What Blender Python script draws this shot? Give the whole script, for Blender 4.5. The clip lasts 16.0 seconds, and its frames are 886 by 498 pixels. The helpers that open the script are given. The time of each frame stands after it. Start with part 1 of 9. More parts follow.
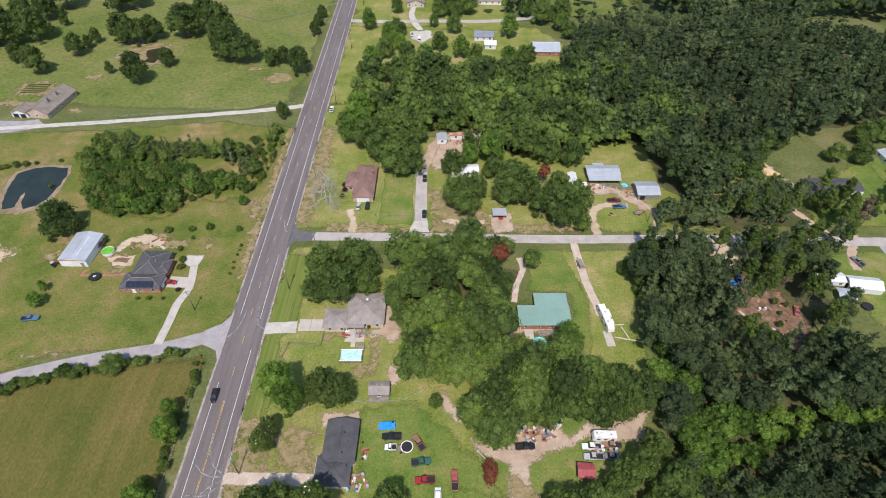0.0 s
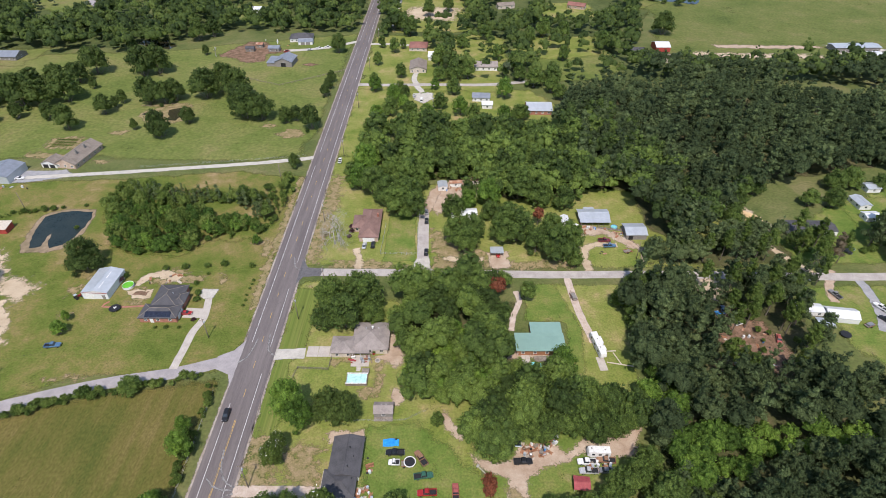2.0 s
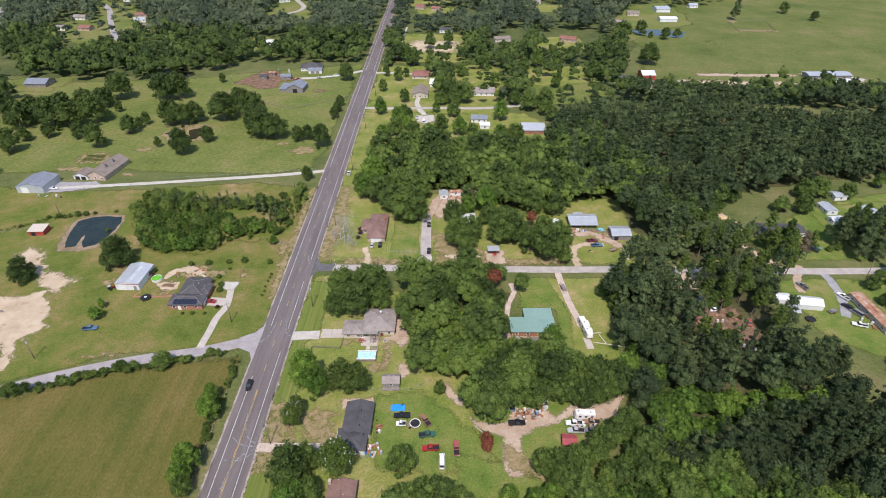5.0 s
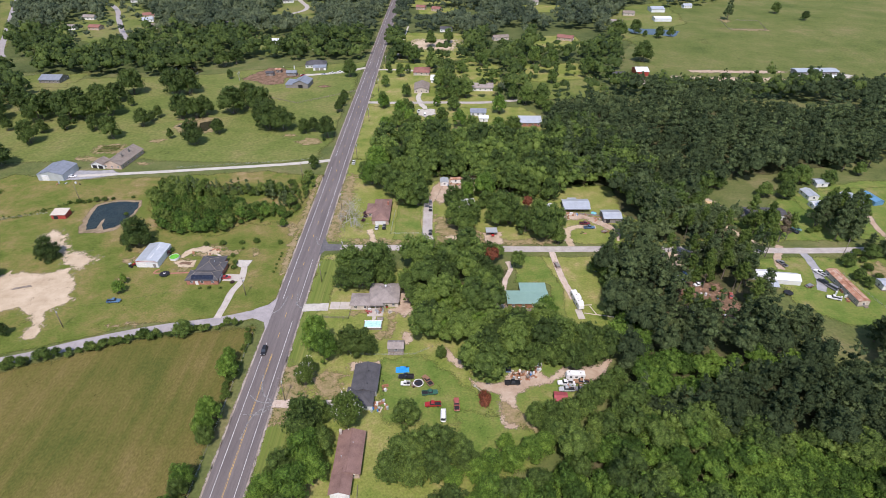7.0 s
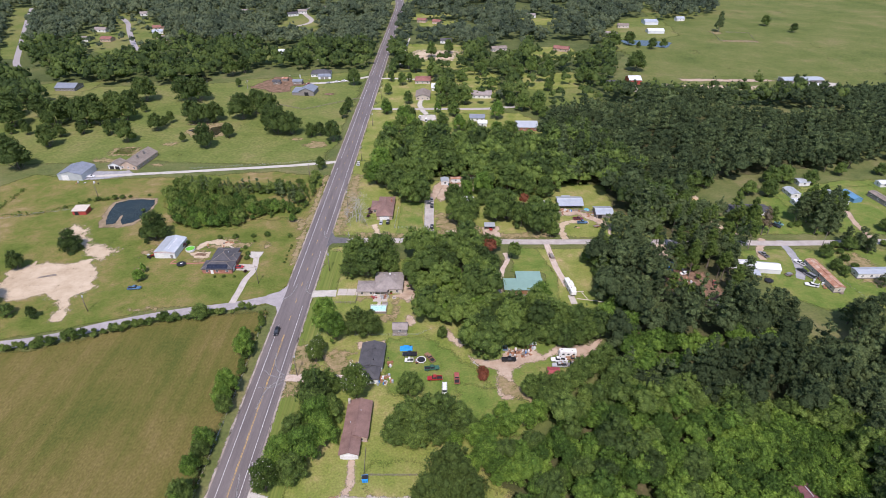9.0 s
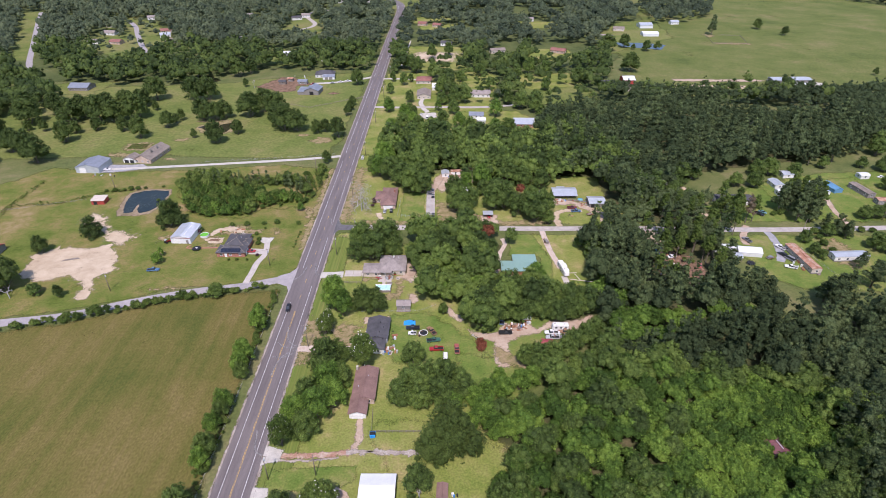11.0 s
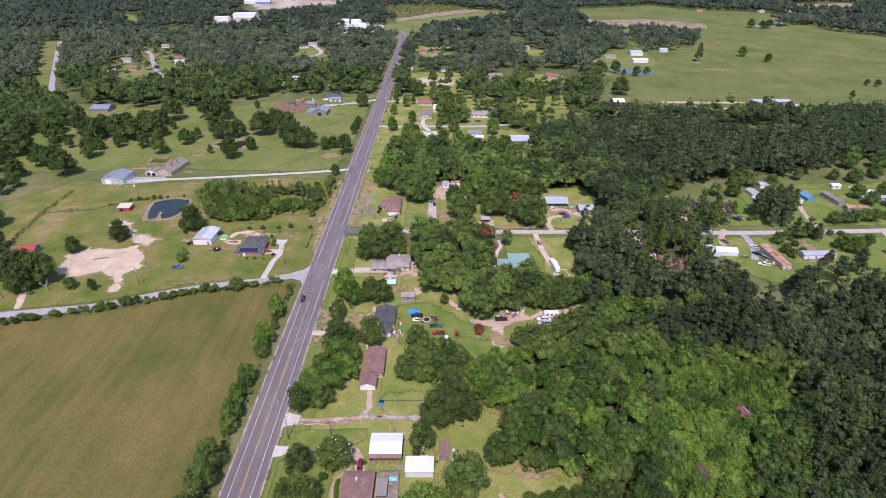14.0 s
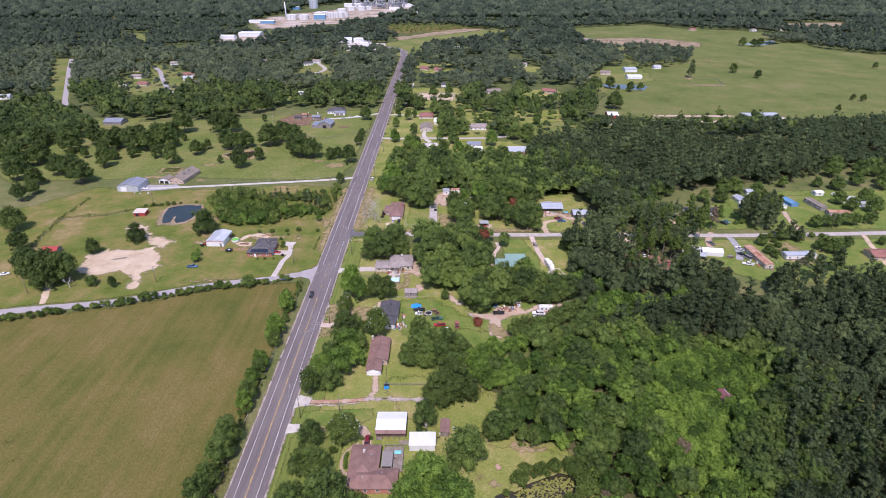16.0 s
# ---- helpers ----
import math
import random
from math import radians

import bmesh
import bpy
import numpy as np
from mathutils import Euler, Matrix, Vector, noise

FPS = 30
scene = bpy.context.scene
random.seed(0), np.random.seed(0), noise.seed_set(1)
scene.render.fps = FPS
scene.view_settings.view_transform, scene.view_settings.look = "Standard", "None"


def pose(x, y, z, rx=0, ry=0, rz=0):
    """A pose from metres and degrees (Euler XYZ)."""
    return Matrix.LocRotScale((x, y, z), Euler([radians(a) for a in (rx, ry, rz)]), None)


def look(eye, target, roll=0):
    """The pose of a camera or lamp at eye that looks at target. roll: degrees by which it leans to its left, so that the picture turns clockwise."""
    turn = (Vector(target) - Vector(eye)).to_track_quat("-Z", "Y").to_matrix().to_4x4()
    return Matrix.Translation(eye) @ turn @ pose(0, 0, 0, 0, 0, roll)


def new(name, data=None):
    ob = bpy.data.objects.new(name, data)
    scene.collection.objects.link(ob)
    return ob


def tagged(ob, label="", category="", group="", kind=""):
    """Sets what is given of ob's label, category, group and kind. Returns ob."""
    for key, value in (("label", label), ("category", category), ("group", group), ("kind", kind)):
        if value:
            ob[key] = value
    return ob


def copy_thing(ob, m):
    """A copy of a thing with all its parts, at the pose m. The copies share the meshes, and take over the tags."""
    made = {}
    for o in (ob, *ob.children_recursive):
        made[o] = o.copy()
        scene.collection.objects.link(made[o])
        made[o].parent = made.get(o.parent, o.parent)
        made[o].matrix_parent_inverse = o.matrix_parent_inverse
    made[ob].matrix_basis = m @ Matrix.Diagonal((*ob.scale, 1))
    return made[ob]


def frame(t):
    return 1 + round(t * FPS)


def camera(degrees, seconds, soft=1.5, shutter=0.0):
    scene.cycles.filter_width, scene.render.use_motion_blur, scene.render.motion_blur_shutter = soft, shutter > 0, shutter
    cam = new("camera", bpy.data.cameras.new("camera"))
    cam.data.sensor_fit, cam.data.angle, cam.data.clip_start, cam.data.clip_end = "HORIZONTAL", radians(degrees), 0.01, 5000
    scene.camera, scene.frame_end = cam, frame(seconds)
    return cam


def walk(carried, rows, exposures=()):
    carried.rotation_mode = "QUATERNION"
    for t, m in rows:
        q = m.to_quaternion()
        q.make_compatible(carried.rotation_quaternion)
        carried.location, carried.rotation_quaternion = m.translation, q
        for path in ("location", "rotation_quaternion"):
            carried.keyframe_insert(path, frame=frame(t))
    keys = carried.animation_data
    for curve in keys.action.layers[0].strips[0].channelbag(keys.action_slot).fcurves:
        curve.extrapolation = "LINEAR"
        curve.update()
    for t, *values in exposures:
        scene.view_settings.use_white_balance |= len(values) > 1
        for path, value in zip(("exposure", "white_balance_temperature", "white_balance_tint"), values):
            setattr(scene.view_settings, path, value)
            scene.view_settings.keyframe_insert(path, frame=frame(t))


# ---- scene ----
cam = camera(76.55, 16.0, soft=0.4)
# seconds, eye x y z, pitch, roll, yaw
ROWS = [
    (0, 0.00, -0.00, 155.0, -45.05, 0.16, 0.00),
    (0.5, -0.10, -4.72, 155.0, -42.93, 0.15, -0.00),
    (1, -0.21, -9.45, 155.0, -40.93, 0.15, -0.00),
    (1.5, -0.31, -14.18, 155.0, -39.43, 0.14, -0.00),
    (2, -0.42, -18.91, 155.0, -38.25, 0.14, -0.01),
    (2.5, -0.52, -23.64, 155.0, -37.07, 0.13, -0.01),
    (3, -0.62, -28.38, 155.0, -35.90, 0.13, -0.01),
    (3.5, -0.73, -33.12, 155.0, -34.91, 0.12, -0.01),
    (4, -0.83, -37.85, 155.0, -34.64, 0.12, -0.01),
    (6.3, -1.31, -59.68, 155.0, -34.70, 0.10, -0.02),
    (6.5, -1.35, -61.58, 155.0, -34.71, 0.10, -0.02),
    (7, -1.45, -66.33, 155.0, -34.35, 0.09, -0.02),
    (7.5, -1.56, -71.08, 155.0, -33.57, 0.09, -0.02),
    (8, -1.66, -75.84, 155.0, -33.05, 0.08, -0.02),
    (8.5, -1.77, -80.59, 155.0, -32.98, 0.08, -0.02),
    (9, -1.87, -85.35, 155.0, -32.97, 0.07, -0.02),
    (11.3, -2.35, -107.27, 155.0, -32.13, 0.05, -0.03),
    (11.5, -2.39, -109.17, 155.0, -31.85, 0.05, -0.03),
    (12, -2.49, -113.94, 155.0, -30.75, 0.05, -0.03),
    (12.5, -2.60, -118.72, 155.0, -30.06, 0.04, -0.03),
    (13, -2.70, -123.49, 155.0, -30.04, 0.04, -0.04),
    (13.5, -2.80, -128.27, 155.0, -30.05, 0.03, -0.04),
    (14, -2.91, -133.05, 155.0, -29.58, 0.03, -0.04),
    (14.5, -3.01, -137.83, 155.0, -28.40, 0.02, -0.04),
    (15, -3.11, -142.61, 155.0, -27.84, 0.02, -0.04),
    (15.5, -3.22, -147.39, 155.0, -27.81, 0.02, -0.04),
    (16, -3.32, -152.18, 155.0, -27.82, 0.01, -0.04),
]
walk(cam, [(t, pose(x, y, z, 90 + pitch, 0, yaw) @ pose(0, 0, 0, 0, 0, roll)) for t, x, y, z, pitch, roll, yaw in ROWS], [(0, 0.42, 6500, 10), (4, 0.42, 6500, 11.5), (9, 0.46, 6300, 17.5), (16, 0.50, 6100, 27)])

# ---- light: a clear late-spring midday, the sun behind the flight ----
SUN_UP, SUN_SIDE = 57.0, -3.0
world = bpy.data.worlds.new("sky")
scene.world = world
world.use_nodes = True
wn = world.node_tree
sky = wn.nodes.new("ShaderNodeTexSky")
sky.sky_type, sky.sun_disc = "NISHITA", False
sky.sun_elevation, sky.sun_rotation = radians(SUN_UP), radians(180 + SUN_SIDE)
sky.altitude, sky.air_density, sky.dust_density = 50, 1.0, 0.6
wn.links.new(sky.outputs[0], wn.nodes["Background"].inputs[0])
wn.nodes["Background"].inputs[1].default_value = 0.14
sun = new("sun", bpy.data.lights.new("sun", "SUN"))
sun.data.energy, sun.data.angle, sun.data.color = 3.5, radians(0.53), (1.0, 0.918, 0.865)
away = Vector((math.sin(radians(SUN_SIDE)) * math.cos(radians(SUN_UP)), -math.cos(radians(SUN_SIDE)) * math.cos(radians(SUN_UP)), math.sin(radians(SUN_UP))))
sun.matrix_world = look(away * 300, (0, 0, 0))


# ---- materials ----
def mat(name, stops, scale=1.0, rough=0.9, fine=None, bump=0.0, metal=0.0, spec=0.3, detail=6.0, fade=False, warp=0.0, rand=0.0, stretch=(1, 1, 1), flat=False, grain=0.28, ragged=2.0, streak=0.0):
    """A surface whose colour runs over the stops by noise at scale (per metre), with a finer grain."""
    m = bpy.data.materials.new(name)
    m.use_nodes = True
    n, l = m.node_tree.nodes, m.node_tree.links
    b = n["Principled BSDF"]
    flat = flat or bool(fade)
    spec = 0.1 if fade else spec
    geo = n.new("ShaderNodeNewGeometry") if flat else n.new("ShaderNodeTexCoord")
    mp = n.new("ShaderNodeMapping")
    mp.inputs["Scale"].default_value = stretch
    l.new(geo.outputs["Position" if flat else "Object"], mp.inputs[0])
    a = n.new("ShaderNodeTexNoise")
    a.inputs["Scale"].default_value, a.inputs["Detail"].default_value, a.inputs["Roughness"].default_value = scale, detail, 0.75 if flat else 0.62
    a.inputs["Distortion"].default_value = warp
    l.new(mp.outputs[0], a.inputs[0])
    value = a.outputs[0]
    if streak:  # long narrow bands left by the mower
        lanes, turn, band = n.new("ShaderNodeTexNoise"), n.new("ShaderNodeMapping"), n.new("ShaderNodeMath")
        turn.inputs["Scale"].default_value = (1, 0.018, 1)
        turn.inputs["Rotation"].default_value = (0, 0, 0.05)
        lanes.inputs["Scale"].default_value, lanes.inputs["Detail"].default_value, lanes.inputs["Roughness"].default_value = 0.30, 6, 0.72
        l.new(geo.outputs["Position"], turn.inputs[0])
        l.new(turn.outputs[0], lanes.inputs[0])
        band.operation = "MULTIPLY_ADD"
        band.inputs[1].default_value, band.inputs[2].default_value = streak, -streak / 2
        l.new(lanes.outputs[0], band.inputs[0])
        both = n.new("ShaderNodeMath")
        both.operation = "ADD"
        l.new(value, both.inputs[0])
        l.new(band.outputs[0], both.inputs[1])
        value = both.outputs[0]
    if rand:
        info = n.new("ShaderNodeObjectInfo")
        ma = n.new("ShaderNodeMath")
        ma.operation = "MULTIPLY_ADD"
        ma.inputs[1].default_value = rand
        l.new(info.outputs["Random"], ma.inputs[0])
        l.new(value, ma.inputs[2])
        value = ma.outputs[0]
    ramp = n.new("ShaderNodeValToRGB")
    while len(ramp.color_ramp.elements) < len(stops):
        ramp.color_ramp.elements.new(0.5)
    for e, (p, c) in zip(ramp.color_ramp.elements, stops):
        e.position, e.color = p, (*c, 1)
    l.new(value, ramp.inputs[0])
    colour = ramp.outputs[0]
    f = n.new("ShaderNodeTexNoise")
    f.inputs["Scale"].default_value, f.inputs["Detail"].default_value = fine or scale * 9, 5
    l.new(mp.outputs[0], f.inputs[0])
    mr = n.new("ShaderNodeMapRange")
    mr.inputs[1].default_value, mr.inputs[2].default_value, mr.inputs[3].default_value, mr.inputs[4].default_value = 0.25, 0.75, 1 - grain, 1 + grain
    l.new(f.outputs[0], mr.inputs[0])
    mx = n.new("ShaderNodeVectorMath")
    mx.operation = "SCALE"
    l.new(colour, mx.inputs[0])
    l.new(mr.outputs[0], mx.inputs["Scale"])
    l.new(mx.outputs[0], b.inputs["Base Color"])
    b.inputs["Roughness"].default_value, b.inputs["Metallic"].default_value, b.inputs["Specular IOR Level"].default_value = rough, metal, spec
    if bump:
        bp = n.new("ShaderNodeBump")
        bp.inputs["Strength"].default_value, bp.inputs["Distance"].default_value = 0.8, bump
        l.new(f.outputs[0], bp.inputs["Height"])
        l.new(bp.outputs[0], b.inputs["Normal"])
    if fade:
        at = n.new("ShaderNodeAttribute")
        at.attribute_name = "fade"
        e = n.new("ShaderNodeTexNoise")
        e.inputs["Scale"].default_value, e.inputs["Detail"].default_value, e.inputs["Roughness"].default_value = fade, 7, 0.68
        l.new(geo.outputs["Position"], e.inputs[0])
        add = n.new("ShaderNodeMath")
        add.operation = "MULTIPLY_ADD"
        add.inputs[1].default_value = ragged
        l.new(e.outputs[0], add.inputs[0])
        l.new(at.outputs["Fac"], add.inputs[2])
        fleck = n.new("ShaderNodeTexNoise")
        fleck.inputs["Scale"].default_value, fleck.inputs["Detail"].default_value = 2.2, 6
        l.new(geo.outputs["Position"], fleck.inputs[0])
        more = n.new("ShaderNodeMath")
        more.operation = "MULTIPLY_ADD"
        more.inputs[1].default_value = 1.1
        l.new(fleck.outputs[0], more.inputs[0])
        l.new(add.outputs[0], more.inputs[2])
        step = n.new("ShaderNodeMapRange")
        step.interpolation_type = "SMOOTHSTEP"
        step.inputs[1].default_value, step.inputs[2].default_value = 0.80 + ragged / 2, 1.30 + ragged / 2
        l.new(more.outputs[0], step.inputs[0])
        tr, mixs = n.new("ShaderNodeBsdfTransparent"), n.new("ShaderNodeMixShader")
        l.new(step.outputs[0], mixs.inputs[0])
        l.new(tr.outputs[0], mixs.inputs[1])
        l.new(b.outputs[0], mixs.inputs[2])
        l.new(mixs.outputs[0], n["Material Output"].inputs[0])
    return m


def foliage(name, dark, mid, light, gloss=0.5, through_light=0.38, vary=0.5, sprig=2.3):
    """Leaves: the tone varies by leaf clump, by tree and in patches."""
    m = bpy.data.materials.new(name)
    m.use_nodes = True
    n, l = m.node_tree.nodes, m.node_tree.links
    b = n["Principled BSDF"]
    geo, info, at = n.new("ShaderNodeNewGeometry"), n.new("ShaderNodeObjectInfo"), n.new("ShaderNodeAttribute")
    at.attribute_name = "tint"
    s = n.new("ShaderNodeMath")
    s.operation = "MULTIPLY_ADD"
    s.inputs[1].default_value = vary
    l.new(geo.outputs["Random Per Island"], s.inputs[0])
    o = n.new("ShaderNodeMath")
    o.operation = "MULTIPLY_ADD"
    o.inputs[1].default_value = 0.38
    l.new(info.outputs["Random"], o.inputs[0])
    l.new(at.outputs["Fac"], o.inputs[2])
    l.new(o.outputs[0], s.inputs[2])
    ramp = n.new("ShaderNodeValToRGB")
    ramp.color_ramp.elements.new(0.5)
    for e, (p, c) in zip(ramp.color_ramp.elements, ((0.05, dark), (0.45, mid), (1.0, light))):
        e.position, e.color = p, (*c, 1)
    l.new(s.outputs[0], ramp.inputs[0])
    # sprigs: leaf tones mixed with sunlit tips and dark gaps, as colour noise with relief
    f = n.new("ShaderNodeTexNoise")
    f.inputs["Scale"].default_value, f.inputs["Detail"].default_value, f.inputs["Roughness"].default_value = sprig, 4, 0.8
    l.new(geo.outputs["Position"], f.inputs[0])
    mr = n.new("ShaderNodeMapRange")
    mr.inputs[1].default_value, mr.inputs[2].default_value, mr.inputs[3].default_value, mr.inputs[4].default_value = 0.34, 0.68, 0.34, 2.0
    l.new(f.outputs[0], mr.inputs[0])
    mx = n.new("ShaderNodeVectorMath")
    mx.operation = "SCALE"
    l.new(ramp.outputs[0], mx.inputs[0])
    l.new(mr.outputs[0], mx.inputs["Scale"])
    bp = n.new("ShaderNodeBump")
    bp.inputs["Strength"].default_value, bp.inputs["Distance"].default_value = 1.0, 0.9 / sprig
    l.new(f.outputs[0], bp.inputs["Height"])
    l.new(bp.outputs[0], b.inputs["Normal"])
    l.new(mx.outputs[0], b.inputs["Base Color"])
    b.inputs["Roughness"].default_value, b.inputs["Specular IOR Level"].default_value = 0.58, gloss
    tl, mixs = n.new("ShaderNodeBsdfTranslucent"), n.new("ShaderNodeMixShader")
    l.new(mx.outputs[0], tl.inputs[0])
    mixs.inputs[0].default_value = through_light
    l.new(b.outputs[0], mixs.inputs[1])
    l.new(tl.outputs[0], mixs.inputs[2])
    l.new(mixs.outputs[0], n["Material Output"].inputs[0])
    return m


def plain(name, c, rough=0.6, metal=0.0, spec=0.4, dirt=0.25, scale=1.5, rand=0.0):
    d = tuple(v * (1 - dirt) for v in c)
    return mat(name, [(0.3, d), (0.62, c)], scale, rough, None, 0, metal, spec, rand=rand, grain=0.12)


M = {}
M["ground"] = mat("rough_grass", [(0.36, (0.066, 0.089, 0.023)), (0.46, (0.099, 0.118, 0.033)), (0.54, (0.127, 0.134, 0.045)), (0.63, (0.174, 0.158, 0.070))], 0.03, 0.95, 0.9, 0.05, detail=12, flat=True)
M["field_lawn"] = mat("field_lawn", [(0.36, (0.076, 0.108, 0.019)), (0.45, (0.110, 0.137, 0.028)), (0.52, (0.154, 0.150, 0.042)), (0.58, (0.204, 0.166, 0.065)), (0.67, (0.30, 0.222, 0.118))], 0.035, 0.95, 1.4, 0.03, detail=13, fade=0.09)
M["lawn"] = mat("mown_lawn", [(0.35, (0.110, 0.155, 0.028)), (0.45, (0.170, 0.198, 0.046)), (0.54, (0.218, 0.222, 0.066)), (0.61, (0.290, 0.244, 0.102)), (0.7, (0.420, 0.295, 0.185))], 0.05, 0.95, 1.4, 0.03, detail=13, fade=0.09)
M["lush"] = mat("lush_lawn", [(0.35, (0.080, 0.133, 0.024)), (0.46, (0.120, 0.168, 0.035)), (0.55, (0.166, 0.188, 0.049)), (0.66, (0.245, 0.208, 0.092))], 0.07, 0.95, 1.5, 0.03, detail=13, fade=0.12)
M["pasture"] = mat("dry_pasture", [(0.32, (0.068, 0.084, 0.018)), (0.44, (0.103, 0.101, 0.025)), (0.54, (0.133, 0.112, 0.034)), (0.66, (0.170, 0.132, 0.050)), (0.76, (0.27, 0.215, 0.12))], 0.022, 0.95, 1.5, 0.04, detail=13, fade=0.05, stretch=(1, 0.6, 1), grain=0.26, streak=0.4)
M["green_pasture"] = mat("green_pasture", [(0.34, (0.088, 0.120, 0.028)), (0.45, (0.124, 0.153, 0.039)), (0.54, (0.160, 0.171, 0.053)), (0.62, (0.196, 0.178, 0.072)), (0.72, (0.215, 0.170, 0.082))], 0.016, 0.95, 0.5, 0.04, detail=13, fade=0.03)
# tones of the green pasture, about a seventh darker, for the north-east field
M["far_pasture"] = mat("deep_green_pasture", [(0.34, (0.076, 0.102, 0.026)), (0.45, (0.104, 0.129, 0.034)), (0.54, (0.132, 0.145, 0.045)), (0.62, (0.162, 0.156, 0.060)), (0.72, (0.20, 0.166, 0.08))], 0.016, 0.95, 0.5, 0.04, detail=13, fade=0.03)
M["litter"] = mat("woodland_floor", [(0.3, (0.040, 0.052, 0.018)), (0.5, (0.075, 0.078, 0.032)), (0.7, (0.13, 0.105, 0.058))], 0.12, 0.95, 1.2, 0.05, fade=0.1)
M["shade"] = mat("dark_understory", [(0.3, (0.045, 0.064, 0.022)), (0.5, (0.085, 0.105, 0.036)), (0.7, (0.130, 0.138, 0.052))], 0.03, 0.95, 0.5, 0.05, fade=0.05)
M["plantyard"] = mat("graded_industrial_yard", [(0.38, (0.12, 0.13, 0.06)), (0.46, (0.30, 0.235, 0.17)), (0.56, (0.40, 0.345, 0.29)), (0.7, (0.50, 0.46, 0.41))], 0.02, 0.95, 0.3, detail=10, fade=0.02, grain=0.2)
M["sand"] = mat("bare_sand", [(0.28, (0.30, 0.225, 0.145)), (0.45, (0.43, 0.34, 0.235)), (0.7, (0.55, 0.45, 0.33))], 0.10, 0.95, 5, 0.02, detail=12, fade=0.3, grain=0.12, ragged=2.6)
M["dirt"] = mat("bare_dirt", [(0.28, (0.24, 0.165, 0.11)), (0.45, (0.37, 0.275, 0.20)), (0.7, (0.50, 0.41, 0.32))], 0.16, 0.95, 5.0, 0.02, detail=12, fade=0.5, grain=0.14, ragged=1.9)
M["tan"] = mat("tilled_soil", [(0.35, (0.16, 0.13, 0.075)), (0.5, (0.25, 0.19, 0.125)), (0.65, (0.34, 0.26, 0.175))], 0.04, 0.95, 0.4, fade=0.05)
M["redclay"] = mat("red_clay", [(0.35, (0.27, 0.135, 0.09)), (0.5, (0.36, 0.23, 0.165)), (0.65, (0.45, 0.37, 0.30))], 0.3, 0.95, 2.0, fade=0.4)
M["verge"] = mat("gritty_road_edge", [(0.35, (0.24, 0.20, 0.16)), (0.5, (0.33, 0.28, 0.24)), (0.65, (0.42, 0.38, 0.33))], 0.4, 0.95, 3.0, 0.02, fade=0.5)
M["gravel"] = mat("pale_gravel", [(0.25, (0.34, 0.32, 0.28)), (0.5, (0.45, 0.42, 0.37)), (0.75, (0.56, 0.53, 0.47))], 0.3, 0.95, 3.0, 0.02, fade=0.7, ragged=1.1, grain=0.15)
M["yellowsand"] = mat("yellow_sand", [(0.3, (0.58, 0.40, 0.20)), (0.7, (0.74, 0.55, 0.32))], 0.4, 0.95, 2)
M["asphalt"] = mat("worn_asphalt", [(0.3, (0.118, 0.101, 0.099)), (0.5, (0.146, 0.125, 0.121)), (0.7, (0.183, 0.158, 0.151))], 0.5, 0.85, 9, 0.01, stretch=(1, 0.06, 1), grain=0.15)
M["patched"] = mat("newer_asphalt", [(0.3, (0.085, 0.082, 0.085)), (0.7, (0.15, 0.142, 0.145))], 0.35, 0.85, 6, 0.01)
M["oldroad"] = mat("bleached_asphalt", [(0.3, (0.305, 0.275, 0.250)), (0.5, (0.38, 0.343, 0.315)), (0.7, (0.455, 0.415, 0.38))], 0.25, 0.9, 4, 0.01, grain=0.15)
M["concrete"] = mat("concrete", [(0.3, (0.38, 0.335, 0.29)), (0.6, (0.46, 0.415, 0.365)), (0.8, (0.53, 0.485, 0.435))], 0.4, 0.85, 5, grain=0.15)
M["white_line"] = mat("worn_white_paint", [(0.3, (0.38, 0.37, 0.36)), (0.55, (0.66, 0.655, 0.645))], 0.7, 0.6, 5)
M["yellow_line"] = mat("worn_yellow_paint", [(0.3, (0.30, 0.22, 0.11)), (0.6, (0.60, 0.38, 0.10))], 0.7, 0.6, 5)
M["water"] = mat("dark_pond_water", [(0.3, (0.014, 0.024, 0.024)), (0.7, (0.03, 0.04, 0.035))], 0.1, 0.1, 1.5, 0.01, spec=0.22)
M["muddy"] = mat("muddy_water", [(0.3, (0.02, 0.02, 0.012)), (0.7, (0.05, 0.045, 0.025))], 0.1, 0.1, 1.5, 0.01, spec=0.5)
M["oak"] = foliage("oak_leaves", (0.054, 0.087, 0.022), (0.108, 0.164, 0.037), (0.190, 0.264, 0.056), 0.25, 0.42, vary=0.5)
# the bluish haze of the air over far trees is put into this colour
M["distant"] = foliage("hazed_distant_leaves", (0.046, 0.066, 0.042), (0.088, 0.117, 0.067), (0.144, 0.176, 0.091), 0.12, vary=0.22, sprig=0.7)
M["live_oak"] = foliage("live_oak_leaves", (0.039, 0.064, 0.017), (0.077, 0.115, 0.027), (0.132, 0.180, 0.041), 0.2, 0.38, vary=0.4)
M["fresh"] = foliage("fresh_leaves", (0.055, 0.105, 0.018), (0.123, 0.212, 0.034), (0.234, 0.346, 0.057), 0.25, 0.42, vary=0.5)
M["pine"] = foliage("pine_needles", (0.053, 0.076, 0.033), (0.097, 0.132, 0.054), (0.156, 0.200, 0.080), 0.08, 0.34, vary=0.32)
M["shrub"] = foliage("shrub_leaves", (0.050, 0.086, 0.017), (0.110, 0.162, 0.033), (0.180, 0.232, 0.055), 0.2, vary=0.4)
M["dead_leaf"] = foliage("russet_dead_leaves", (0.12, 0.035, 0.018), (0.22, 0.065, 0.030), (0.30, 0.12, 0.06))
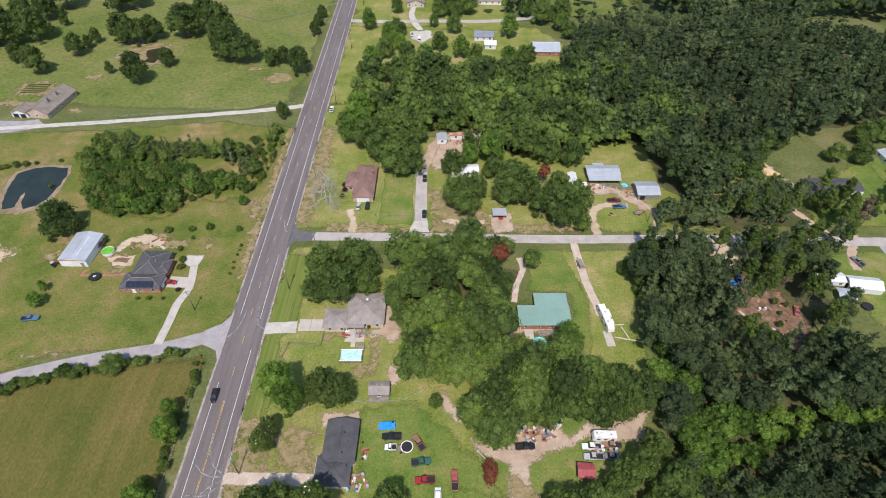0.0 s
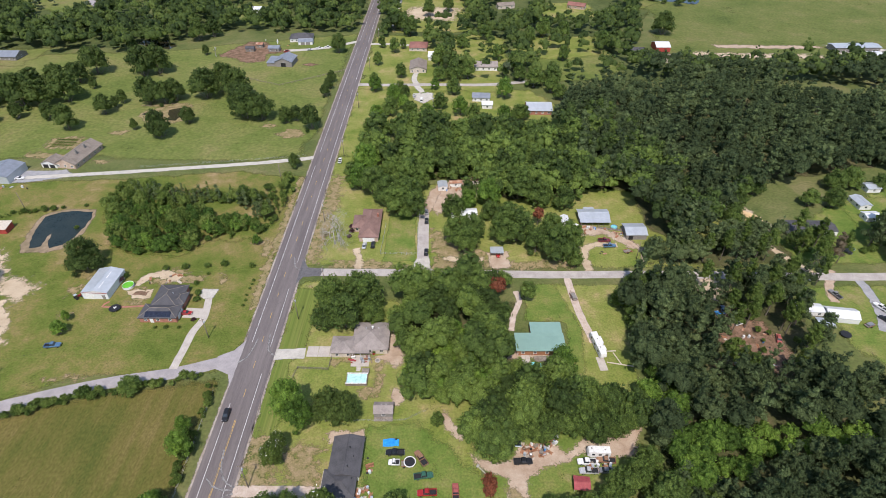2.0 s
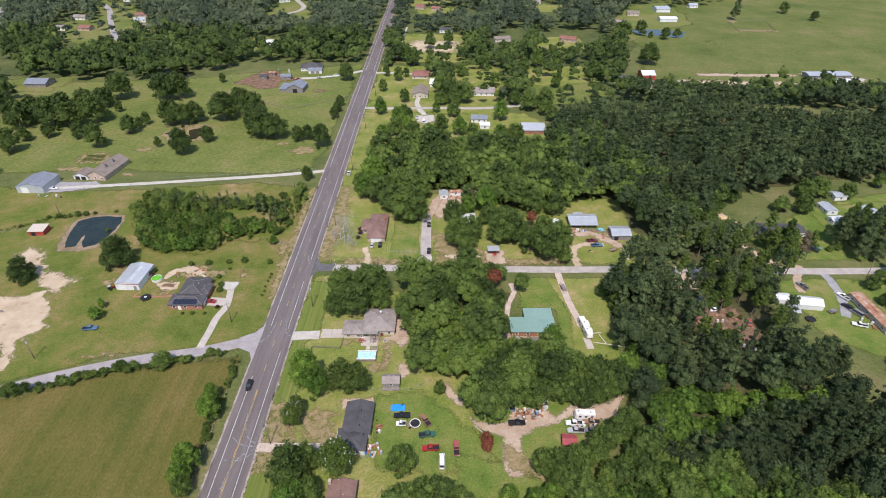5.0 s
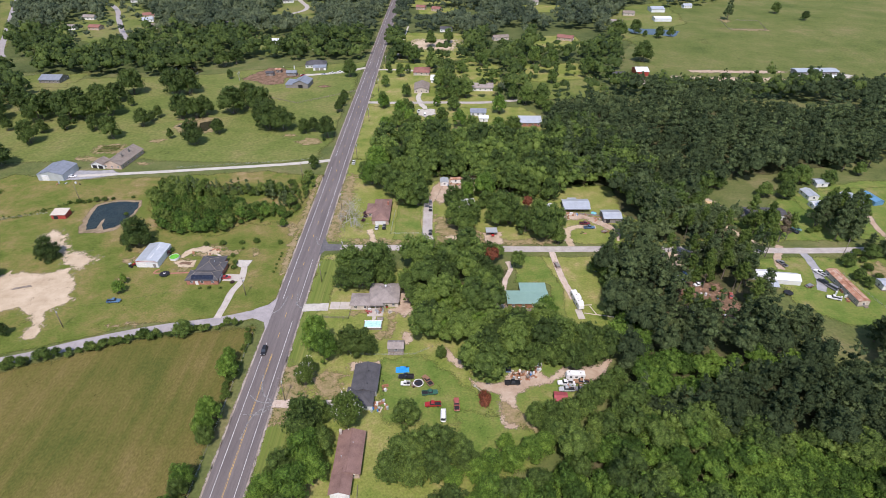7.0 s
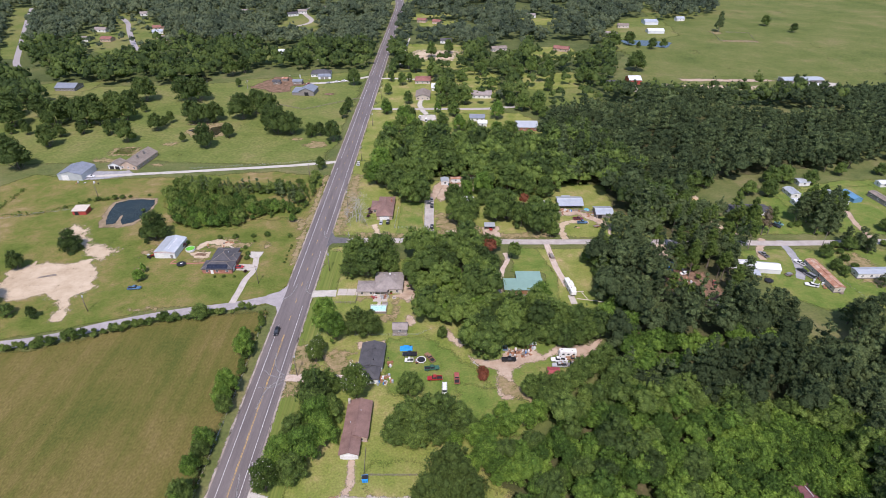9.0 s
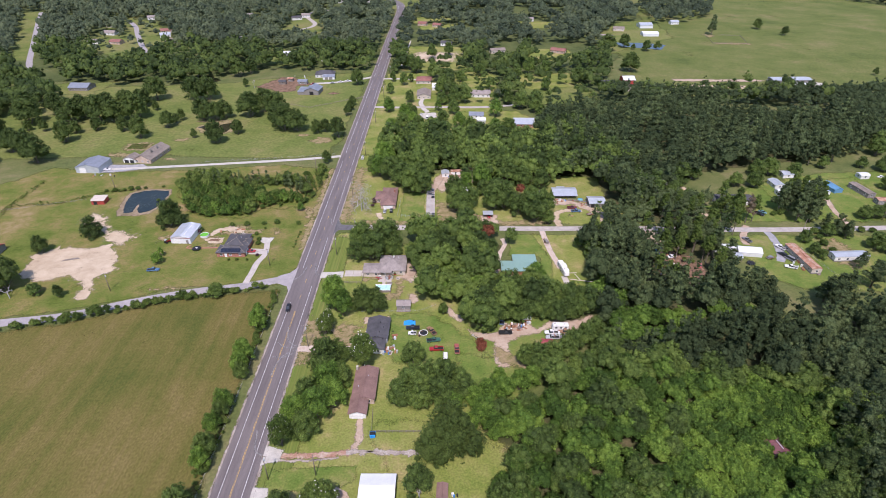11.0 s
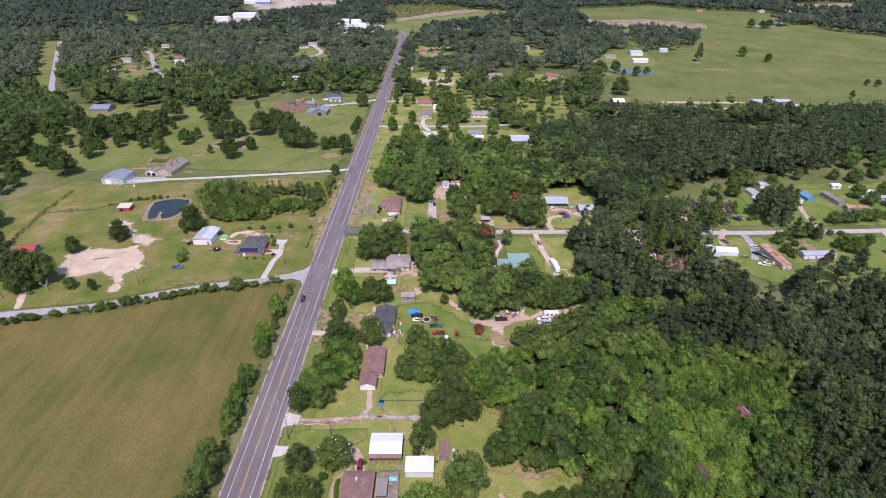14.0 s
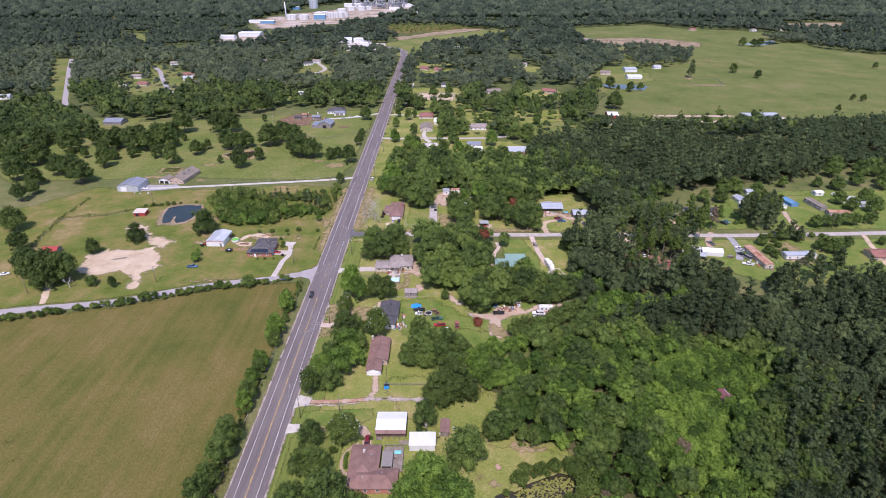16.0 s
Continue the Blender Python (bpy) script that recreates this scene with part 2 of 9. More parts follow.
M["purple"] = foliage("purple_leaves", (0.041, 0.016, 0.020), (0.081, 0.030, 0.038), (0.121, 0.054, 0.054))
M["blossom"] = mat("white_blossom", [(0.3, (0.70, 0.70, 0.62)), (0.7, (0.85, 0.85, 0.80))], 3, 0.7)
M["bark"] = mat("grey_bark", [(0.3, (0.09, 0.07, 0.05)), (0.7, (0.20, 0.17, 0.14))], 2, 0.95, 12, 0.03)
M["grey_wood"] = mat("bleached_dead_wood", [(0.3, (0.26, 0.24, 0.22)), (0.7, (0.42, 0.40, 0.37))], 2, 0.95, 12, 0.03)
M["lily"] = mat("lily_pads", [(0.3, (0.09, 0.10, 0.02)), (0.5, (0.17, 0.17, 0.035)), (0.7, (0.26, 0.24, 0.06))], 0.5, 0.5, 4)
M["street"] = mat("grey_street_asphalt", [(0.3, (0.262, 0.240, 0.240)), (0.7, (0.370, 0.338, 0.332))], 0.3, 0.9, 4, 0.01, grain=0.15)
M["withered"] = foliage("withered_leaves", (0.10, 0.075, 0.045), (0.19, 0.15, 0.09), (0.28, 0.23, 0.14))
M["worn"] = mat("worn_brown_grass", [(0.33, (0.13, 0.14, 0.045)), (0.48, (0.22, 0.18, 0.085)), (0.62, (0.31, 0.23, 0.14))], 0.35, 0.95, 3, 0.02, detail=10, fade=0.35, ragged=2.6)
M["greygravel"] = mat("grey_gravel", [(0.3, (0.23, 0.23, 0.24)), (0.7, (0.36, 0.355, 0.36))], 0.3, 0.95, 4, 0.02, fade=0.5, ragged=1.2, grain=0.15)
M["drive"] = mat("packed_pinkish_drive", [(0.3, (0.35, 0.27, 0.21)), (0.5, (0.47, 0.38, 0.31)), (0.7, (0.57, 0.49, 0.42))], 0.4, 0.95, 4, 0.01, fade=0.6, grain=0.15, ragged=1.2)
M["clayfloor"] = mat("reddish_woodland_earth", [(0.33, (0.07, 0.065, 0.03)), (0.47, (0.16, 0.10, 0.065)), (0.62, (0.26, 0.165, 0.115))], 0.25, 0.95, 2, 0.03, detail=10, fade=0.3)
M["mown"] = mat("striped_mown_lawn", [(0.36, (0.108, 0.150, 0.030)), (0.5, (0.138, 0.170, 0.039)), (0.64, (0.172, 0.186, 0.052))], 0.5, 0.95, 1.6, 0.03, detail=4, fade=0.12, stretch=(1, 0.014, 1))
M["redclay_path"] = mat("tan_garden_path", [(0.3, (0.28, 0.20, 0.14)), (0.7, (0.40, 0.31, 0.23))], 0.6, 0.95, 5, 0.01)


# ---- mesh helpers ----
class Build:
    """Collects vertices and faces of one mesh."""

    def __init__(self):
        self.v, self.f = [], []

    def add(self, vs, fs):
        n = len(self.v)
        self.v += [tuple(p) for p in vs]
        self.f += [tuple(n + i for i in f) for f in fs]
        return self

    def box(self, cx, cy, z0, w, d, h, rz=0.0, taper=1.0):
        c, s = math.cos(radians(rz)), math.sin(radians(rz))
        vs = []
        for z, k in ((z0, 1.0), (z0 + h, taper)):
            for x, y in ((-1, -1), (1, -1), (1, 1), (-1, 1)):
                px, py = x * w / 2 * k, y * d / 2 * k
                vs.append((cx + px * c - py * s, cy + px * s + py * c, z))
        return self.add(vs, [(0, 3, 2, 1), (4, 5, 6, 7), (0, 1, 5, 4), (1, 2, 6, 5), (2, 3, 7, 6), (3, 0, 4, 7)])

    def tube(self, a, b, r0, r1=None, n=8, caps=True):
        a, b, r1 = Vector(a), Vector(b), r0 if r1 is None else r1
        q = (b - a).to_track_quat("Z", "Y")
        vs = [p + q @ Vector((r * math.cos(k * math.tau / n), r * math.sin(k * math.tau / n), 0)) for p, r in ((a, r0), (b, r1)) for k in range(n)]
        fs = [(k, (k + 1) % n, n + (k + 1) % n, n + k) for k in range(n)]
        if caps:
            fs += [tuple(range(n - 1, -1, -1)), tuple(range(n, 2 * n))]
        return self.add(vs, fs)

    def loft(self, rings):
        """Joins rings of equal length, capped at both ends."""
        n = len(rings[0])
        fs = [(k * n + i, k * n + (i + 1) % n, (k + 1) * n + (i + 1) % n, (k + 1) * n + i) for k in range(len(rings) - 1) for i in range(n)]
        fs += [tuple(range(n - 1, -1, -1)), tuple(range((len(rings) - 1) * n, len(rings) * n))]
        return self.add([p for r in rings for p in r], fs)

    def mesh(self, name):
        me = bpy.data.meshes.new(name)
        me.from_pydata(self.v, [], self.f)
        me.update()
        return me


def part(name, b, material, parent=None, label="", smooth=False):
    """Links a Build as one mesh object under a thing or a part."""
    me = b.mesh(name) if isinstance(b, Build) else b
    if not me.materials:
        me.materials.append(M[material])
    if smooth:
        me.shade_smooth()
    ob = new(name, me)
    ob.parent = parent
    return tagged(ob, label) if label else ob


def thing(name, label, category, x=0.0, y=0.0, z=0.0, rz=0.0, group=""):
    ob = new(name)
    ob.matrix_world = pose(x, y, z, 0, 0, rz)
    ob.empty_display_size = 0.5
    return tagged(ob, label, category, group)


def fast_mesh(name, v, quads, tris=None, attrs=()):
    """A mesh from arrays, with float attributes on its points."""
    me = bpy.data.meshes.new(name)
    tris = np.zeros((0, 3), int) if tris is None else tris
    loops = np.concatenate([quads.ravel(), tris.ravel()]).astype(np.int32)
    sizes = np.concatenate([np.full(len(quads), 4), np.full(len(tris), 3)]).astype(np.int32)
    me.vertices.add(len(v))
    me.vertices.foreach_set("co", np.asarray(v, np.float32).ravel())
    me.loops.add(len(loops))
    me.loops.foreach_set("vertex_index", loops)
    me.polygons.add(len(sizes))
    me.polygons.foreach_set("loop_start", (np.cumsum(sizes) - sizes).astype(np.int32))
    for key, values in attrs:
        me.attributes.new(key, "FLOAT", "POINT").data.foreach_set("value", np.asarray(values, np.float32))
    me.update(calc_edges=True)
    return me


def inside(poly, x, y):
    """Which of the points lie in the polygon."""
    poly, res = np.asarray(poly, float), np.zeros(np.shape(x), bool)
    for (x0, y0), (x1, y1) in zip(poly, np.roll(poly, -1, 0)):
        with np.errstate(divide="ignore", invalid="ignore"):
            res ^= ((y0 > y) != (y1 > y)) & (x < (x1 - x0) * (y - y0) / (y1 - y0 + 1e-12) + x0)
    return res


def outline(poly, step, wobble, seed):
    """The polygon's edge in short steps, made uneven."""
    rng, out = np.random.default_rng(seed), []
    poly = np.asarray(poly, float)
    if ((np.roll(poly, -1, 0) - poly)[:, 0] * (np.roll(poly, -1, 0) + poly)[:, 1]).sum() > 0:
        poly = poly[::-1]
    for a, b in zip(poly, np.roll(poly, -1, 0)):
        n = max(1, int(np.linalg.norm(b - a) / step))
        out += [a + (b - a) * k / n for k in range(n)]
    out = np.array(out)
    return out + rng.normal(0, wobble, out.shape)


def patch(name, label, category, poly, material, z, band=3.0, step=4.0, wobble=0.5, seed=1):
    """A sheet of ground cover whose edge thins out over a band; with no band to speak of, a clean-edged one."""
    rim = outline(poly, step, wobble, seed)
    if band < 0.1:
        ob = part(name, Build().add([(*p, z) for p in rim], [tuple(range(len(rim)))]), material)
        return tagged(ob, label, category, kind="structure")
    lo, hi = rim.min(0) - band, rim.max(0) + band
    cell = max(band / 2.2, math.sqrt((hi - lo).prod() / 12000), 0.4)
    nx, ny = int((hi - lo)[0] / cell) + 2, int((hi - lo)[1] / cell) + 2
    x, y = np.meshgrid(lo[0] + cell * np.arange(nx), lo[1] + cell * np.arange(ny))
    x, y = x.ravel(), y.ravel()
    dist = np.full(x.shape, 1e9)
    for a, b in zip(rim, np.roll(rim, -1, 0)):
        d = b - a
        u = np.clip(((x - a[0]) * d[0] + (y - a[1]) * d[1]) / (d @ d + 1e-9), 0, 1)
        dist = np.minimum(dist, np.hypot(x - a[0] - u * d[0], y - a[1] - u * d[1]))
    fade = np.clip(np.where(inside(rim, x, y), dist, -dist) / band + 0.5, 0, 1)
    k = np.arange(nx * ny).reshape(ny, nx)
    q = np.stack([k[:-1, :-1], k[:-1, 1:], k[1:, 1:], k[1:, :-1]], -1).reshape(-1, 4)
    q = q[fade[q].max(1) > 0]
    used, back = np.unique(q, return_inverse=True)
    me = fast_mesh(name, np.stack([x, y, np.full(x.shape, z)], 1)[used], back.reshape(-1, 4), None, [("fade", fade[used])])
    return tagged(part(name, me, material), label, category, kind="structure")


def curve_points(pts, step=4.0):
    """A smooth line through the points (Catmull-Rom)."""
    p = np.asarray(pts, float)
    p = np.vstack([2 * p[0] - p[1], p, 2 * p[-1] - p[-2]])
    out = []
    for k in range(1, len(p) - 2):
        n = max(2, int(np.linalg.norm(p[k + 1] - p[k]) / step))
        for u in np.arange(n) / n:
            out.append(0.5 * (2 * p[k] + (p[k + 1] - p[k - 1]) * u + (2 * p[k - 1] - 5 * p[k] + 4 * p[k + 1] - p[k + 2]) * u**2 + (3 * p[k] - p[k - 1] - 3 * p[k + 1] + p[k + 2]) * u**3))
    return np.array(out + [p[-2]])


def normals(line):
    d = np.gradient(line, axis=0)
    return np.stack([d[:, 1], -d[:, 0]], 1) / (np.linalg.norm(d, axis=1)[:, None] + 1e-9)


def track(name, label, category, pts, width, material, z, band=0.0, step=3.0, wobble=0.0, seed=1, thick=0.0):
    """A ribbon of road or path along the points; with a band its edges thin out into the grass."""
    line = curve_points(pts, step)
    nrm, rng = normals(line), np.random.default_rng(seed)
    n, half = len(line), width / 2
    offs = [-half - band / 2, -half + band / 2, half - band / 2, half + band / 2] if band else [-half, half]
    rows = [line + nrm * (o + rng.normal(0, wobble, n))[:, None] for o in offs]
    b, k = Build(), len(offs)
    vs = [(*p, z) for r in rows for p in r]
    fs = [(j * n + i, (j + 1) * n + i, (j + 1) * n + i + 1, j * n + i + 1) for j in range(k - 1) for i in range(n - 1)]
    if thick:
        vs += [(*p, z - thick) for r in (rows[0], rows[-1]) for p in r]
        m = k * n
        fs += [(i, i + 1, m + i + 1, m + i) for i in range(n - 1)] + [((k - 1) * n + i + 1, (k - 1) * n + i, m + n + i, m + n + i + 1) for i in range(n - 1)]
    b.add(vs, fs)
    ob = part(name, b, material)
    if band:
        ob.data.attributes.new("fade", "FLOAT", "POINT").data.foreach_set("value", np.repeat([0.0, 1.0, 1.0, 0.0], n).astype(np.float32))
    return tagged(ob, label, category, kind="structure")


# ---- ground: one sheet to the horizon ----
def spaced(near0, near1, step, far0, far1, grow=1.25):
    mid = list(np.arange(near0, near1 + step, step))
    lo, hi, s = [], [], step
    a, b = mid[0], mid[-1]
    while a > far0 or b < far1:
        s *= grow
        a, b = a - s, b + s
        lo.insert(0, a)
        hi.append(b)
    return np.array(lo + mid + hi)


gx, gy = spaced(-360, 360, 12, -4600, 4600), spaced(-200, 600, 12, -3000, 4700)
xx, yy = np.meshgrid(gx, gy)
zz = np.zeros_like(xx)
nx, ny = len(gx), len(gy)
gi = np.arange(nx * ny).reshape(ny, nx)
gq = np.stack([gi[:-1, :-1], gi[:-1, 1:], gi[1:, 1:], gi[1:, :-1]], -1).reshape(-1, 4)
me = fast_mesh("ground", np.stack([xx, yy, zz], -1).reshape(-1, 3), gq)
me.materials.append(M["ground"])
tagged(new("ground", me), "flat green country ground with rough grass", "ground", kind="structure")

# fields and lawns
patch("pasture", "dry brownish green pasture", "field", [(-75, -300), (-78, 104), (-96, 102), (-120, 97), (-146, 88), (-166, 80), (-195, 74), (-222, 70), (-420, 40), (-600, -300)], "pasture", 0.02, 5, 10, 0.8, 1)
patch("pasture", "green grazing pasture", "field", [(-79, 262), (-120, 254), (-215, 262), (-330, 250), (-420, 300), (-400, 420), (-240, 430), (-75, 480)], "green_pasture", 0.02, 8, 10, 1.0, 2)
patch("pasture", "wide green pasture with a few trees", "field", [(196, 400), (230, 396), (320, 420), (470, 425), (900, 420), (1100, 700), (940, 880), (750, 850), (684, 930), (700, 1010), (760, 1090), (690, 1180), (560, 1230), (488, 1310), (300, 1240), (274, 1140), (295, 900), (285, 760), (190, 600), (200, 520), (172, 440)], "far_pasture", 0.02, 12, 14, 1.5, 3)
patch("lawn", "mown roadside lawn", "lawn", [(-60, -300), (-60, 155), (-40, 155), (20, 120), (10, 60), (30, 20), (60, -60), (40, -300)], "lawn", 0.015, 4, 8, 0.8, 4)
patch("lawn", "mown lawn", "lawn", [(-60.5, 166), (-60.5, 262), (-28, 262), (-10, 232), (40, 235), (100, 225), (136, 222), (136, 166)], "lawn", 0.015, 4, 8, 0.8, 5)
patch("lawn", "sunny lawn between the highway houses", "lawn", [(-60.5, 262), (-60.5, 360), (60, 356), (76, 330), (70, 284), (40, 290), (10, 300), (-36, 294), (-40, 262)], "lawn", 0.0175, 5, 6, 0.8, 26)
patch("lawn", "mown farm lawn with worn spots", "lawn", [(-74, 108), (-74, 240), (-110, 244), (-220, 232), (-260, 240), (-300, 190), (-250, 90), (-220, 79), (-165, 90), (-120, 107)], "field_lawn", 0.015, 4, 8, 0.8, 6)
patch("lawn", "bright watered lawn", "lawn", [(-26, 204), (-13, 204), (-12.5, 169), (-26.5, 169)], "lush", 0.03, 1.2, 3, 0.2, 7)
patch("lawn", "bright watered lawn", "lawn", [(33, 154), (49, 154), (52, 128), (52, 106), (46, 104), (46, 132), (31, 134)], "lush", 0.03, 3, 3, 0.4, 8)
patch("lawn", "lush back yard", "lawn", [(-25, 86), (-8, 88), (6, 74), (18, 66), (18, 58), (-4, 54), (-22, 58), (-24, 70)], "lush", 0.03, 5, 4, 0.6, 9)
patch("lawn", "mown lawn beside the woods", "lawn", [(46, 154), (76, 154), (70, 132), (68, 118), (66, 98), (48, 100), (52, 128)], "lawn", 0.0312, 3, 4, 0.4, 10)
patch("lawn", "bright lawn", "lawn", [(196, 218), (262, 226), (262, 176), (232, 168), (196, 182)], "lush", 0.03, 5, 5, 0.6, 11)
patch("lawn", "bright lawn", "lawn", [(146, 152), (190, 154), (270, 156), (280, 108), (200, 104), (166, 104), (150, 118)], "lush", 0.02, 6, 5, 0.8, 12)
patch("lawn", "bright grass beside the road", "lawn", [(-64, -300), (-60.4, -300), (-60.4, 62), (-52, 62), (-50, 20), (-52, -300)], "mown", 0.025, 3, 8, 0.4, 13)
patch("lawn", "bright house lawn", "lawn", [(-58, 9), (-30, 10), (-30, 4), (-44, 0), (-58, 2)], "lush", 0.03, 2, 4, 0.4, 14)
patch("lawn", "bright house lawn", "lawn", [(-58, -4), (-40, -4), (-38, -30), (-40, -120), (-58, -120)], "mown", 0.03, 2, 4, 0.4, 15)
patch("lawn", "sunny clearing lawn", "lawn", [(-24, 30), (-8, 26), (6, 22), (14, 20), (21, 14), (14, 5), (11, -4), (14, -9), (34, -10), (46, -14), (40, -17), (26, -18), (18, -26), (12, -36), (-2, -30), (-6, 0), (-20, 8), (-26, 22)], "lawn", 0.03, 4, 4, 0.6, 16)
patch("lawn", "green clearing below the scrap yard", "lawn", [(4, 62), (18, 60), (30, 53), (35, 46), (26, 40), (12, 36), (4, 44)], "lush", 0.0415, 4, 3, 0.5, 24)
patch("worn_lawn", "trodden brown earth below the scrap yard", "bare ground", [(19, 66), (24, 64), (27, 59), (33, 53.5), (31, 51.5), (24, 55), (19, 59)], "worn", 0.0515, 2.5, 2, 0.5, 25)
patch("lawn", "green grass beside the scrap yard", "lawn", [(18, 57), (29, 55), (44, 64), (56, 70), (60, 80), (44, 86), (30, 86), (22, 84), (8, 80), (12, 70)], "lush", 0.04, 4, 3, 0.5, 23)
patch("tilled_field", "tan tilled field", "field", [(272, 984), (478, 947), (500, 1010), (410, 1075), (290, 1060)], "tan", 0.04, 6, 20, 2, 17)
patch("tilled_field", "tan tilled field", "field", [(790, 1245), (915, 1222), (1003, 1364), (840, 1340)], "tan", 0.04, 6, 20, 2, 18)
patch("cleared_strip", "tan cleared strip", "field", [(-97, 1034), (96, 1215), (45, 1238), (-100, 1080)], "tan", 0.05, 8, 12, 2, 19)
patch("orchard_ground", "green orchard ground", "field", [(-130, 1300), (6, 1300), (97, 1244), (-80, 1140), (-130, 1180)], "pasture", 0.044, 8, 12, 2, 20)
patch("plant_yard", "pale graded yard of an industrial plant", "yard", [(-480, 1450), (-450, 1270), (-388, 1215), (-336, 1250), (-272, 1330), (-214, 1420), (-118, 1552), (-80, 1770), (-160, 2000), (-300, 1950), (-330, 1720), (-420, 1580)], "plantyard", 0.04, 40, 20, 3, 21)
patch("plant_yard", "pale yard beside the low plant buildings", "yard", [(-450, 1010), (-362, 1020), (-330, 1090), (-400, 1112), (-450, 1080)], "plantyard", 0.042, 14, 12, 2, 25)
patch("field", "green field beside the cleared strip", "field", [(-90, 960), (-30, 985), (70, 1070), (180, 1190), (98, 1213), (-96, 1032)], "green_pasture", 0.0385, 10, 12, 2, 27)
patch("gravel_yard", "pale gravel yard", "yard", [(-185, 1010), (-190, 900), (-110, 905), (-100, 990)], "gravel", 0.04, 8, 8, 1.5, 22)

for k, p in enumerate(([(-60, 358), (-60, 468), (-40, 474), (-14, 470), (0, 432), (40, 420), (46, 352)], [(-44, 482), (20, 484), (20, 588), (-44, 590)], [(2, 398), (50, 402), (50, 474), (4, 476)], [(132, 374), (132, 474), (66, 474), (66, 374)], [(54, 436), (80, 474), (124, 474), (124, 426), (80, 416)], [(-400, 395), (-320, 400), (-318, 440), (-390, 430)], [(-340, 528), (-320, 560), (-320, 590), (-350, 650), (-410, 740), (-460, 775), (-466, 745), (-440, 640), (-440, 580), (-400, 556)], [(-474, 520), (-540, 640), (-645, 815), (-615, 815), (-500, 612), (-448, 524)], [(-700, 1150), (-590, 985), (-560, 985), (-660, 1150)], [(-44, 728), (-8, 742), (60, 778), (62, 800), (-40, 770)], [(-212, 500), (-156, 504), (-156, 560), (-200, 578)], [(190, 556), (290, 640), (300, 760), (250, 740), (186, 640)], [(106, 696), (154, 696), (154, 744), (106, 744)], [(-34, 686), (24, 686), (24, 722), (-34, 722)], [(-218, 636), (-166, 636), (-156, 764), (-218, 764)], [(-112, 890), (-62, 800), (-40, 826), (-36, 1010), (-112, 1016)], [(-500, 880), (-460, 880), (-450, 960), (-500, 950)], [(36, 796), (94, 786), (104, 834), (36, 834)], [(96, 520), (150, 530), (140, 580), (90, 570)])):
    patch("lawn", "sunny lawn among distant trees", "lawn", p, "lawn" if -100 < p[0][0] < 120 else "green_pasture", 0.020 + 0.0014 * k, 8, 8, 1.5, 130 + k)
# bare soil
patch("worn_lawn", "worn brown lawn beside the beige house", "bare ground", [(-22, 128), (-17, 124), (-13.5, 116), (-15, 111), (-19, 112), (-22, 114), (-25, 113.6), (-20, 118)], "dirt", 0.047, 3, 2, 0.4, 110)
patch("worn_lawn", "worn brown strip of lawn", "bare ground", [(-24, 112), (-21.6, 112), (-21, 106), (-22, 98), (-25, 97), (-24, 104)], "worn", 0.048, 3, 2, 0.4, 111)
patch("worn_lawn", "worn brown patch of lawn", "bare ground", [(-40, 114), (-33, 115), (-33, 112.6), (-40, 111)], "worn", 0.048, 2, 2, 0.3, 112)
patch("worn_lawn", "worn brown strip of lawn", "bare ground", [(-29, 101), (-25, 101), (-25, 97), (-28, 97)], "worn", 0.049, 2, 2, 0.3, 113)
patch("worn_lawn", "worn edge of the woods", "bare ground", [(-18, 101), (-14, 101), (-13.6, 95), (-16, 94)], "dirt", 0.047, 2, 2, 0.3, 114)
patch("worn_lawn", "brown earth beside the green-roofed house", "bare ground", [(21, 126), (25, 124), (26, 117), (30, 116.6), (42, 117), (42, 115.6), (30, 115), (23, 114.6), (21.4, 119)], "dirt", 0.047, 1.8, 1.5, 0.3, 115)
patch("worn_lawn", "brown weedy grass below the highway", "bare ground", [(-58, 150), (-54, 150), (-52, 124), (-58, 122)], "worn", 0.03, 6, 3, 0.6, 116)
patch("worn_lawn", "dry brown grass on the west verge", "bare ground", [(-74, 140), (-77, 140), (-77, 240), (-74.4, 240)], "worn", 0.03, 2, 3, 0.6, 118)
patch("worn_lawn", "dry brown grass between the mobile homes", "bare ground", [(196, 146), (206, 150), (210, 132), (204, 122), (194, 126)], "worn", 0.04, 6, 3, 0.6, 120)
track("driveway", "pale sandy drive into the pines", "driveway", [(165, 164), (158, 152), (156, 144)], 3.4, "dirt", 0.052, 1.5, 2, 0.3, 121)
track("driveway", "pale sandy drive across the road", "driveway", [(222, 164), (223, 172), (224, 182), (228, 196)], 3.0, "dirt", 0.052, 1.5, 2, 0.3, 122)
patch("worn_lawn", "dry verge beside the highway", "bare ground", [(-60.4, 168), (-55, 168), (-53, 200), (-54, 238), (-60.4, 240)], "worn", 0.028, 7, 4, 0.8, 123)
patch("worn_lawn", "dry verge of the side road", "bare ground", [(-48, 164.6), (-30, 164.6), (-14, 164.8), (-14, 167), (-30, 169), (-48, 169)], "worn", 0.0266, 4, 3, 0.6, 124)
patch("worn_lawn", "dry verge of the side road", "bare ground", [(-4, 164.6), (56, 164), (56, 170), (30, 168), (-4, 172)], "worn", 0.028, 5, 3, 0.6, 125)
patch("worn_lawn", "dry lawn beside the long house", "bare ground", [(-60, 56), (-52, 60), (-50, 74), (-56, 84), (-60, 84)], "worn", 0.034, 7, 4, 0.8, 126)
patch("lawn", "bright lawn among the country houses", "lawn", [(150, 168), (330, 170), (330, 236), (240, 232), (190, 212), (150, 184)], "lush", 0.026, 6, 5, 0.8, 24)
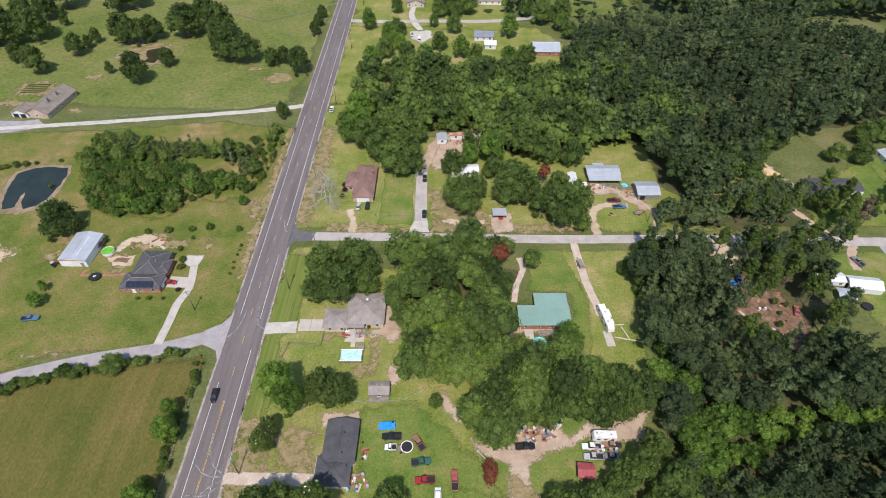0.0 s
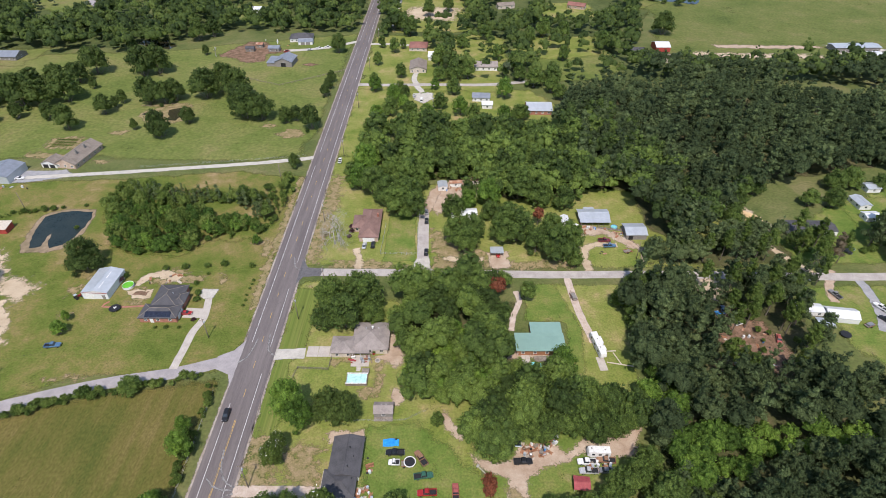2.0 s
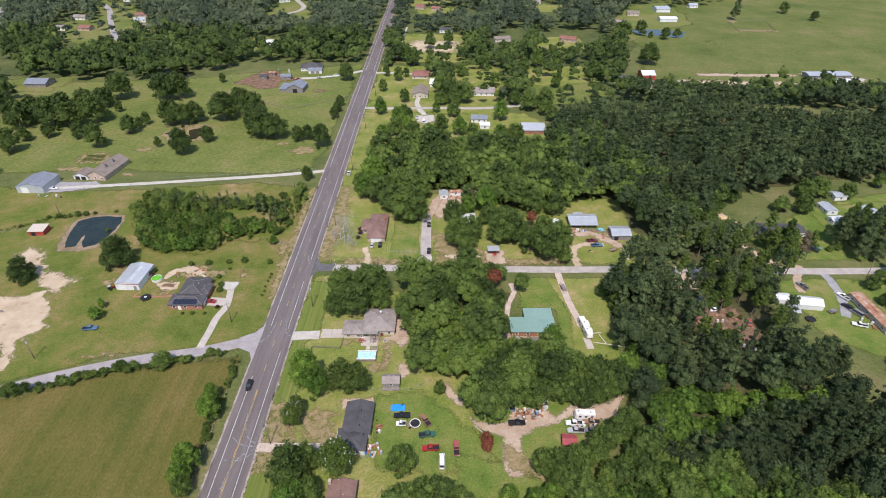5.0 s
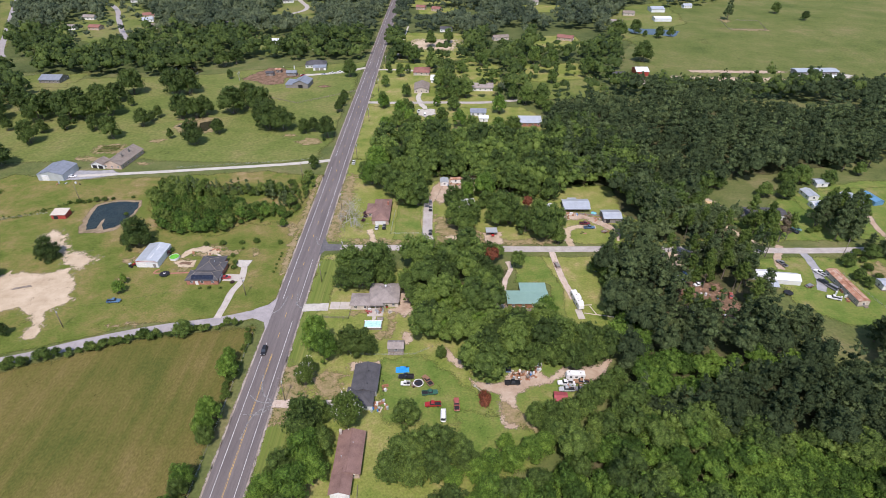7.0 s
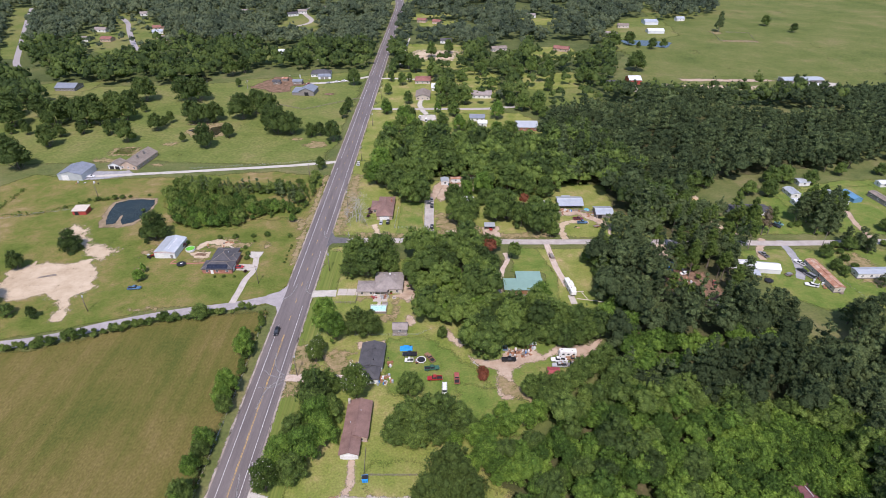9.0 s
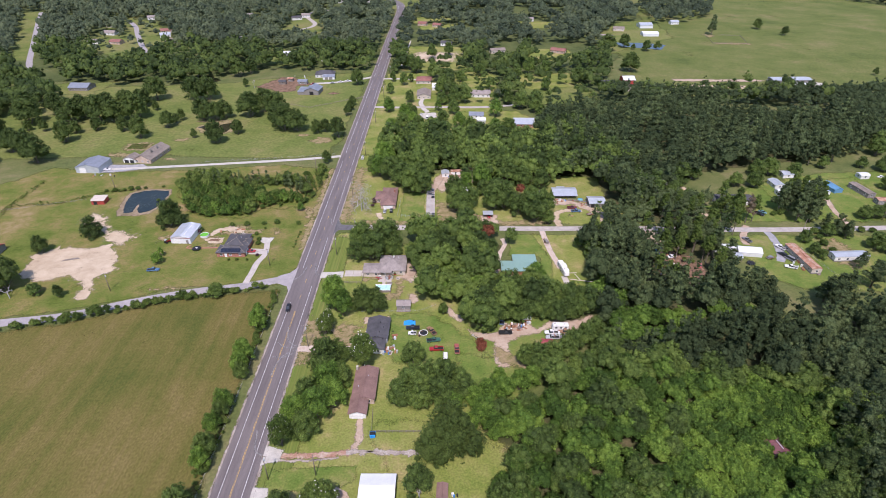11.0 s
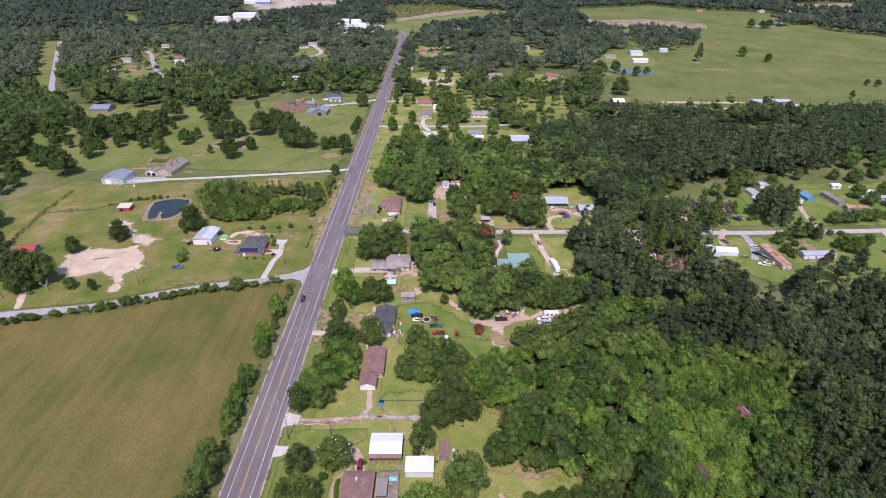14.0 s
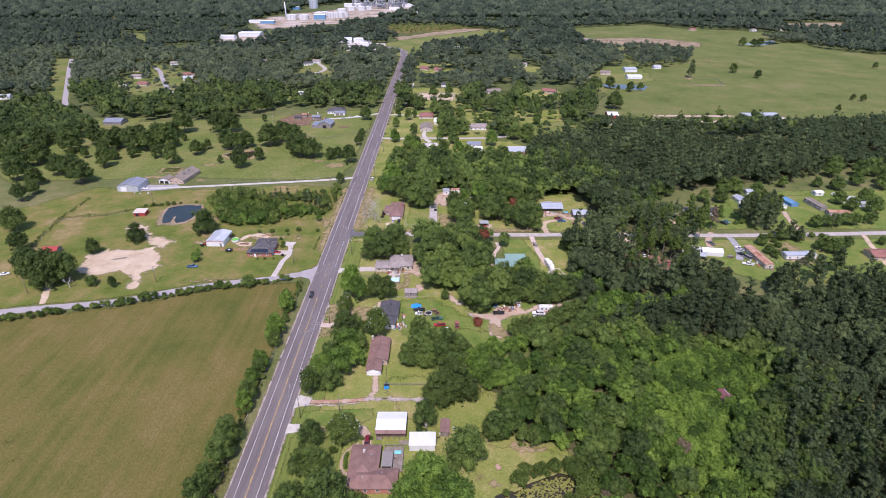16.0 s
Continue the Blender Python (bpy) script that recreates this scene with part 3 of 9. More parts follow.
patch("lawn", "striped mown verge", "lawn", [(-60.4, 70), (-60.4, 152), (-50, 150), (-50, 124), (-54, 112), (-52, 96), (-54, 70)], "mown", 0.031, 3, 4, 0.5, 128)
patch("garden_bed", "white sand of an unfinished garden", "bare ground", [(-128, 152), (-126, 159), (-118, 163), (-110, 159.6), (-110.6, 155), (-116, 156.4), (-122, 158), (-125, 153.6)], "sand", 0.0605, 1.8, 1.5, 0.5, 129)
patch("garden_bed", "white sand round a garden bed", "bare ground", [(-128, 149), (-125, 145.4), (-118, 145.6), (-118.6, 151), (-122, 150.4), (-125, 151)], "sand", 0.0625, 1.2, 1.2, 0.3, 130)
patch("garden_bed", "dark soil garden bed", "bare ground", [(-125.6, 147.2), (-120, 147), (-119.8, 149.4), (-125, 149.6)], "clayfloor", 0.066, 0.5, 1, 0.15, 131)
patch("worn_lawn", "bare garden soil behind the farmhouse", "bare ground", [(-232, 284), (-213, 284), (-212, 271), (-230, 270)], "worn", 0.05, 5, 3, 0.6, 119)
patch("bare_spot", "round patch of red clay in the lawn", "bare ground", [(14.2, -17.8), (15.6, -16.4), (17, -17.8), (15.6, -19.2)], "redclay", 0.05, 0.8, 1, 0.15, 39)
patch("bare_spot", "worn earth at the edge of the trees", "bare ground", [(22, -6), (26, -9.4), (34, -9), (32, -11), (25, -11.4), (20, -9.6)], "worn", 0.046, 1.8, 1.5, 0.3, 38)
patch("bare_spot", "worn earth in the lawn", "bare ground", [(12, -24), (14, -23.4), (15.4, -25), (13.6, -26.4)], "worn", 0.05, 2, 1, 0.2, 37)
patch("bare_spot", "worn earth in the lawn", "bare ground", [(7, -20.6), (9, -20.4), (10.4, -22), (8.6, -23.2)], "worn", 0.053, 2, 1, 0.2, 36)
patch("sand_patch", "bare pale sand clearing", "bare ground", [(-204, 114), (-209, 134), (-201, 141), (-184, 141), (-177, 144.6), (-167, 133), (-162.6, 121), (-167.4, 114), (-162.6, 99), (-167.5, 96.6), (-171.4, 109), (-181.6, 115), (-188, 111), (-196, 111)], "sand", 0.05, 3.4, 3, 0.8, 30)
patch("sand_patch", "worn sandy path beside the pond", "bare ground", [(-205, 171), (-198, 178), (-183, 160), (-166, 152), (-170, 142), (-187, 156), (-198, 162)], "sand", 0.045, 5, 3, 1.2, 31)
patch("sand_patch", "clay bank of the pond", "bare ground", [(-193, 203.4), (-186, 207.6), (-179, 208.4), (-169.4, 207.8), (-167, 199), (-167.2, 186), (-170, 177), (-176, 174.6), (-187.4, 174), (-190.6, 184), (-192.8, 194)], "tan", 0.049, 1.6, 3, 0.4, 32)
for k, (px, py, pr, ps) in enumerate([(-106, 157, 6, 3), (-117, 155, 5, 2), (-112, 162, 4, 1.5), (-124, 150, 4, 1.5), (-122, 144, 3, 2), (-146, 158, 3, 1.6), (-150, 150, 2, 4), (-92, 157, 2, 4), (-79, 178, 2, 5), (-84, 183, 3, 2), (-130, 105, 6, 0.6), (-146, 136, 3, 1), (-196, 290, 5, 3), (-190, 255, 4, 2), (-226, 262, 12, 3), (-108, 300, 5, 2), (-92, 290, 8, 5), (-180, 330, 14, 3)]):
    ring = [(px + pr * math.cos(a) * (1 + 0.3 * math.sin(3 * a + k)), py + ps * math.sin(a) * (1 + 0.3 * math.cos(2 * a + k))) for a in np.linspace(0, math.tau, 14)[:-1]]
    patch("bare_spot", "worn sandy spot in the grass", "bare ground", ring, "worn", 0.05 + 0.001 * (k % 5), 3.4, 1.5, 0.3, 40 + k)
patch("dirt_yard", "bare dirt of a cluttered yard", "bare ground", [(7, 77), (12.5, 74), (19, 75), (25, 80), (34, 80), (38, 77), (44, 83), (57, 83.5), (63, 86), (58, 77), (51, 76), (41, 77), (37, 74), (30, 72), (25, 69.5), (23, 62), (26, 57), (20, 54), (18, 61), (18.5, 69), (12, 72)], "dirt", 0.05, 2.5, 2.5, 0.5, 70)
patch("dirt_yard", "bare dirt under the trees", "bare ground", [(0, 92), (3, 88), (7, 83.5), (5.5, 81.5), (2, 84), (-1, 88)], "dirt", 0.054, 2, 2, 0.4, 71)
patch("dirt_yard", "bare dirt behind the house", "bare ground", [(-37, 84), (-26, 85), (-24, 82), (-35, 80.5)], "dirt", 0.05, 1.6, 2, 0.3, 72)
patch("dirt_yard", "worn brown house yard", "bare ground", [(-48, 79), (-38, 79), (-36, 66), (-44, 66.5), (-47, 70)], "worn", 0.045, 7, 3, 0.6, 73)
patch("dirt_yard", "brown bare strip beside the house", "bare ground", [(-20, 130), (-16, 124), (-14, 112), (-18, 110), (-19.5, 118)], "dirt", 0.045, 3, 2, 0.4, 74)
patch("dirt_yard", "brown dirt of a back yard", "bare ground", [(-9, 214), (-4, 232), (14, 238), (22, 226), (14, 216), (2, 214), (-2, 204)], "dirt", 0.05, 3, 3, 0.6, 75)
patch("dirt_yard", "sandy verge", "bare ground", [(0, 172), (17, 172), (17, 169), (0, 169.5)], "sand", 0.05, 2, 2, 0.3, 76)
patch("dirt_yard", "sandy drive under a shelter", "bare ground", [(19, 175), (28, 176), (29, 164.5), (20, 164.5)], "dirt", 0.054, 2, 2, 0.4, 77)
patch("dirt_yard", "dirt round the sheds", "bare ground", [(56, 196), (68, 196), (80, 190), (90, 178), (84, 178), (74, 188), (60, 188)], "dirt", 0.05, 3, 2, 0.5, 78)
patch("sand_mound_base", "spilled yellow sand", "bare ground", [(139, 210), (148, 212), (155, 194), (149, 188), (142, 196)], "sand", 0.05, 3, 2, 0.4, 79)
patch("dirt_yard", "pale dirt of a wooded yard", "bare ground", [(98, 158), (112, 160), (114, 150), (108, 144), (101, 148)], "sand", 0.05, 3, 2, 0.5, 80)
patch("dirt_yard", "reddish dirt of a wooded yard", "bare ground", [(103, 138), (112, 140), (122, 132), (126, 118), (118, 107), (108, 109), (103, 120)], "clayfloor", 0.054, 5, 3, 0.8, 81)
patch("dirt_yard", "brown feed lot", "bare ground", [(-178, 424), (-172, 438), (-162, 456), (-148, 456), (-140, 444), (-130, 440), (-130, 430), (-141, 428), (-140, 414), (-150, 408), (-164, 416)], "clayfloor", 0.045, 4, 4, 1.0, 82)
patch("bare_spot", "worn brown spot in the farm pasture", "bare ground", [(-109, 405), (-103, 408.6), (-96, 405), (-102, 401)], "clayfloor", 0.046, 2, 3, 0.5, 89)
patch("dirt_yard", "sandy lot", "bare ground", [(-36, 520), (-34, 560), (14, 560), (10, 520)], "sand", 0.045, 16, 6, 1.5, 83)
patch("dirt_yard", "worn sandy cattle track", "bare ground", [(200, 434), (300, 428), (300, 420), (200, 424)], "sand", 0.045, 9, 6, 0.8, 84)

patch("dirt_yard", "worn cattle lot in the pasture", "bare ground", [(330, 611), (348, 612), (372, 608), (372, 602), (350, 601), (328, 604)], "worn", 0.045, 6, 5, 1.0, 85)
patch("dirt_yard", "worn ground at the gate of the cattle pen", "bare ground", [(333, 657), (344, 659), (346, 648), (336, 640)], "worn", 0.045, 5, 4, 0.8, 86)
patch("farm_lane", "sandy lane to the long farm sheds", "bare ground", [(222, 452), (300, 451), (316, 446), (296, 443), (224, 445)], "dirt", 0.046, 4, 4, 0.8, 87)
patch("farm_yard", "pale sandy yard round the farm sheds", "bare ground", [(316, 452), (346, 452), (366, 438), (356, 428), (318, 430)], "gravel", 0.047, 5, 4, 0.8, 88)
patch("worn_lawn", "dry tan lawn beside the asphalt drive", "bare ground", [(-6.6, 195), (-5, 177.6), (1.5, 168), (20, 168.7), (17.5, 177.6), (1.6, 184)], "worn", 0.0345, 5, 3, 0.6, 127)
# water
patch("pond_water", "dark pond with muddy edge", "pond", [(-170.6, 206), (-168.4, 200), (-168.6, 192), (-169.2, 184), (-171.6, 179.6), (-176, 177.6), (-178.6, 180.6), (-179.8, 187), (-180.9, 188.6), (-181.4, 186), (-180.2, 178.6), (-184.6, 177.4), (-187.8, 184), (-190.3, 193.6), (-191.2, 201.7), (-185.8, 205.5), (-179, 207)], "water", 0.08, 0.05, 2, 0.2, 90)
patch("pond_water", "weedy pond covered with water lilies", "pond", [(9, -34), (15, -28), (20, -27.4), (26, -24), (31, -22), (36, -20.6), (40, -21.5), (41, -25), (38, -34), (24, -38)], "muddy", 0.07, 0.05, 2, 0.3, 96)
lr = np.random.default_rng(41)
lx, ly = lr.uniform(10, 41, 1500), lr.uniform(-37, -21, 1500)
ok = inside(np.array([(13, -31), (20, -28.4), (26, -25), (31, -23), (36, -21.8), (39.5, -22.5), (40, -25), (37, -33), (24, -37)], float), lx, ly)
la, ls = lr.uniform(0, 6.3, ok.sum()), lr.uniform(0.22, 0.5, ok.sum())
lv = np.stack([np.stack([lx[ok] + ls * np.cos(la + k * 1.257), ly[ok] + ls * np.sin(la + k * 1.257), np.full(ok.sum(), 0.09) + 0.004 * lr.random(ok.sum())], 1) for k in range(5)], 1)
li = np.arange(len(lv))[:, None] * 5
lilies = fast_mesh("water_lilies", lv.reshape(-1, 3), np.zeros((0, 4), int), np.vstack([li + (0, 1, 2), li + (0, 2, 3), li + (0, 3, 4)]))
tagged(part("water_lilies", lilies, "lily"), "yellow-green lily pads floating on the pond", "water lilies", kind="stuff")
patch("pond_water", "dark pond in the far pasture", "pond", [(-256, 452), (-248, 466), (-232, 460), (-218, 446), (-222, 438), (-240, 444)], "muddy", 0.07, 0.05, 4, 0.6, 94)
patch("pond_water", "small muddy pond", "pond", [(-193, 316), (-188, 322), (-180, 318), (-184, 309)], "muddy", 0.07, 0.05, 3, 0.4, 91)
patch("bare_spot", "muddy bank of a small pond", "bare ground", [(-196, 316), (-188, 325), (-176, 329), (-166, 331), (-163, 318), (-166, 303), (-186, 305)], "worn", 0.048, 3, 3, 0.6, 95)
patch("pond_water", "small muddy pond", "pond", [(-178, 322), (-170, 327), (-166.5, 320), (-168, 306.5), (-174, 309)], "muddy", 0.07, 0.05, 3, 0.4, 92)
patch("pond_water", "blue pond in the pasture", "pond", [(205, 612), (212, 590), (252, 574), (266, 598), (242, 610)], "water", 0.07, 0.05, 6, 0.6, 93)
patch("pond_water", "far pond in the pasture", "pond", [(570, 985), (655, 1036), (645, 985), (600, 968)], "water", 0.07, 0.05, 8, 0.8, 94)
patch("pond_water", "far pond in the pasture", "pond", [(700, 1016), (735, 1008), (725, 990)], "water", 0.07, 0.05, 8, 0.8, 95)

# ---- roads ----
MAIN = [(-66.9, -420), (-66.9, -100), (-66.9, 300), (-67.0, 700), (-67.0, 800), (-68.5, 850), (-76, 900), (-96, 936), (-140, 958), (-200, 966)]
main_line = curve_points(MAIN, 6.0)
main_nrm = normals(main_line)
for off in (-6.35, 6.35):
    track("road_shoulder", "pale gravel shoulder of the highway", "shoulder", [tuple(p + n * off) for p, n in zip(main_line[::6], main_nrm[::6])], 0.9, "verge", 0.052, 0.9, 3, 0.12, 3)
road = track("road", "grey two-lane asphalt highway", "road", MAIN, 12.2, "asphalt", 0.085, 0, 6, 0, 1, 0.08)


def stripe(label, off, y0, y1, width, material, z=0.098):
    keep = (main_line[:, 1] >= y0) & (main_line[:, 1] <= y1)
    p = main_line[keep] + main_nrm[keep] * off
    pts = [(p[0][0], y0)] + [tuple(q) for q in p[1:-1:4]] + [(p[-1][0], min(y1, p[-1][1]))]
    b, line = Build(), curve_points(pts, 6)
    nr, n = normals(line), len(line)
    b.add([(*q, z) for q in line - nr * width / 2] + [(*q, z) for q in line + nr * width / 2], [(i, n + i, n + i + 1, i + 1) for i in range(n - 1)])
    return part("road_marking", b, material, road, label)


stripe("broken yellow line", -0.2, -420, 92, 0.06, "yellow_line")
for y0, y1 in ((-420, 101), (122, 252), (266, 446), (458, 960)):
    stripe("white edge line", -3.6, y0, y1, 0.15, "white_line")
for y0, y1 in ((-420, 113), (120, 155), (168, 360), (372, 448), (456, 960)):
    stripe("white edge line", 3.6, y0, y1, 0.15, "white_line")
stripe("solid yellow line", 0.12, -420, 92, 0.14, "yellow_line")
dash = Build().box(0, 0, 0, 0.16, 3.0, 0.004).mesh("road_marking")
dash.materials.append(M["yellow_line"])
for k in range(66):
    ob = new("road_marking", dash)
    ob.parent, ob.location = road, ((-66.9 - 0.2, -96 + 12.2 * k, 0.096) if k < 16 else (-66.9, -96 + 12.2 * k, 0.096))
tagged(ob, "short yellow dash")
track("side_road", "bleached grey side road", "road", [(-57, 161.6), (-20, 161.4), (40, 160.4), (100, 160.6), (172, 159.4), (220, 160.8), (272, 163), (420, 170), (700, 190)], 4.7, "oldroad", 0.07, 0, 5, 0.05, 5, 0.06)
patch("road_apron", "dark asphalt mouth of the side road", "road", [(-61, 154), (-59, 158.6), (-52, 159.0), (-51, 164.2), (-58, 164.6), (-60.9, 170), (-61.2, 170), (-61.2, 154)], "patched", 0.092, 0.05, 2, 0.05, 5)
track("side_road", "bleached grey side road", "road", [(-77, 113.5), (-84, 110.8), (-95.5, 107.2), (-118, 102.4), (-144, 94), (-166, 85.2), (-194, 80), (-220, 75.4), (-330, 52), (-480, 20)], 5.2, "street", 0.07, 0, 5, 0.05, 6, 0.06)
patch("road_apron", "dark asphalt mouth of the side road", "road", [(-72.8, 102), (-74.8, 107), (-80, 109.4), (-81, 115.2), (-76, 118), (-72.8, 123)], "street", 0.092, 0.05, 2, 0.05, 7)
track("farm_road", "pale gravel farm road", "road", [(-73, 260.5), (-82, 258), (-111, 252.6), (-140, 248.5), (-167, 244.6), (-200, 240.5), (-222, 238)], 3.6, "gravel", 0.06, 0.8, 4, 0.15, 8)
patch("gravel_yard", "grey gravel yard between the sheds", "yard", [(-226, 245), (-204, 246), (-198, 241), (-206, 236), (-226, 232)], "greygravel", 0.055, 1.5, 3, 0.3, 9)
track("side_road", "pale side street", "road", [(-61, 366), (-40, 365), (-10, 366), (30, 366), (60, 372)], 4.6, "oldroad", 0.06, 0, 5, 0.05, 10, 0.05)
track("driveway", "white gravel drive to a turning pad", "driveway", [(-19, 395), (-21.6, 379), (-19.5, 366), (-15, 352)], 4.0, "gravel", 0.0535, 1.0, 3, 0.3, 45)
patch("gravel_pad", "white gravel turning pad", "driveway", [(-22, 350), (-8, 352), (-7, 342), (-13, 334), (-20, 339)], "gravel", 0.0555, 2.5, 3, 0.6, 46)
track("side_road", "pale driveway", "road", [(-61, 452), (-46, 452), (-20, 448)], 4.0, "gravel", 0.06, 0.8, 4, 0.1, 11)
track("side_road", "pale gravel driveway", "road", [(-73, 458), (-84, 450), (-94, 443.6), (-112, 438), (-129, 435)], 5.0, "gravel", 0.06, 1.0, 4, 0.2, 12)
track("footpath", "narrow pale path", "path", [(-46, 500), (-44, 560), (-42, 620)], 1.8, "gravel", 0.06, 0.6, 5, 0.1, 13)
track("side_road", "pale street among the trees", "road", [(-431, 491), (-448, 514), (-509, 622), (-560, 712), (-615, 812)], 6, "street", 0.06, 0, 8, 0.1, 14, 0.05)
track("side_road", "pale street among the trees", "road", [(-340, 560), (-356, 582), (-396, 655), (-421, 704), (-446, 740)], 6, "street", 0.06, 0, 8, 0.1, 15, 0.05)
track("side_road", "pale street among the trees", "road", [(-262, 640), (-200, 680), (-180, 720), (-205, 790), (-190, 850)], 6, "oldroad", 0.06, 0, 8, 0.1, 16, 0.05)

# tyre marks
M["scuff"] = mat("pale_scuffed_asphalt", [(0.4, (0.17, 0.16, 0.155)), (0.6, (0.27, 0.26, 0.25))], 0.6, 0.9, 6, fade=1.2, ragged=3.0)
for k, pts in enumerate((((-60.5, 66), (-63, 67), (-66, 71), (-67.4, 78)), ((-60.5, 64), (-63.6, 62.6), (-66.6, 58), (-67.6, 50)), ((-61, 65), (-66, 65.6), (-70, 69)), ((-60.8, 62.8), (-65, 60), (-69.6, 60)), ((-60.8, 163), (-63.5, 165), (-65.4, 172)), ((-73, 112), (-70, 116), (-68.8, 124)), ((-61, 116), (-63.5, 118), (-65, 126)), ((-61, 14), (-64, 16), (-65.4, 24)))):
    track("tyre_mark", "pale curved tyre scuff on the highway", "tyre mark", pts, 0.5, "scuff", 0.1 + 0.0012 * k, 0.5, 1.2, 0.03, 300 + k)
# driveways and paths
track("driveway", "pale concrete driveway", "driveway", [(-61, 116), (-56, 116.4), (-50, 116.8)], 5.0, "gravel", 0.07, 0.6, 2, 0.15, 20)
for k in range(3):
    part("concrete_slab", Build().box(-47.4 + 4.1 * k, 117.6, 0.02, 4.0, 4.9, 0.06), "concrete", bpy.data.objects["driveway"])
track("driveway", "pale concrete driveway with a turning apron", "driveway", [(-95, 109.4), (-94.4, 119), (-94.2, 127), (-92.5, 134), (-93.5, 142), (-94.8, 148)], 2.9, "concrete", 0.076, 0, 2, 0.05, 21, 0.05)
patch("driveway", "pale concrete apron before the house", "driveway", [(-101, 134.6), (-92, 134.2), (-92, 139.4), (-101, 140)], "concrete", 0.081, 0.05, 2, 0.05, 22)
patch("gravel_pad", "white gravel turning pad", "driveway", [(-99, 148), (-98, 151), (-92, 150.5), (-92.6, 146), (-96, 145)], "gravel", 0.087, 1.2, 2, 0.2, 23)
track("driveway", "pale gravel driveway", "driveway", [(-61, 64.8), (-54, 64.6), (-46, 64.6), (-36, 64.4)], 3.6, "drive", 0.06, 0.8, 2, 0.1, 24)
track("driveway", "red clay and gravel driveway", "driveway", [(-56, 13.8), (-50, 13.6), (-40, 14.4), (-33, 15)], 2.2, "redclay", 0.06, 1.4, 2, 0.3, 25)
track("driveway", "pale gravel end of the clay driveway", "driveway", [(-34, 15), (-26, 15.4), (-14, 15.2), (-6, 15.4)], 1.6, "verge", 0.062, 1.6, 2, 0.3, 26)
track("driveway", "pale gravel edge of the clay driveway", "driveway", [(-56, 12), (-46, 12), (-36, 13.2)], 0.8, "verge", 0.058, 0.8, 2, 0.2, 27)
patch("gravel_pad", "pale gravel mouth of the driveway", "driveway", [(-61.2, 18), (-55, 15.8), (-55, 12), (-61.2, 10)], "gravel", 0.066, 1.2, 2, 0.2, 26)
patch("gravel_pad", "pale gravel mouth of a driveway", "driveway", [(-61.2, 2.6), (-56, 2), (-55.6, -1.4), (-61.2, -3)], "gravel", 0.066, 1.0, 2, 0.2, 27)
track("driveway", "tan gravel driveway", "driveway", [(-36, 1), (-32.5, -1), (-30.6, -5), (-30.2, -9)], 3.6, "dirt", 0.06, 0.8, 2, 0.15, 28)
track("footpath", "curved tan garden path", "path", [(-33.5, -7), (-37, -11), (-38.2, -15), (-37.4, -19), (-35, -21)], 1.0, "redclay_path", 0.06, 0, 1.5, 0.02, 29, 0.03)
track("footpath", "worn dirt path", "path", [(-31, 29), (-30.5, 22), (-31.5, 16)], 2.4, "dirt", 0.05, 1.8, 2, 0.2, 30)
track("driveway", "grey asphalt driveway", "driveway", [(-9.2, 170), (-9.4, 185), (-9.6, 206)], 5.0, "oldroad", 0.06, 0, 3, 0.06, 31, 0.04)
track("driveway", "brown dirt drive among trees", "driveway", [(-9.6, 205), (-6.5, 216), (-4, 226)], 5.0, "dirt", 0.055, 2.0, 3, 0.3, 32)
patch("gravel_pad", "white gravel mouth of the driveway", "driveway", [(-14, 164), (-5.6, 164), (-6.4, 171), (-11.8, 171)], "gravel", 0.072, 0.8, 2, 0.2, 33)
track("driveway", "white sandy drive", "driveway", [(-37, 164), (-37, 170), (-39, 178)], 3.0, "sand", 0.055, 2.0, 2, 0.3, 34)
track("driveway", "pale dirt drive", "driveway", [(51.5, 158), (52, 148), (53, 136), (54.6, 127), (55.3, 122)], 3.0, "drive", 0.05, 0.5, 2, 0.06, 35)
track("driveway", "pale dirt drive beside the house", "driveway", [(29, 150), (30, 144), (27, 136), (25.4, 128)], 2.2, "drive", 0.052, 0.9, 2, 0.2, 36)
track("driveway", "white sandy drive", "driveway", [(62, 163), (61.5, 172), (66, 180.5), (78, 180.6)], 3.4, "sand", 0.056, 2.0, 2, 0.3, 37)
track("driveway", "worn dirt track to the shed", "driveway", [(86, 168), (88, 176), (84, 184)], 1.8, "dirt", 0.058, 1.2, 2, 0.2, 38)
track("driveway", "pale sandy drive among pines", "driveway", [(156, 161), (150, 172), (146, 182), (142, 192)], 3.2, "sand", 0.054, 1.6, 2, 0.3, 39)
track("driveway", "pale gravel driveway", "driveway", [(173, 162), (173, 150), (170.6, 138), (166, 128)], 4.0, "greygravel", 0.05, 0.8, 2, 0.2, 40)
track("driveway", "pale gravel driveway", "driveway", [(258, 160), (254, 148), (248, 128), (246, 116)], 3.0, "sand", 0.05, 1.0, 2, 0.2, 41)
track("driveway", "pale gravel drive at the oak", "driveway", [(-203, 83), (-208, 94), (-212, 104)], 3.2, "sand", 0.05, 1.0, 2, 0.2, 42)
track("driveway", "pale concrete drive", "driveway", [(-236, 92), (-244, 108), (-256, 116)], 4.0, "concrete", 0.05, 0, 2, 0.05, 43, 0.04)
M["brick_red"] = mat("red_brick", [(0.3, (0.24, 0.10, 0.075)), (0.6, (0.38, 0.17, 0.12))], 0.8, 0.9, 14, 0.01)
track("footpath", "red brick garden walk", "path", [(-133, 143.5), (-134.5, 140.6), (-126, 140.4), (-115.5, 141.2)], 0.9, "brick_red", 0.055, 0, 2, 0.02, 44, 0.03)


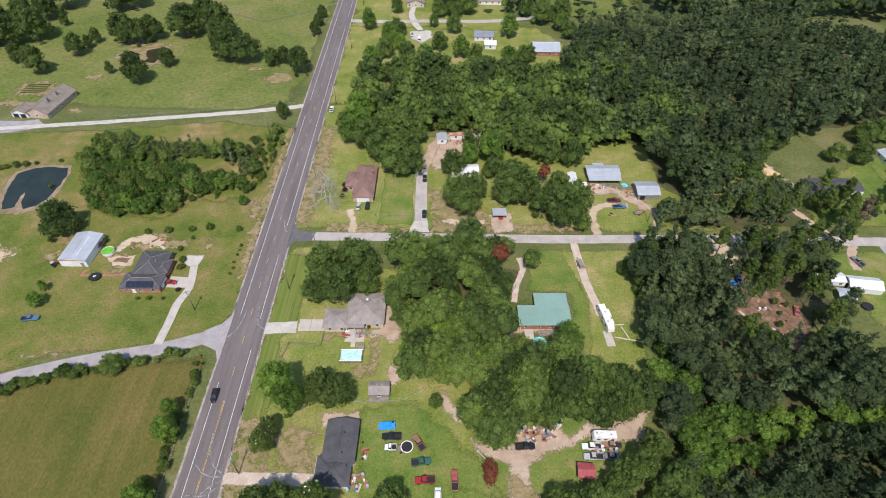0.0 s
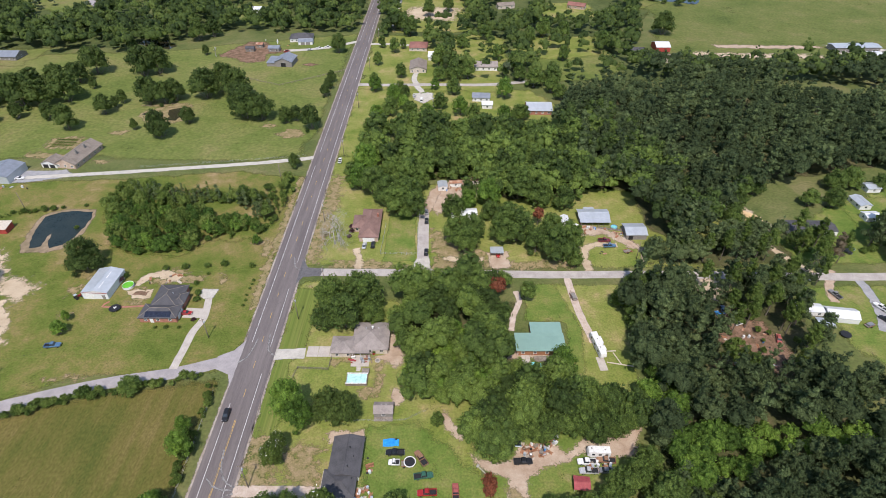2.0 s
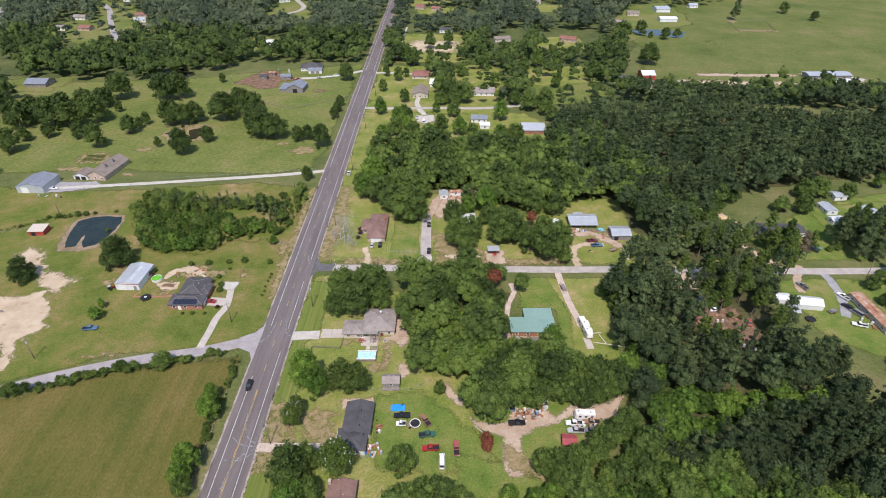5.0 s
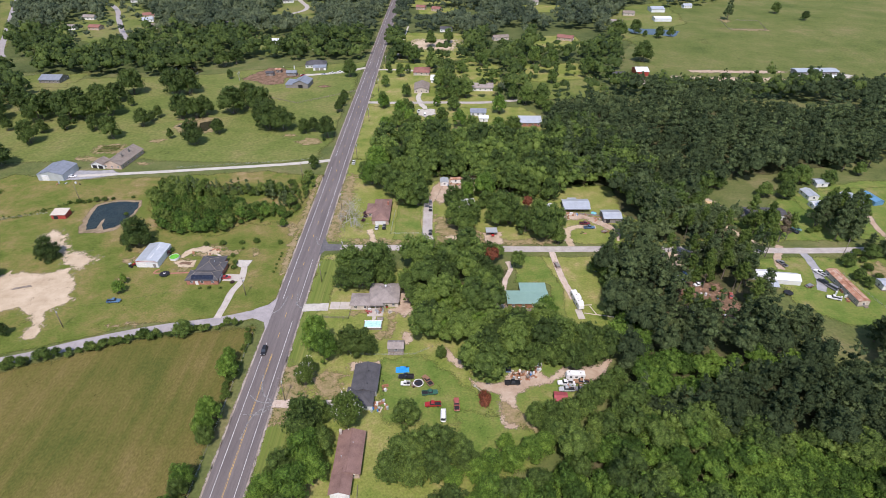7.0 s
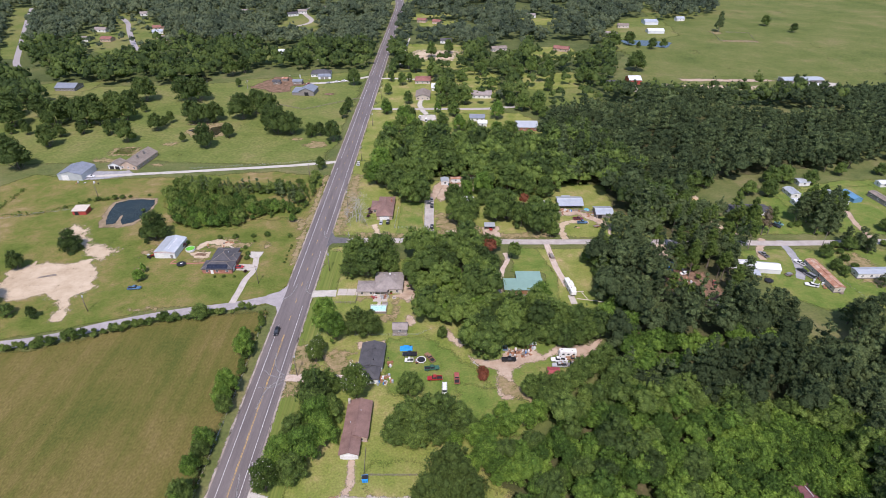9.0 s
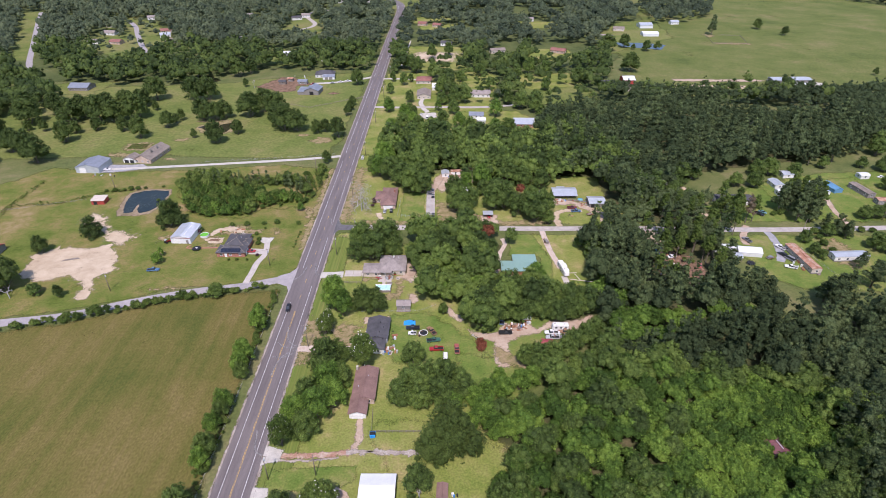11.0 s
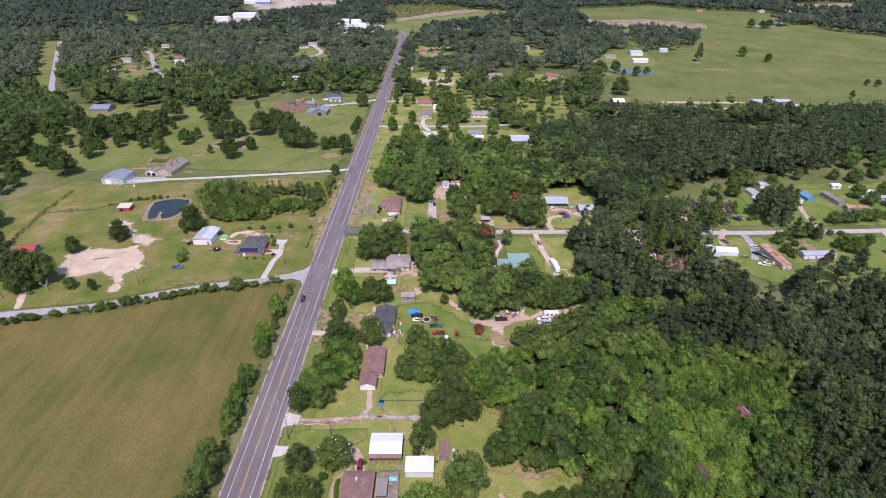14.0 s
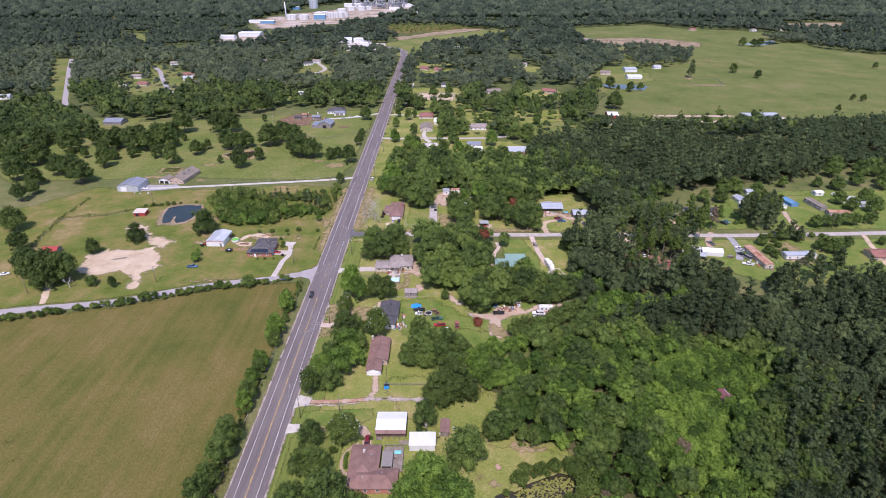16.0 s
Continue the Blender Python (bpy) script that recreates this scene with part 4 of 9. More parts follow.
# ---- trees ----
NO_QUADS = np.zeros((0, 4), int)
ICO_V = np.array([(0, 0, -1), (0.7236, -0.5257, -0.4472), (-0.2764, -0.8506, -0.4472), (-0.8944, 0, -0.4472), (-0.2764, 0.8506, -0.4472), (0.7236, 0.5257, -0.4472), (0.2764, -0.8506, 0.4472), (-0.7236, -0.5257, 0.4472), (-0.7236, 0.5257, 0.4472), (0.2764, 0.8506, 0.4472), (0.8944, 0, 0.4472), (0, 0, 1)])
ICO_F = np.array([(1, 5, 10), (2, 1, 6), (3, 2, 7), (4, 3, 8), (5, 4, 9), (1, 10, 6), (2, 6, 7), (3, 7, 8), (4, 8, 9), (5, 9, 10), (6, 10, 11), (7, 6, 11), (8, 7, 11), (9, 8, 11), (10, 9, 11)])
OCT_V = np.array([(1, 0, 0), (0, 1, 0), (-1, 0, 0), (0, -1, 0), (0, 0, 1), (0, 0, -1)]) * 1.12
OCT_F = np.array([(0, 1, 4), (1, 2, 4), (2, 3, 4), (3, 0, 4), (1, 0, 5), (2, 1, 5), (3, 2, 5), (0, 3, 5)])


def crown(rng, lumps, count, leaf, core=0.88, low=-0.35, hull_v=ICO_V, hull_f=ICO_F):
    """A crown of clumps: rows of x, y, z, radius. Leaf sprays lie on the clumps; a small hull fills each one."""
    lumps = np.asarray(lumps, float)
    w = lumps[:, 3] ** 2
    pick = rng.choice(len(lumps), count * 3, p=w / w.sum())
    d = rng.normal(size=(count * 3, 3))
    d /= np.linalg.norm(d, axis=1)[:, None]
    d[:, 2] = np.where(d[:, 2] < low, -d[:, 2], d[:, 2])
    r = lumps[pick, 3] * rng.uniform(0.84, 1.24, count * 3)
    p = lumps[pick, :3] + d * r[:, None] * (1, 1, 0.85)
    near = np.linalg.norm((p[:, None] - lumps[None, :, :3]) / (1, 1, 0.85), axis=2) / lumps[None, :, 3]
    p, d = p[near.min(1) > 0.84][:count], d[near.min(1) > 0.84][:count]
    n = len(p)
    nrm = d * 0.75 + rng.normal(size=(n, 3)) * 0.8 + (0, 0, 0.25)
    nrm /= np.linalg.norm(nrm, axis=1)[:, None]
    t1 = np.cross(nrm, rng.normal(size=(n, 3)))
    t1 /= np.linalg.norm(t1, axis=1)[:, None] + 1e-9
    t2 = np.cross(nrm, t1)
    s = leaf * rng.uniform(0.6, 1.3, (n, 1))
    k = rng.uniform(0.6, 1.2, (n, 3, 1))
    v = np.stack([p + t1 * s * k[:, 0], p + (0.87 * t2 - 0.5 * t1) * s * k[:, 1], p - (0.87 * t2 + 0.5 * t1) * s * k[:, 2]], 1).reshape(-1, 3)
    q = np.arange(3 * n).reshape(-1, 3)
    large = lumps[:, 3] > 0.4 * lumps[:, 3].max()
    for some, hv, hf in ((lumps[large], hull_v, hull_f), (lumps[~large], OCT_V, OCT_F)):
        if core and len(some):
            m = len(hv)
            hull = (hv[None] * (1, 1, 0.85) * (some[:, None, 3:] * core * rng.uniform(0.78, 1.12, (len(some), m, 1))) + some[:, None, :3]).reshape(-1, 3)
            t = (hf[None] + m * np.arange(len(some))[:, None, None]).reshape(-1, 3) + len(v)
            v, q = np.vstack([v, hull]), np.vstack([q, t])
    return v, q


def dome_lumps(rng, R, H, low, big, mid, small):
    """Clumps of a broad crown of radius R between low and H: a few wide limbs' masses, with clumps and tufts of uneven size on them."""
    out, zc, half = [], low + 0.42 * (H - low), 0.58 * (H - low)
    lean = rng.uniform(0.86, 1.0, 7)
    out.append((0, 0, zc + 0.22 * half, R * 0.6))
    for k in range(big):
        a = k * math.tau / big + rng.uniform(-0.45, 0.45)
        r = R * rng.uniform(0.38, 0.52)
        rad = (R - r) * rng.uniform(0.8, 1.0)
        out.append((rad * math.cos(a), rad * math.sin(a), zc + half * rng.uniform(-0.12, 0.3), r))
    for k in range(mid + small):
        lo, hi = (0.17, 0.31) if k < mid else (0.09, 0.16)
        r = R * rng.uniform(lo, hi)
        u, a = math.sqrt((k % mid + rng.random()) / mid if k < mid else rng.random()), k * 2.4 + rng.uniform(-0.6, 0.6)
        edge = lean[int(a * 7 / math.tau) % 7]
        rad = u * (R * edge - 0.6 * r)
        z = zc + half * math.sqrt(max(0.0, 1 - u * u)) * rng.uniform(0.8, 1.02) - 0.62 * r
        if u > 0.75:
            z -= 0.5 * half * rng.random()
        out.append((rad * math.cos(a), rad * math.sin(a), z, r))
    return out


def oak_lumps(rng, R, H, low, n):
    return dome_lumps(rng, R, H, low, 5, int(n * 0.55), int(n * 0.75))


def far_lumps(rng, R, H, low, n):
    return dome_lumps(rng, R, H, low, 3, max(1, int(n * 0.6)), int(n * 0.3))


def pine_lumps(rng, R, H, low, n):
    """Clumps of a pine: a slim core and tufts on whorled boughs, narrowing to a soft point."""
    out = [(0, 0, low + (H - low) * u, R * (0.62 - 0.4 * u)) for u in (0.2, 0.5, 0.8)]
    for k in range(n):
        u = (k + rng.uniform(0.2, 0.8)) / n
        r = R * rng.uniform(0.2, 0.36) * (1.08 - 0.45 * u)
        rad = (R - 0.6 * r) * (1 - 0.72 * u ** 1.4) * rng.uniform(0.45, 1.0)
        a = k * 2.4 + rng.uniform(-0.6, 0.6)
        out.append((rad * math.cos(a), rad * math.sin(a), low + (H - low) * u - 0.12 * rad, r))
    out.append((0, 0, H - R * 0.16, R * 0.18))
    return out


def trunk(rng, H, low, R, girth, limbs=6):
    b = Build()
    bend = rng.normal(0, 0.25, (4, 2))
    zs = np.linspace(-0.3, low + (H - low) * 0.55, 4)
    pts = [(bend[k][0] * k / 2, bend[k][1] * k / 2, zs[k]) for k in range(4)]
    for k in range(3):
        b.tube(pts[k], pts[k + 1], girth * (1 - 0.25 * k), girth * (0.75 - 0.25 * k), 7, False)
    for k in range(limbs):
        a = k * math.tau / limbs + rng.uniform(-0.3, 0.3)
        z0 = low * rng.uniform(0.6, 1.1)
        e = (math.cos(a) * R * 0.65, math.sin(a) * R * 0.65, z0 + (H - low) * rng.uniform(0.25, 0.55))
        b.tube((0, 0, z0), e, girth * 0.4, girth * 0.1, 5, False)
    return b


def tree(kind, label, seed, R, H, low, n, leaves, leaf, material, shape=oak_lumps, girth=0.35, category="tree"):
    """One tree: trunk with limbs, and crown."""
    rng = np.random.default_rng(seed)
    root = thing(kind, label, category, 0, 0, -500)
    part("trunk", trunk(rng, H, low, R, girth), "bark", root, smooth=True)
    v, q = crown(rng, shape(rng, R, H, low, n), leaves, leaf)
    part("crown", fast_mesh("crown", v, NO_QUADS, q), material, root)
    return root


OAKS = [tree("oak_tree", "broad dark green oak in full leaf", 10 + k, 6.0, 11.2, -0.6, 22, 1250, 0.37, "oak") for k in range(4)]
DARK_OAKS = [tree("oak_tree", "dense dark green oak in full leaf", 20 + k, 6.0, 11.0, -1.2, 22, 1000, 0.42, "live_oak") for k in range(4)]
FRESH = [tree("shade_tree", "light green broadleaf tree in full leaf", 30 + k, 6.0, 12.0, -0.3, 22, 1250, 0.38, "fresh") for k in range(3)]
PINES = [tree("pine_tree", "tall dark green pine with open crown", 50 + k, 5.0, 16.0, 3.5, 22, 1050, 0.37, "pine", pine_lumps, 0.32) for k in range(3)]
ROUND = [tree("round_tree", "dense rounded dark green tree", 60 + k, 6.0, 11.0, -3.0, 24, 1700, 0.36, "live_oak") for k in range(2)]
SHRUBS = [tree("shrub", "bushy green shrub in full leaf", 70 + k, 2.0, 2.6, 0.3, 8, 360, 0.22, "shrub", girth=0.08, category="shrub") for k in range(4)]
STILTS = [tree("tall_pine", "tall pine with a bare trunk above bare ground", 66 + k, 4.6, 19.0, 9.5, 18, 800, 0.37, "shrub", pine_lumps, 0.34) for k in range(3)]
masters = STILTS + OAKS + DARK_OAKS + FRESH + PINES + ROUND + SHRUBS
rng = np.random.default_rng(7)


def plant(kind, rows, label="", tall=1.0):
    """Sets copies of a tree kind: rows of x, y, crown radius."""
    for x, y, r in rows[::2] if "fence-row shrub" in label else rows:
        src = kind[rng.integers(len(kind))]
        if "fence-row shrub" in label:
            r *= rng.uniform(0.5, 1.05)
        base = 2.0 if kind is SHRUBS else (5.0 if kind is PINES else 6.0)
        s = r / base
        up = (s if kind is SHRUBS else 0.35 * min(1.15, max(0.75, s)) + 0.65 * s) * tall * (1.0 if kind is SHRUBS else 1.18) * rng.uniform(0.92, 1.08)
        ob = copy_thing(src, pose(x, y, 0, 0, 0, rng.uniform(0, 360)) @ Matrix.Diagonal((s, s, up, 1)))
        if label:
            tagged(ob, label)


# west of the highway
plant(ROUND, [(-151.5, 163.5, 7.8)], "dense round oak beside the metal shop", 0.92)
plant(ROUND, [(-189, 153, 6.0)], "round dark tree on bare sand", 0.92)
plant(FRESH, [(-84, 181, 2.2), (-144, 133, 1.7), (-143, 126, 3.0)], "small light green yard tree", 0.8)
plant(DARK_OAKS, [(-206, 136, 4.3), (-300, 214, 5.5), (-299, 226, 4.9), (-272, 167, 7.8), (-176, 99, 2.4), (-81, 249, 3.6), (-80.1, 344.6, 3.6), (-80.1, 357.6, 3.7), (-79.9, 371, 3.6), (-97.9, 304, 4.8), (-92, 307, 4.3), (-80.5, 295.5, 6.6), (-168, 284.6, 7.4), (-158, 303.5, 5.2), (-83.6, 431, 6.7), (-187.8, 424.9, 3.0), (-187.9, 294.4, 2.6), (-243, 357, 3.1), (-212, 333, 3.6), (-214, 326.4, 2.9), (-249, 434, 4.8), (-216, 316, 6.0), (-227.4, 293.5, 7.0), (-247, 309, 5.3)], "spreading oak in open pasture", 1.1)
plant(DARK_OAKS, [(-218.6, 382, 11), (-209, 386, 10), (-194, 333, 8.8), (-184, 332, 6.7), (-179, 337.6, 7.8), (-159.4, 341.5, 10.6), (-150, 354, 10.4), (-137, 339.5, 10.4), (-123.7, 311, 11), (-114, 309, 9.2), (-131, 324, 9), (-205, 460, 8.4), (-196, 470, 7.2)], "spreading oak in a pasture grove", 1.05)
plant(DARK_OAKS, [(-219, 105, 8.6), (-215, 111, 8.2), (-204.5, 105, 8.2), (-209, 97, 7.2), (-227, 111, 8), (-251, 139.5, 6)], "large spreading oak by the drive")
plant(DARK_OAKS, [(-366, 340, 9), (-346, 279, 11), (-336, 290, 9), (-392, 340, 12), (-305, 267, 8), (-309, 244, 7), (-329, 255, 9), (-341, 302, 8.4), (-343, 346, 10), (-253.6, 384, 10.4), (-257.7, 366.5, 8.2), (-250, 336, 11), (-274.5, 328, 11.5), (-294, 340, 8.9), (-263, 328, 9.2), (-297, 327, 10.8), (-317.5, 344, 9), (-328.6, 325, 11.6), (-278.7, 286, 7.5), (-280.6, 303.5, 4.8), (-268, 310, 4.8), (-276.8, 249, 10), (-292, 262, 9), (-307.7, 308, 3.8), (-318, 320, 3), (-320.6, 309, 3.4), (-281, 352, 9), (-268, 358, 9)], "dark oak in a pasture", 1.05)
plant(SHRUBS, [(-118, 163, 1.6), (-110, 164, 1.8), (-101, 165, 1.6), (-94, 166, 1.8), (-82, 165, 1.5), (-102, 154, 1.3), (-99, 160, 0.9), (-133, 158, 1.5), (-109, 129, 0.8), (-105, 129, 1.0), (-100, 129, 0.8), (-98.5, 144, 1.6), (-99, 148, 1.6)], "small rounded green yard shrub")
plant(SHRUBS, [(-79, 156, 0.8), (-79.2, 151, 0.7), (-79.4, 147, 0.7), (-79, 144, 0.7), (-79.3, 141, 0.7), (-79, 153.6, 0.6)], "low shrub in a roadside row")
plant(SHRUBS, [(-120, 97.5, 2.0), (-127, 96, 1.8), (-134, 95, 2.0), (-127, 98.5, 1.6), (-120, 98.6, 3.6), (-123, 98, 1.8), (-99, 102.6, 2.4), (-95, 103.8, 2.2), (-91, 104.4, 1.9), (-88, 105.6, 1.4), (-84, 106.6, 1.7), (-78.2, 105, 1.8), (-78, 99, 1.0), (-78, 95, 1.2), (-77.8, 91, 1.5), (-78, 87, 1.7), (-78, 83, 1.4), (-77.6, 79, 2.0), (-79, 71, 1.8), (-78, 64, 2.2), (-82, 63, 2.1), (-80, 60, 2.2), (-78.4, 67, 1.6)], "unkempt green fence-row shrub")
plant(SHRUBS, [(-189, 74.4, 2.5), (-174, 78.4, 3.2), (-180, 77, 1.8), (-158, 83.5, 2.6), (-153, 86, 4.4), (-148, 88.4, 3), (-138, 91.4, 4.0), (-142, 90, 2.4), (-130, 94, 2.4), (-124, 96.8, 3.8), (-114, 98.6, 1.6), (-110, 100, 2.0), (-102, 101.8, 2.4), (-145, 89, 2.6), (-163, 81.4, 2.8), (-168, 79.8, 2.2), (-196, 72, 3), (-203, 70.4, 3), (-209, 69, 3.6), (-216, 67, 3.4), (-224, 65, 3.2), (-186, 100, 2.2)], "unkempt green fence-row shrub")
plant(OAKS, [(-105, 99.6, 4.2), (-188, 101, 3.6)], "small dense fence-row tree", 0.72)
plant(FRESH, [(-79, 76.3, 4.0), (-81, 84, 2.8), (-79.5, 33.5, 3.8), (-79, 9.5, 3.4), (-79, 56.5, 4.4), (-79.3, 51.5, 3.6), (-80.2, 24, 3.2)], "light green leafy fence-row tree", 1.1)
plant(OAKS, [(-78, 48.5, 3.2), (-79.3, 30, 3.2), (-79, 14, 4.1), (-79.3, -6.5, 5.0), (-79, -15.5, 5.4), (-80.2, -25.5, 4.6), (-81, -32, 4.4), (-80, -48, 4.4), (-80, -64, 4.0)], "dark green fence-row tree", 1.1)
# east of the highway
plant(OAKS, [(-43, 139, 7.6), (-31, 141, 8.2), (-37, 130, 7.8), (-35, 147, 6.0), (-45, 130, 5.5), (-27, 133, 5.0)], "broad oak beside the beige house")
plant(FRESH, [(-49, 89.5, 6.0), (-45.5, 86, 5.0)], "tall light green shade tree on the lawn", 1.25)
plant(DARK_OAKS, [(-36.5, 90, 6.2), (-31.5, 89, 5.6)], "dark broad oak in the back yard")
plant(FRESH, [(-44.5, 42, 6.4), (-46, 30, 6.4), (-53, 28, 5.6), (-41, 35, 5.4)], "broad tree before the long house", 0.9)
plant(OAKS, [(-43, 57, 5.2), (-47, 53, 6.8), (-50, 36, 6), (-48.5, 22, 5.2), (-40, 46, 4.6)], "dense oak before the long house")
plant(OAKS, [(-17.5, 36.5, 5.6), (-13, 42, 6.2), (-7, 43.5, 6.4), (-10.5, 36, 6)], "old broad tree behind the long house", 0.9)
plant(OAKS, [(-2, 44.5, 6), (3.5, 43, 5.4), (6, 39.5, 4.6), (-3.5, 37, 6), (-13.6, 57, 5.4)], "old broad tree behind the long house", 0.9)
plant(ROUND, [(1, 19, 8.6), (-5, 13.5, 7), (6, 16, 6)], "massive dense dark oak")
plant(FRESH, [(-8.5, -27, 8.6), (-1, -33, 8), (-14, -34, 7)], "large light green shade tree behind the house", 0.8)
plant(OAKS, [(-9.8, 1.0, 5.0), (4.4, -16, 7.4), (15.5, -4.5, 5.2), (21, -2, 5.2), (25.6, -6.6, 3.2), (29.4, -8, 3.0), (-50, -8, 4.8), (-46, -21, 5.6), (-51, -20, 4.6), (-40, -34, 8), (-30, -37, 5), (-50, -36, 6), (-2, 87, 2.4), (44.5, -17, 3.4), (48, -21, 4.6)], "dark green leafy yard tree")
plant(OAKS, [(9, 176.5, 7), (5.5, 182, 6.5), (12, 184, 7), (27, 183, 7.6), (33.5, 184, 8), (30, 190, 8), (49, 170, 8.2), (54.5, 176, 7.2), (46, 177, 6.4), (4.4, 203, 6), (48, 186, 6), (40.5, 176, 5.4), (22, 201, 5), (56, 165.5, 3.6)], "broad oak along the side road")
plant(OAKS, [(58, 87, 5.4), (52.5, 84.5, 5.2), (47, 82.5, 5.4), (41, 84.5, 5.4), (36, 86, 5.2), (31, 82.5, 5.2), (25, 84.5, 5.4), (15.5, 77.5, 6.6), (20, 83, 5.6), (10, 83, 5.2), (44, 90, 6), (54, 92, 6), (35, 92, 6), (26, 92, 6)], "dense dark oak behind the scrap yard", 0.95)
plant(FRESH, [(18.5, 46, 3.2), (1.5, 34, 3.6), (10, 27, 4.2), (15, 25, 4.4), (20, 22, 4.6), (14, 39, 4.4), (20, 40, 4.6), (26, 43, 4.6), (31, 46, 4.2), (9, 36, 4.2)], "light green tree at the edge of the thicket", 0.85)
plant(FRESH, [(39.5, 105, 5.0)], "round light green tree beside the round pool", 0.9)
plant(FRESH, [(-43, 228, 6.7), (-41, 243, 7.5), (21.8, 212, 6.6), (12, 210, 4.6)], "light green tree beside the house")
plant(OAKS, [(-21, 205, 9), (-15, 203.5, 7.2), (-17.5, 211, 8.4), (-27, 212, 7.6), (-35, 222, 8), (-48, 237, 4.9), (-20, 228, 8), (-13, 226, 6), (-28, 232, 7), (-38, 254, 7), (37, 219, 8), (46.8, 212, 7), (58, 210, 6)], "broad dark oak near the brown house")
plant(OAKS, [(141, 189, 4.6), (136, 198, 5.4), (141, 211, 6), (149, 220, 6), (157, 223.6, 5.6), (135, 208, 6), (132, 190, 5)], "dark tree at the edge of the pine woods")
plant(FRESH, [(40.5, 108.5, 5.4)], "light green tree behind the green-roofed house")
plant(OAKS, [(69, 142, 4.1), (209, 230, 6.2), (157, 178, 5.8), (334, 266, 8.9), (234.7, 172, 4.6), (241, 172.5, 4.5), (247.5, 173.5, 4.8), (255, 175, 4.5), (261, 174.5, 4.6), (220.4, 140, 5.3), (224.5, 136.5, 5.8), (236.7, 144, 3.9), (260, 147, 2.8), (191, 211.7, 5.6), (166.6, 184, 4.6), (203, 153, 4.2), (212.9, 153, 3.2), (187.5, 146.6, 3.6), (186.5, 136, 3.2), (187.7, 130.8, 2.6)], "dark tree on a house lawn", 0.85)
plant(STILTS, [(194, 183, 4.6), (198, 188, 5), (200, 182, 4.4), (204, 186, 5), (207, 181, 4.6), (211, 186, 5), (214, 181, 4.6), (217, 187, 4.6), (203, 192, 5), (209, 192, 4.8)], "tall pine in a grove beside the road", 0.95)
plant(PINES, [(202, 168, 4.4), (204, 158, 3.8), (211, 150, 3.4), (208, 154, 4.4)], "scattered tall pine on a lawn", 0.8)
plant(DARK_OAKS, [(420, 693, 6.6), (437, 654, 5.5), (492, 515, 4.0), (484, 521, 3.4), (432, 466, 3.1), (189, 479, 10), (212, 586, 7.3), (188, 568, 11), (233, 568, 5.7), (248, 575, 5.0), (220, 575, 2.9), (653, 730, 4.3), (560, 960, 8), (575, 950, 7), (590, 955, 8)], "lone tree in the wide pasture")
plant(OAKS, [(30, 56.5, 4.6), (35, 55.5, 5), (40.5, 57.5, 4.8), (34, 51, 4.4), (40, 52, 4.6), (46, 60, 4.6), (50, 64.5, 4.8), (55, 67, 5), (60, 72, 4.6)], "dense dark oak below the dirt yard")
plant(PINES, [(190.5, 180, 5.4), (197, 181, 5.6), (204, 179, 5.4), (205, 171, 5), (195, 169, 5), (199, 174, 5.4), (210, 184, 5)], "dark pine in a dense grove beside the road", 1.0)
plant(PINES, [(120, 143, 5.0), (131, 151, 5.2), (133, 131, 5.0), (133, 118, 5.2), (122, 100, 5.0), (134, 96, 5.4), (166, 88, 5.4), (172, 90, 5.6)], "tall dark pine of an open wood", 1.0)
plant(PINES, [(196.4, 106.5, 6), (212.4, 114.8, 5.6), (168.4, 96, 5.4), (219.5, 96.6, 5.6), (207, 98, 4.9), (139.7, 100, 5.8), (143.5, 97, 4.9), (201, 122, 3.6)], "slender pine at the edge of a lawn", 0.7)
plant(OAKS, [(300, 262, 7), (310, 275, 7), (322, 262, 7), (330, 246, 7), (287.4, 235.5, 6), (290.7, 209.5, 6), (286.6, 194, 6.2), (307.5, 244.7, 5.7), (272.6, 177, 4.6), (274.4, 198, 5.4), (272, 208.5, 5.2), (276, 241, 3.9), (322, 237, 5.6), (318, 190, 6), (312, 178, 5), (330, 222, 7), (340, 206, 7), (250, 240, 4), (225, 229, 5), (200, 228, 6), (180, 213, 5)], "leafy tree among country houses", 0.9)
plant(PINES, [(270, 262, 5), (262, 250, 5.5), (252, 256, 5), (284, 276, 5.5), (276, 284, 5.5), (290, 292, 5.5), (244, 246, 5), (300, 300, 5.5), (312, 294, 5), (330, 286, 5.5), (344, 276, 5.5), (350, 258, 5)], "tall dark pine beyond the lawns", 0.9)
plant(OAKS, [(-50, 404, 4.0), (-31, 379, 4.6), (-47.5, 356, 4.4), (-39, 431, 4.6), (-44, 492, 7), (-36, 486, 6), (-29, 473, 6.4), (-4, 398, 6), (-2, 410, 6), (8, 390, 5.4), (-33, 440, 3), (-12, 456, 6.4), (-50.4, 443, 3.4), (52, 394, 6), (70, 452, 6), (100, 464, 6), (92, 414, 4.6), (128, 440, 6), (84, 470, 7), (-14, 530, 6), (4, 546, 6)], "rounded oak between country houses", 1.2)
plant(OAKS, [(72, 141, 4.4), (73, 134, 4.8), (73, 127, 4.6), (72, 120, 4.4), (72.5, 113, 4.6), (76, 148, 5.2), (84, 151, 5)], "dark tree along the edge of the woods")
plant(FRESH, [(72, 105.5, 3.6), (75, 101, 4.2), (70, 98, 3.4)], "bright green tree along the edge of the woods", 0.8)
YARD = [(94, 113), (100, 104), (112, 103), (126, 108), (134, 122), (142, 140), (112, 142), (103, 136), (102, 120)]
more = np.random.default_rng(23).uniform((96, 104), (140, 142), (90, 2))
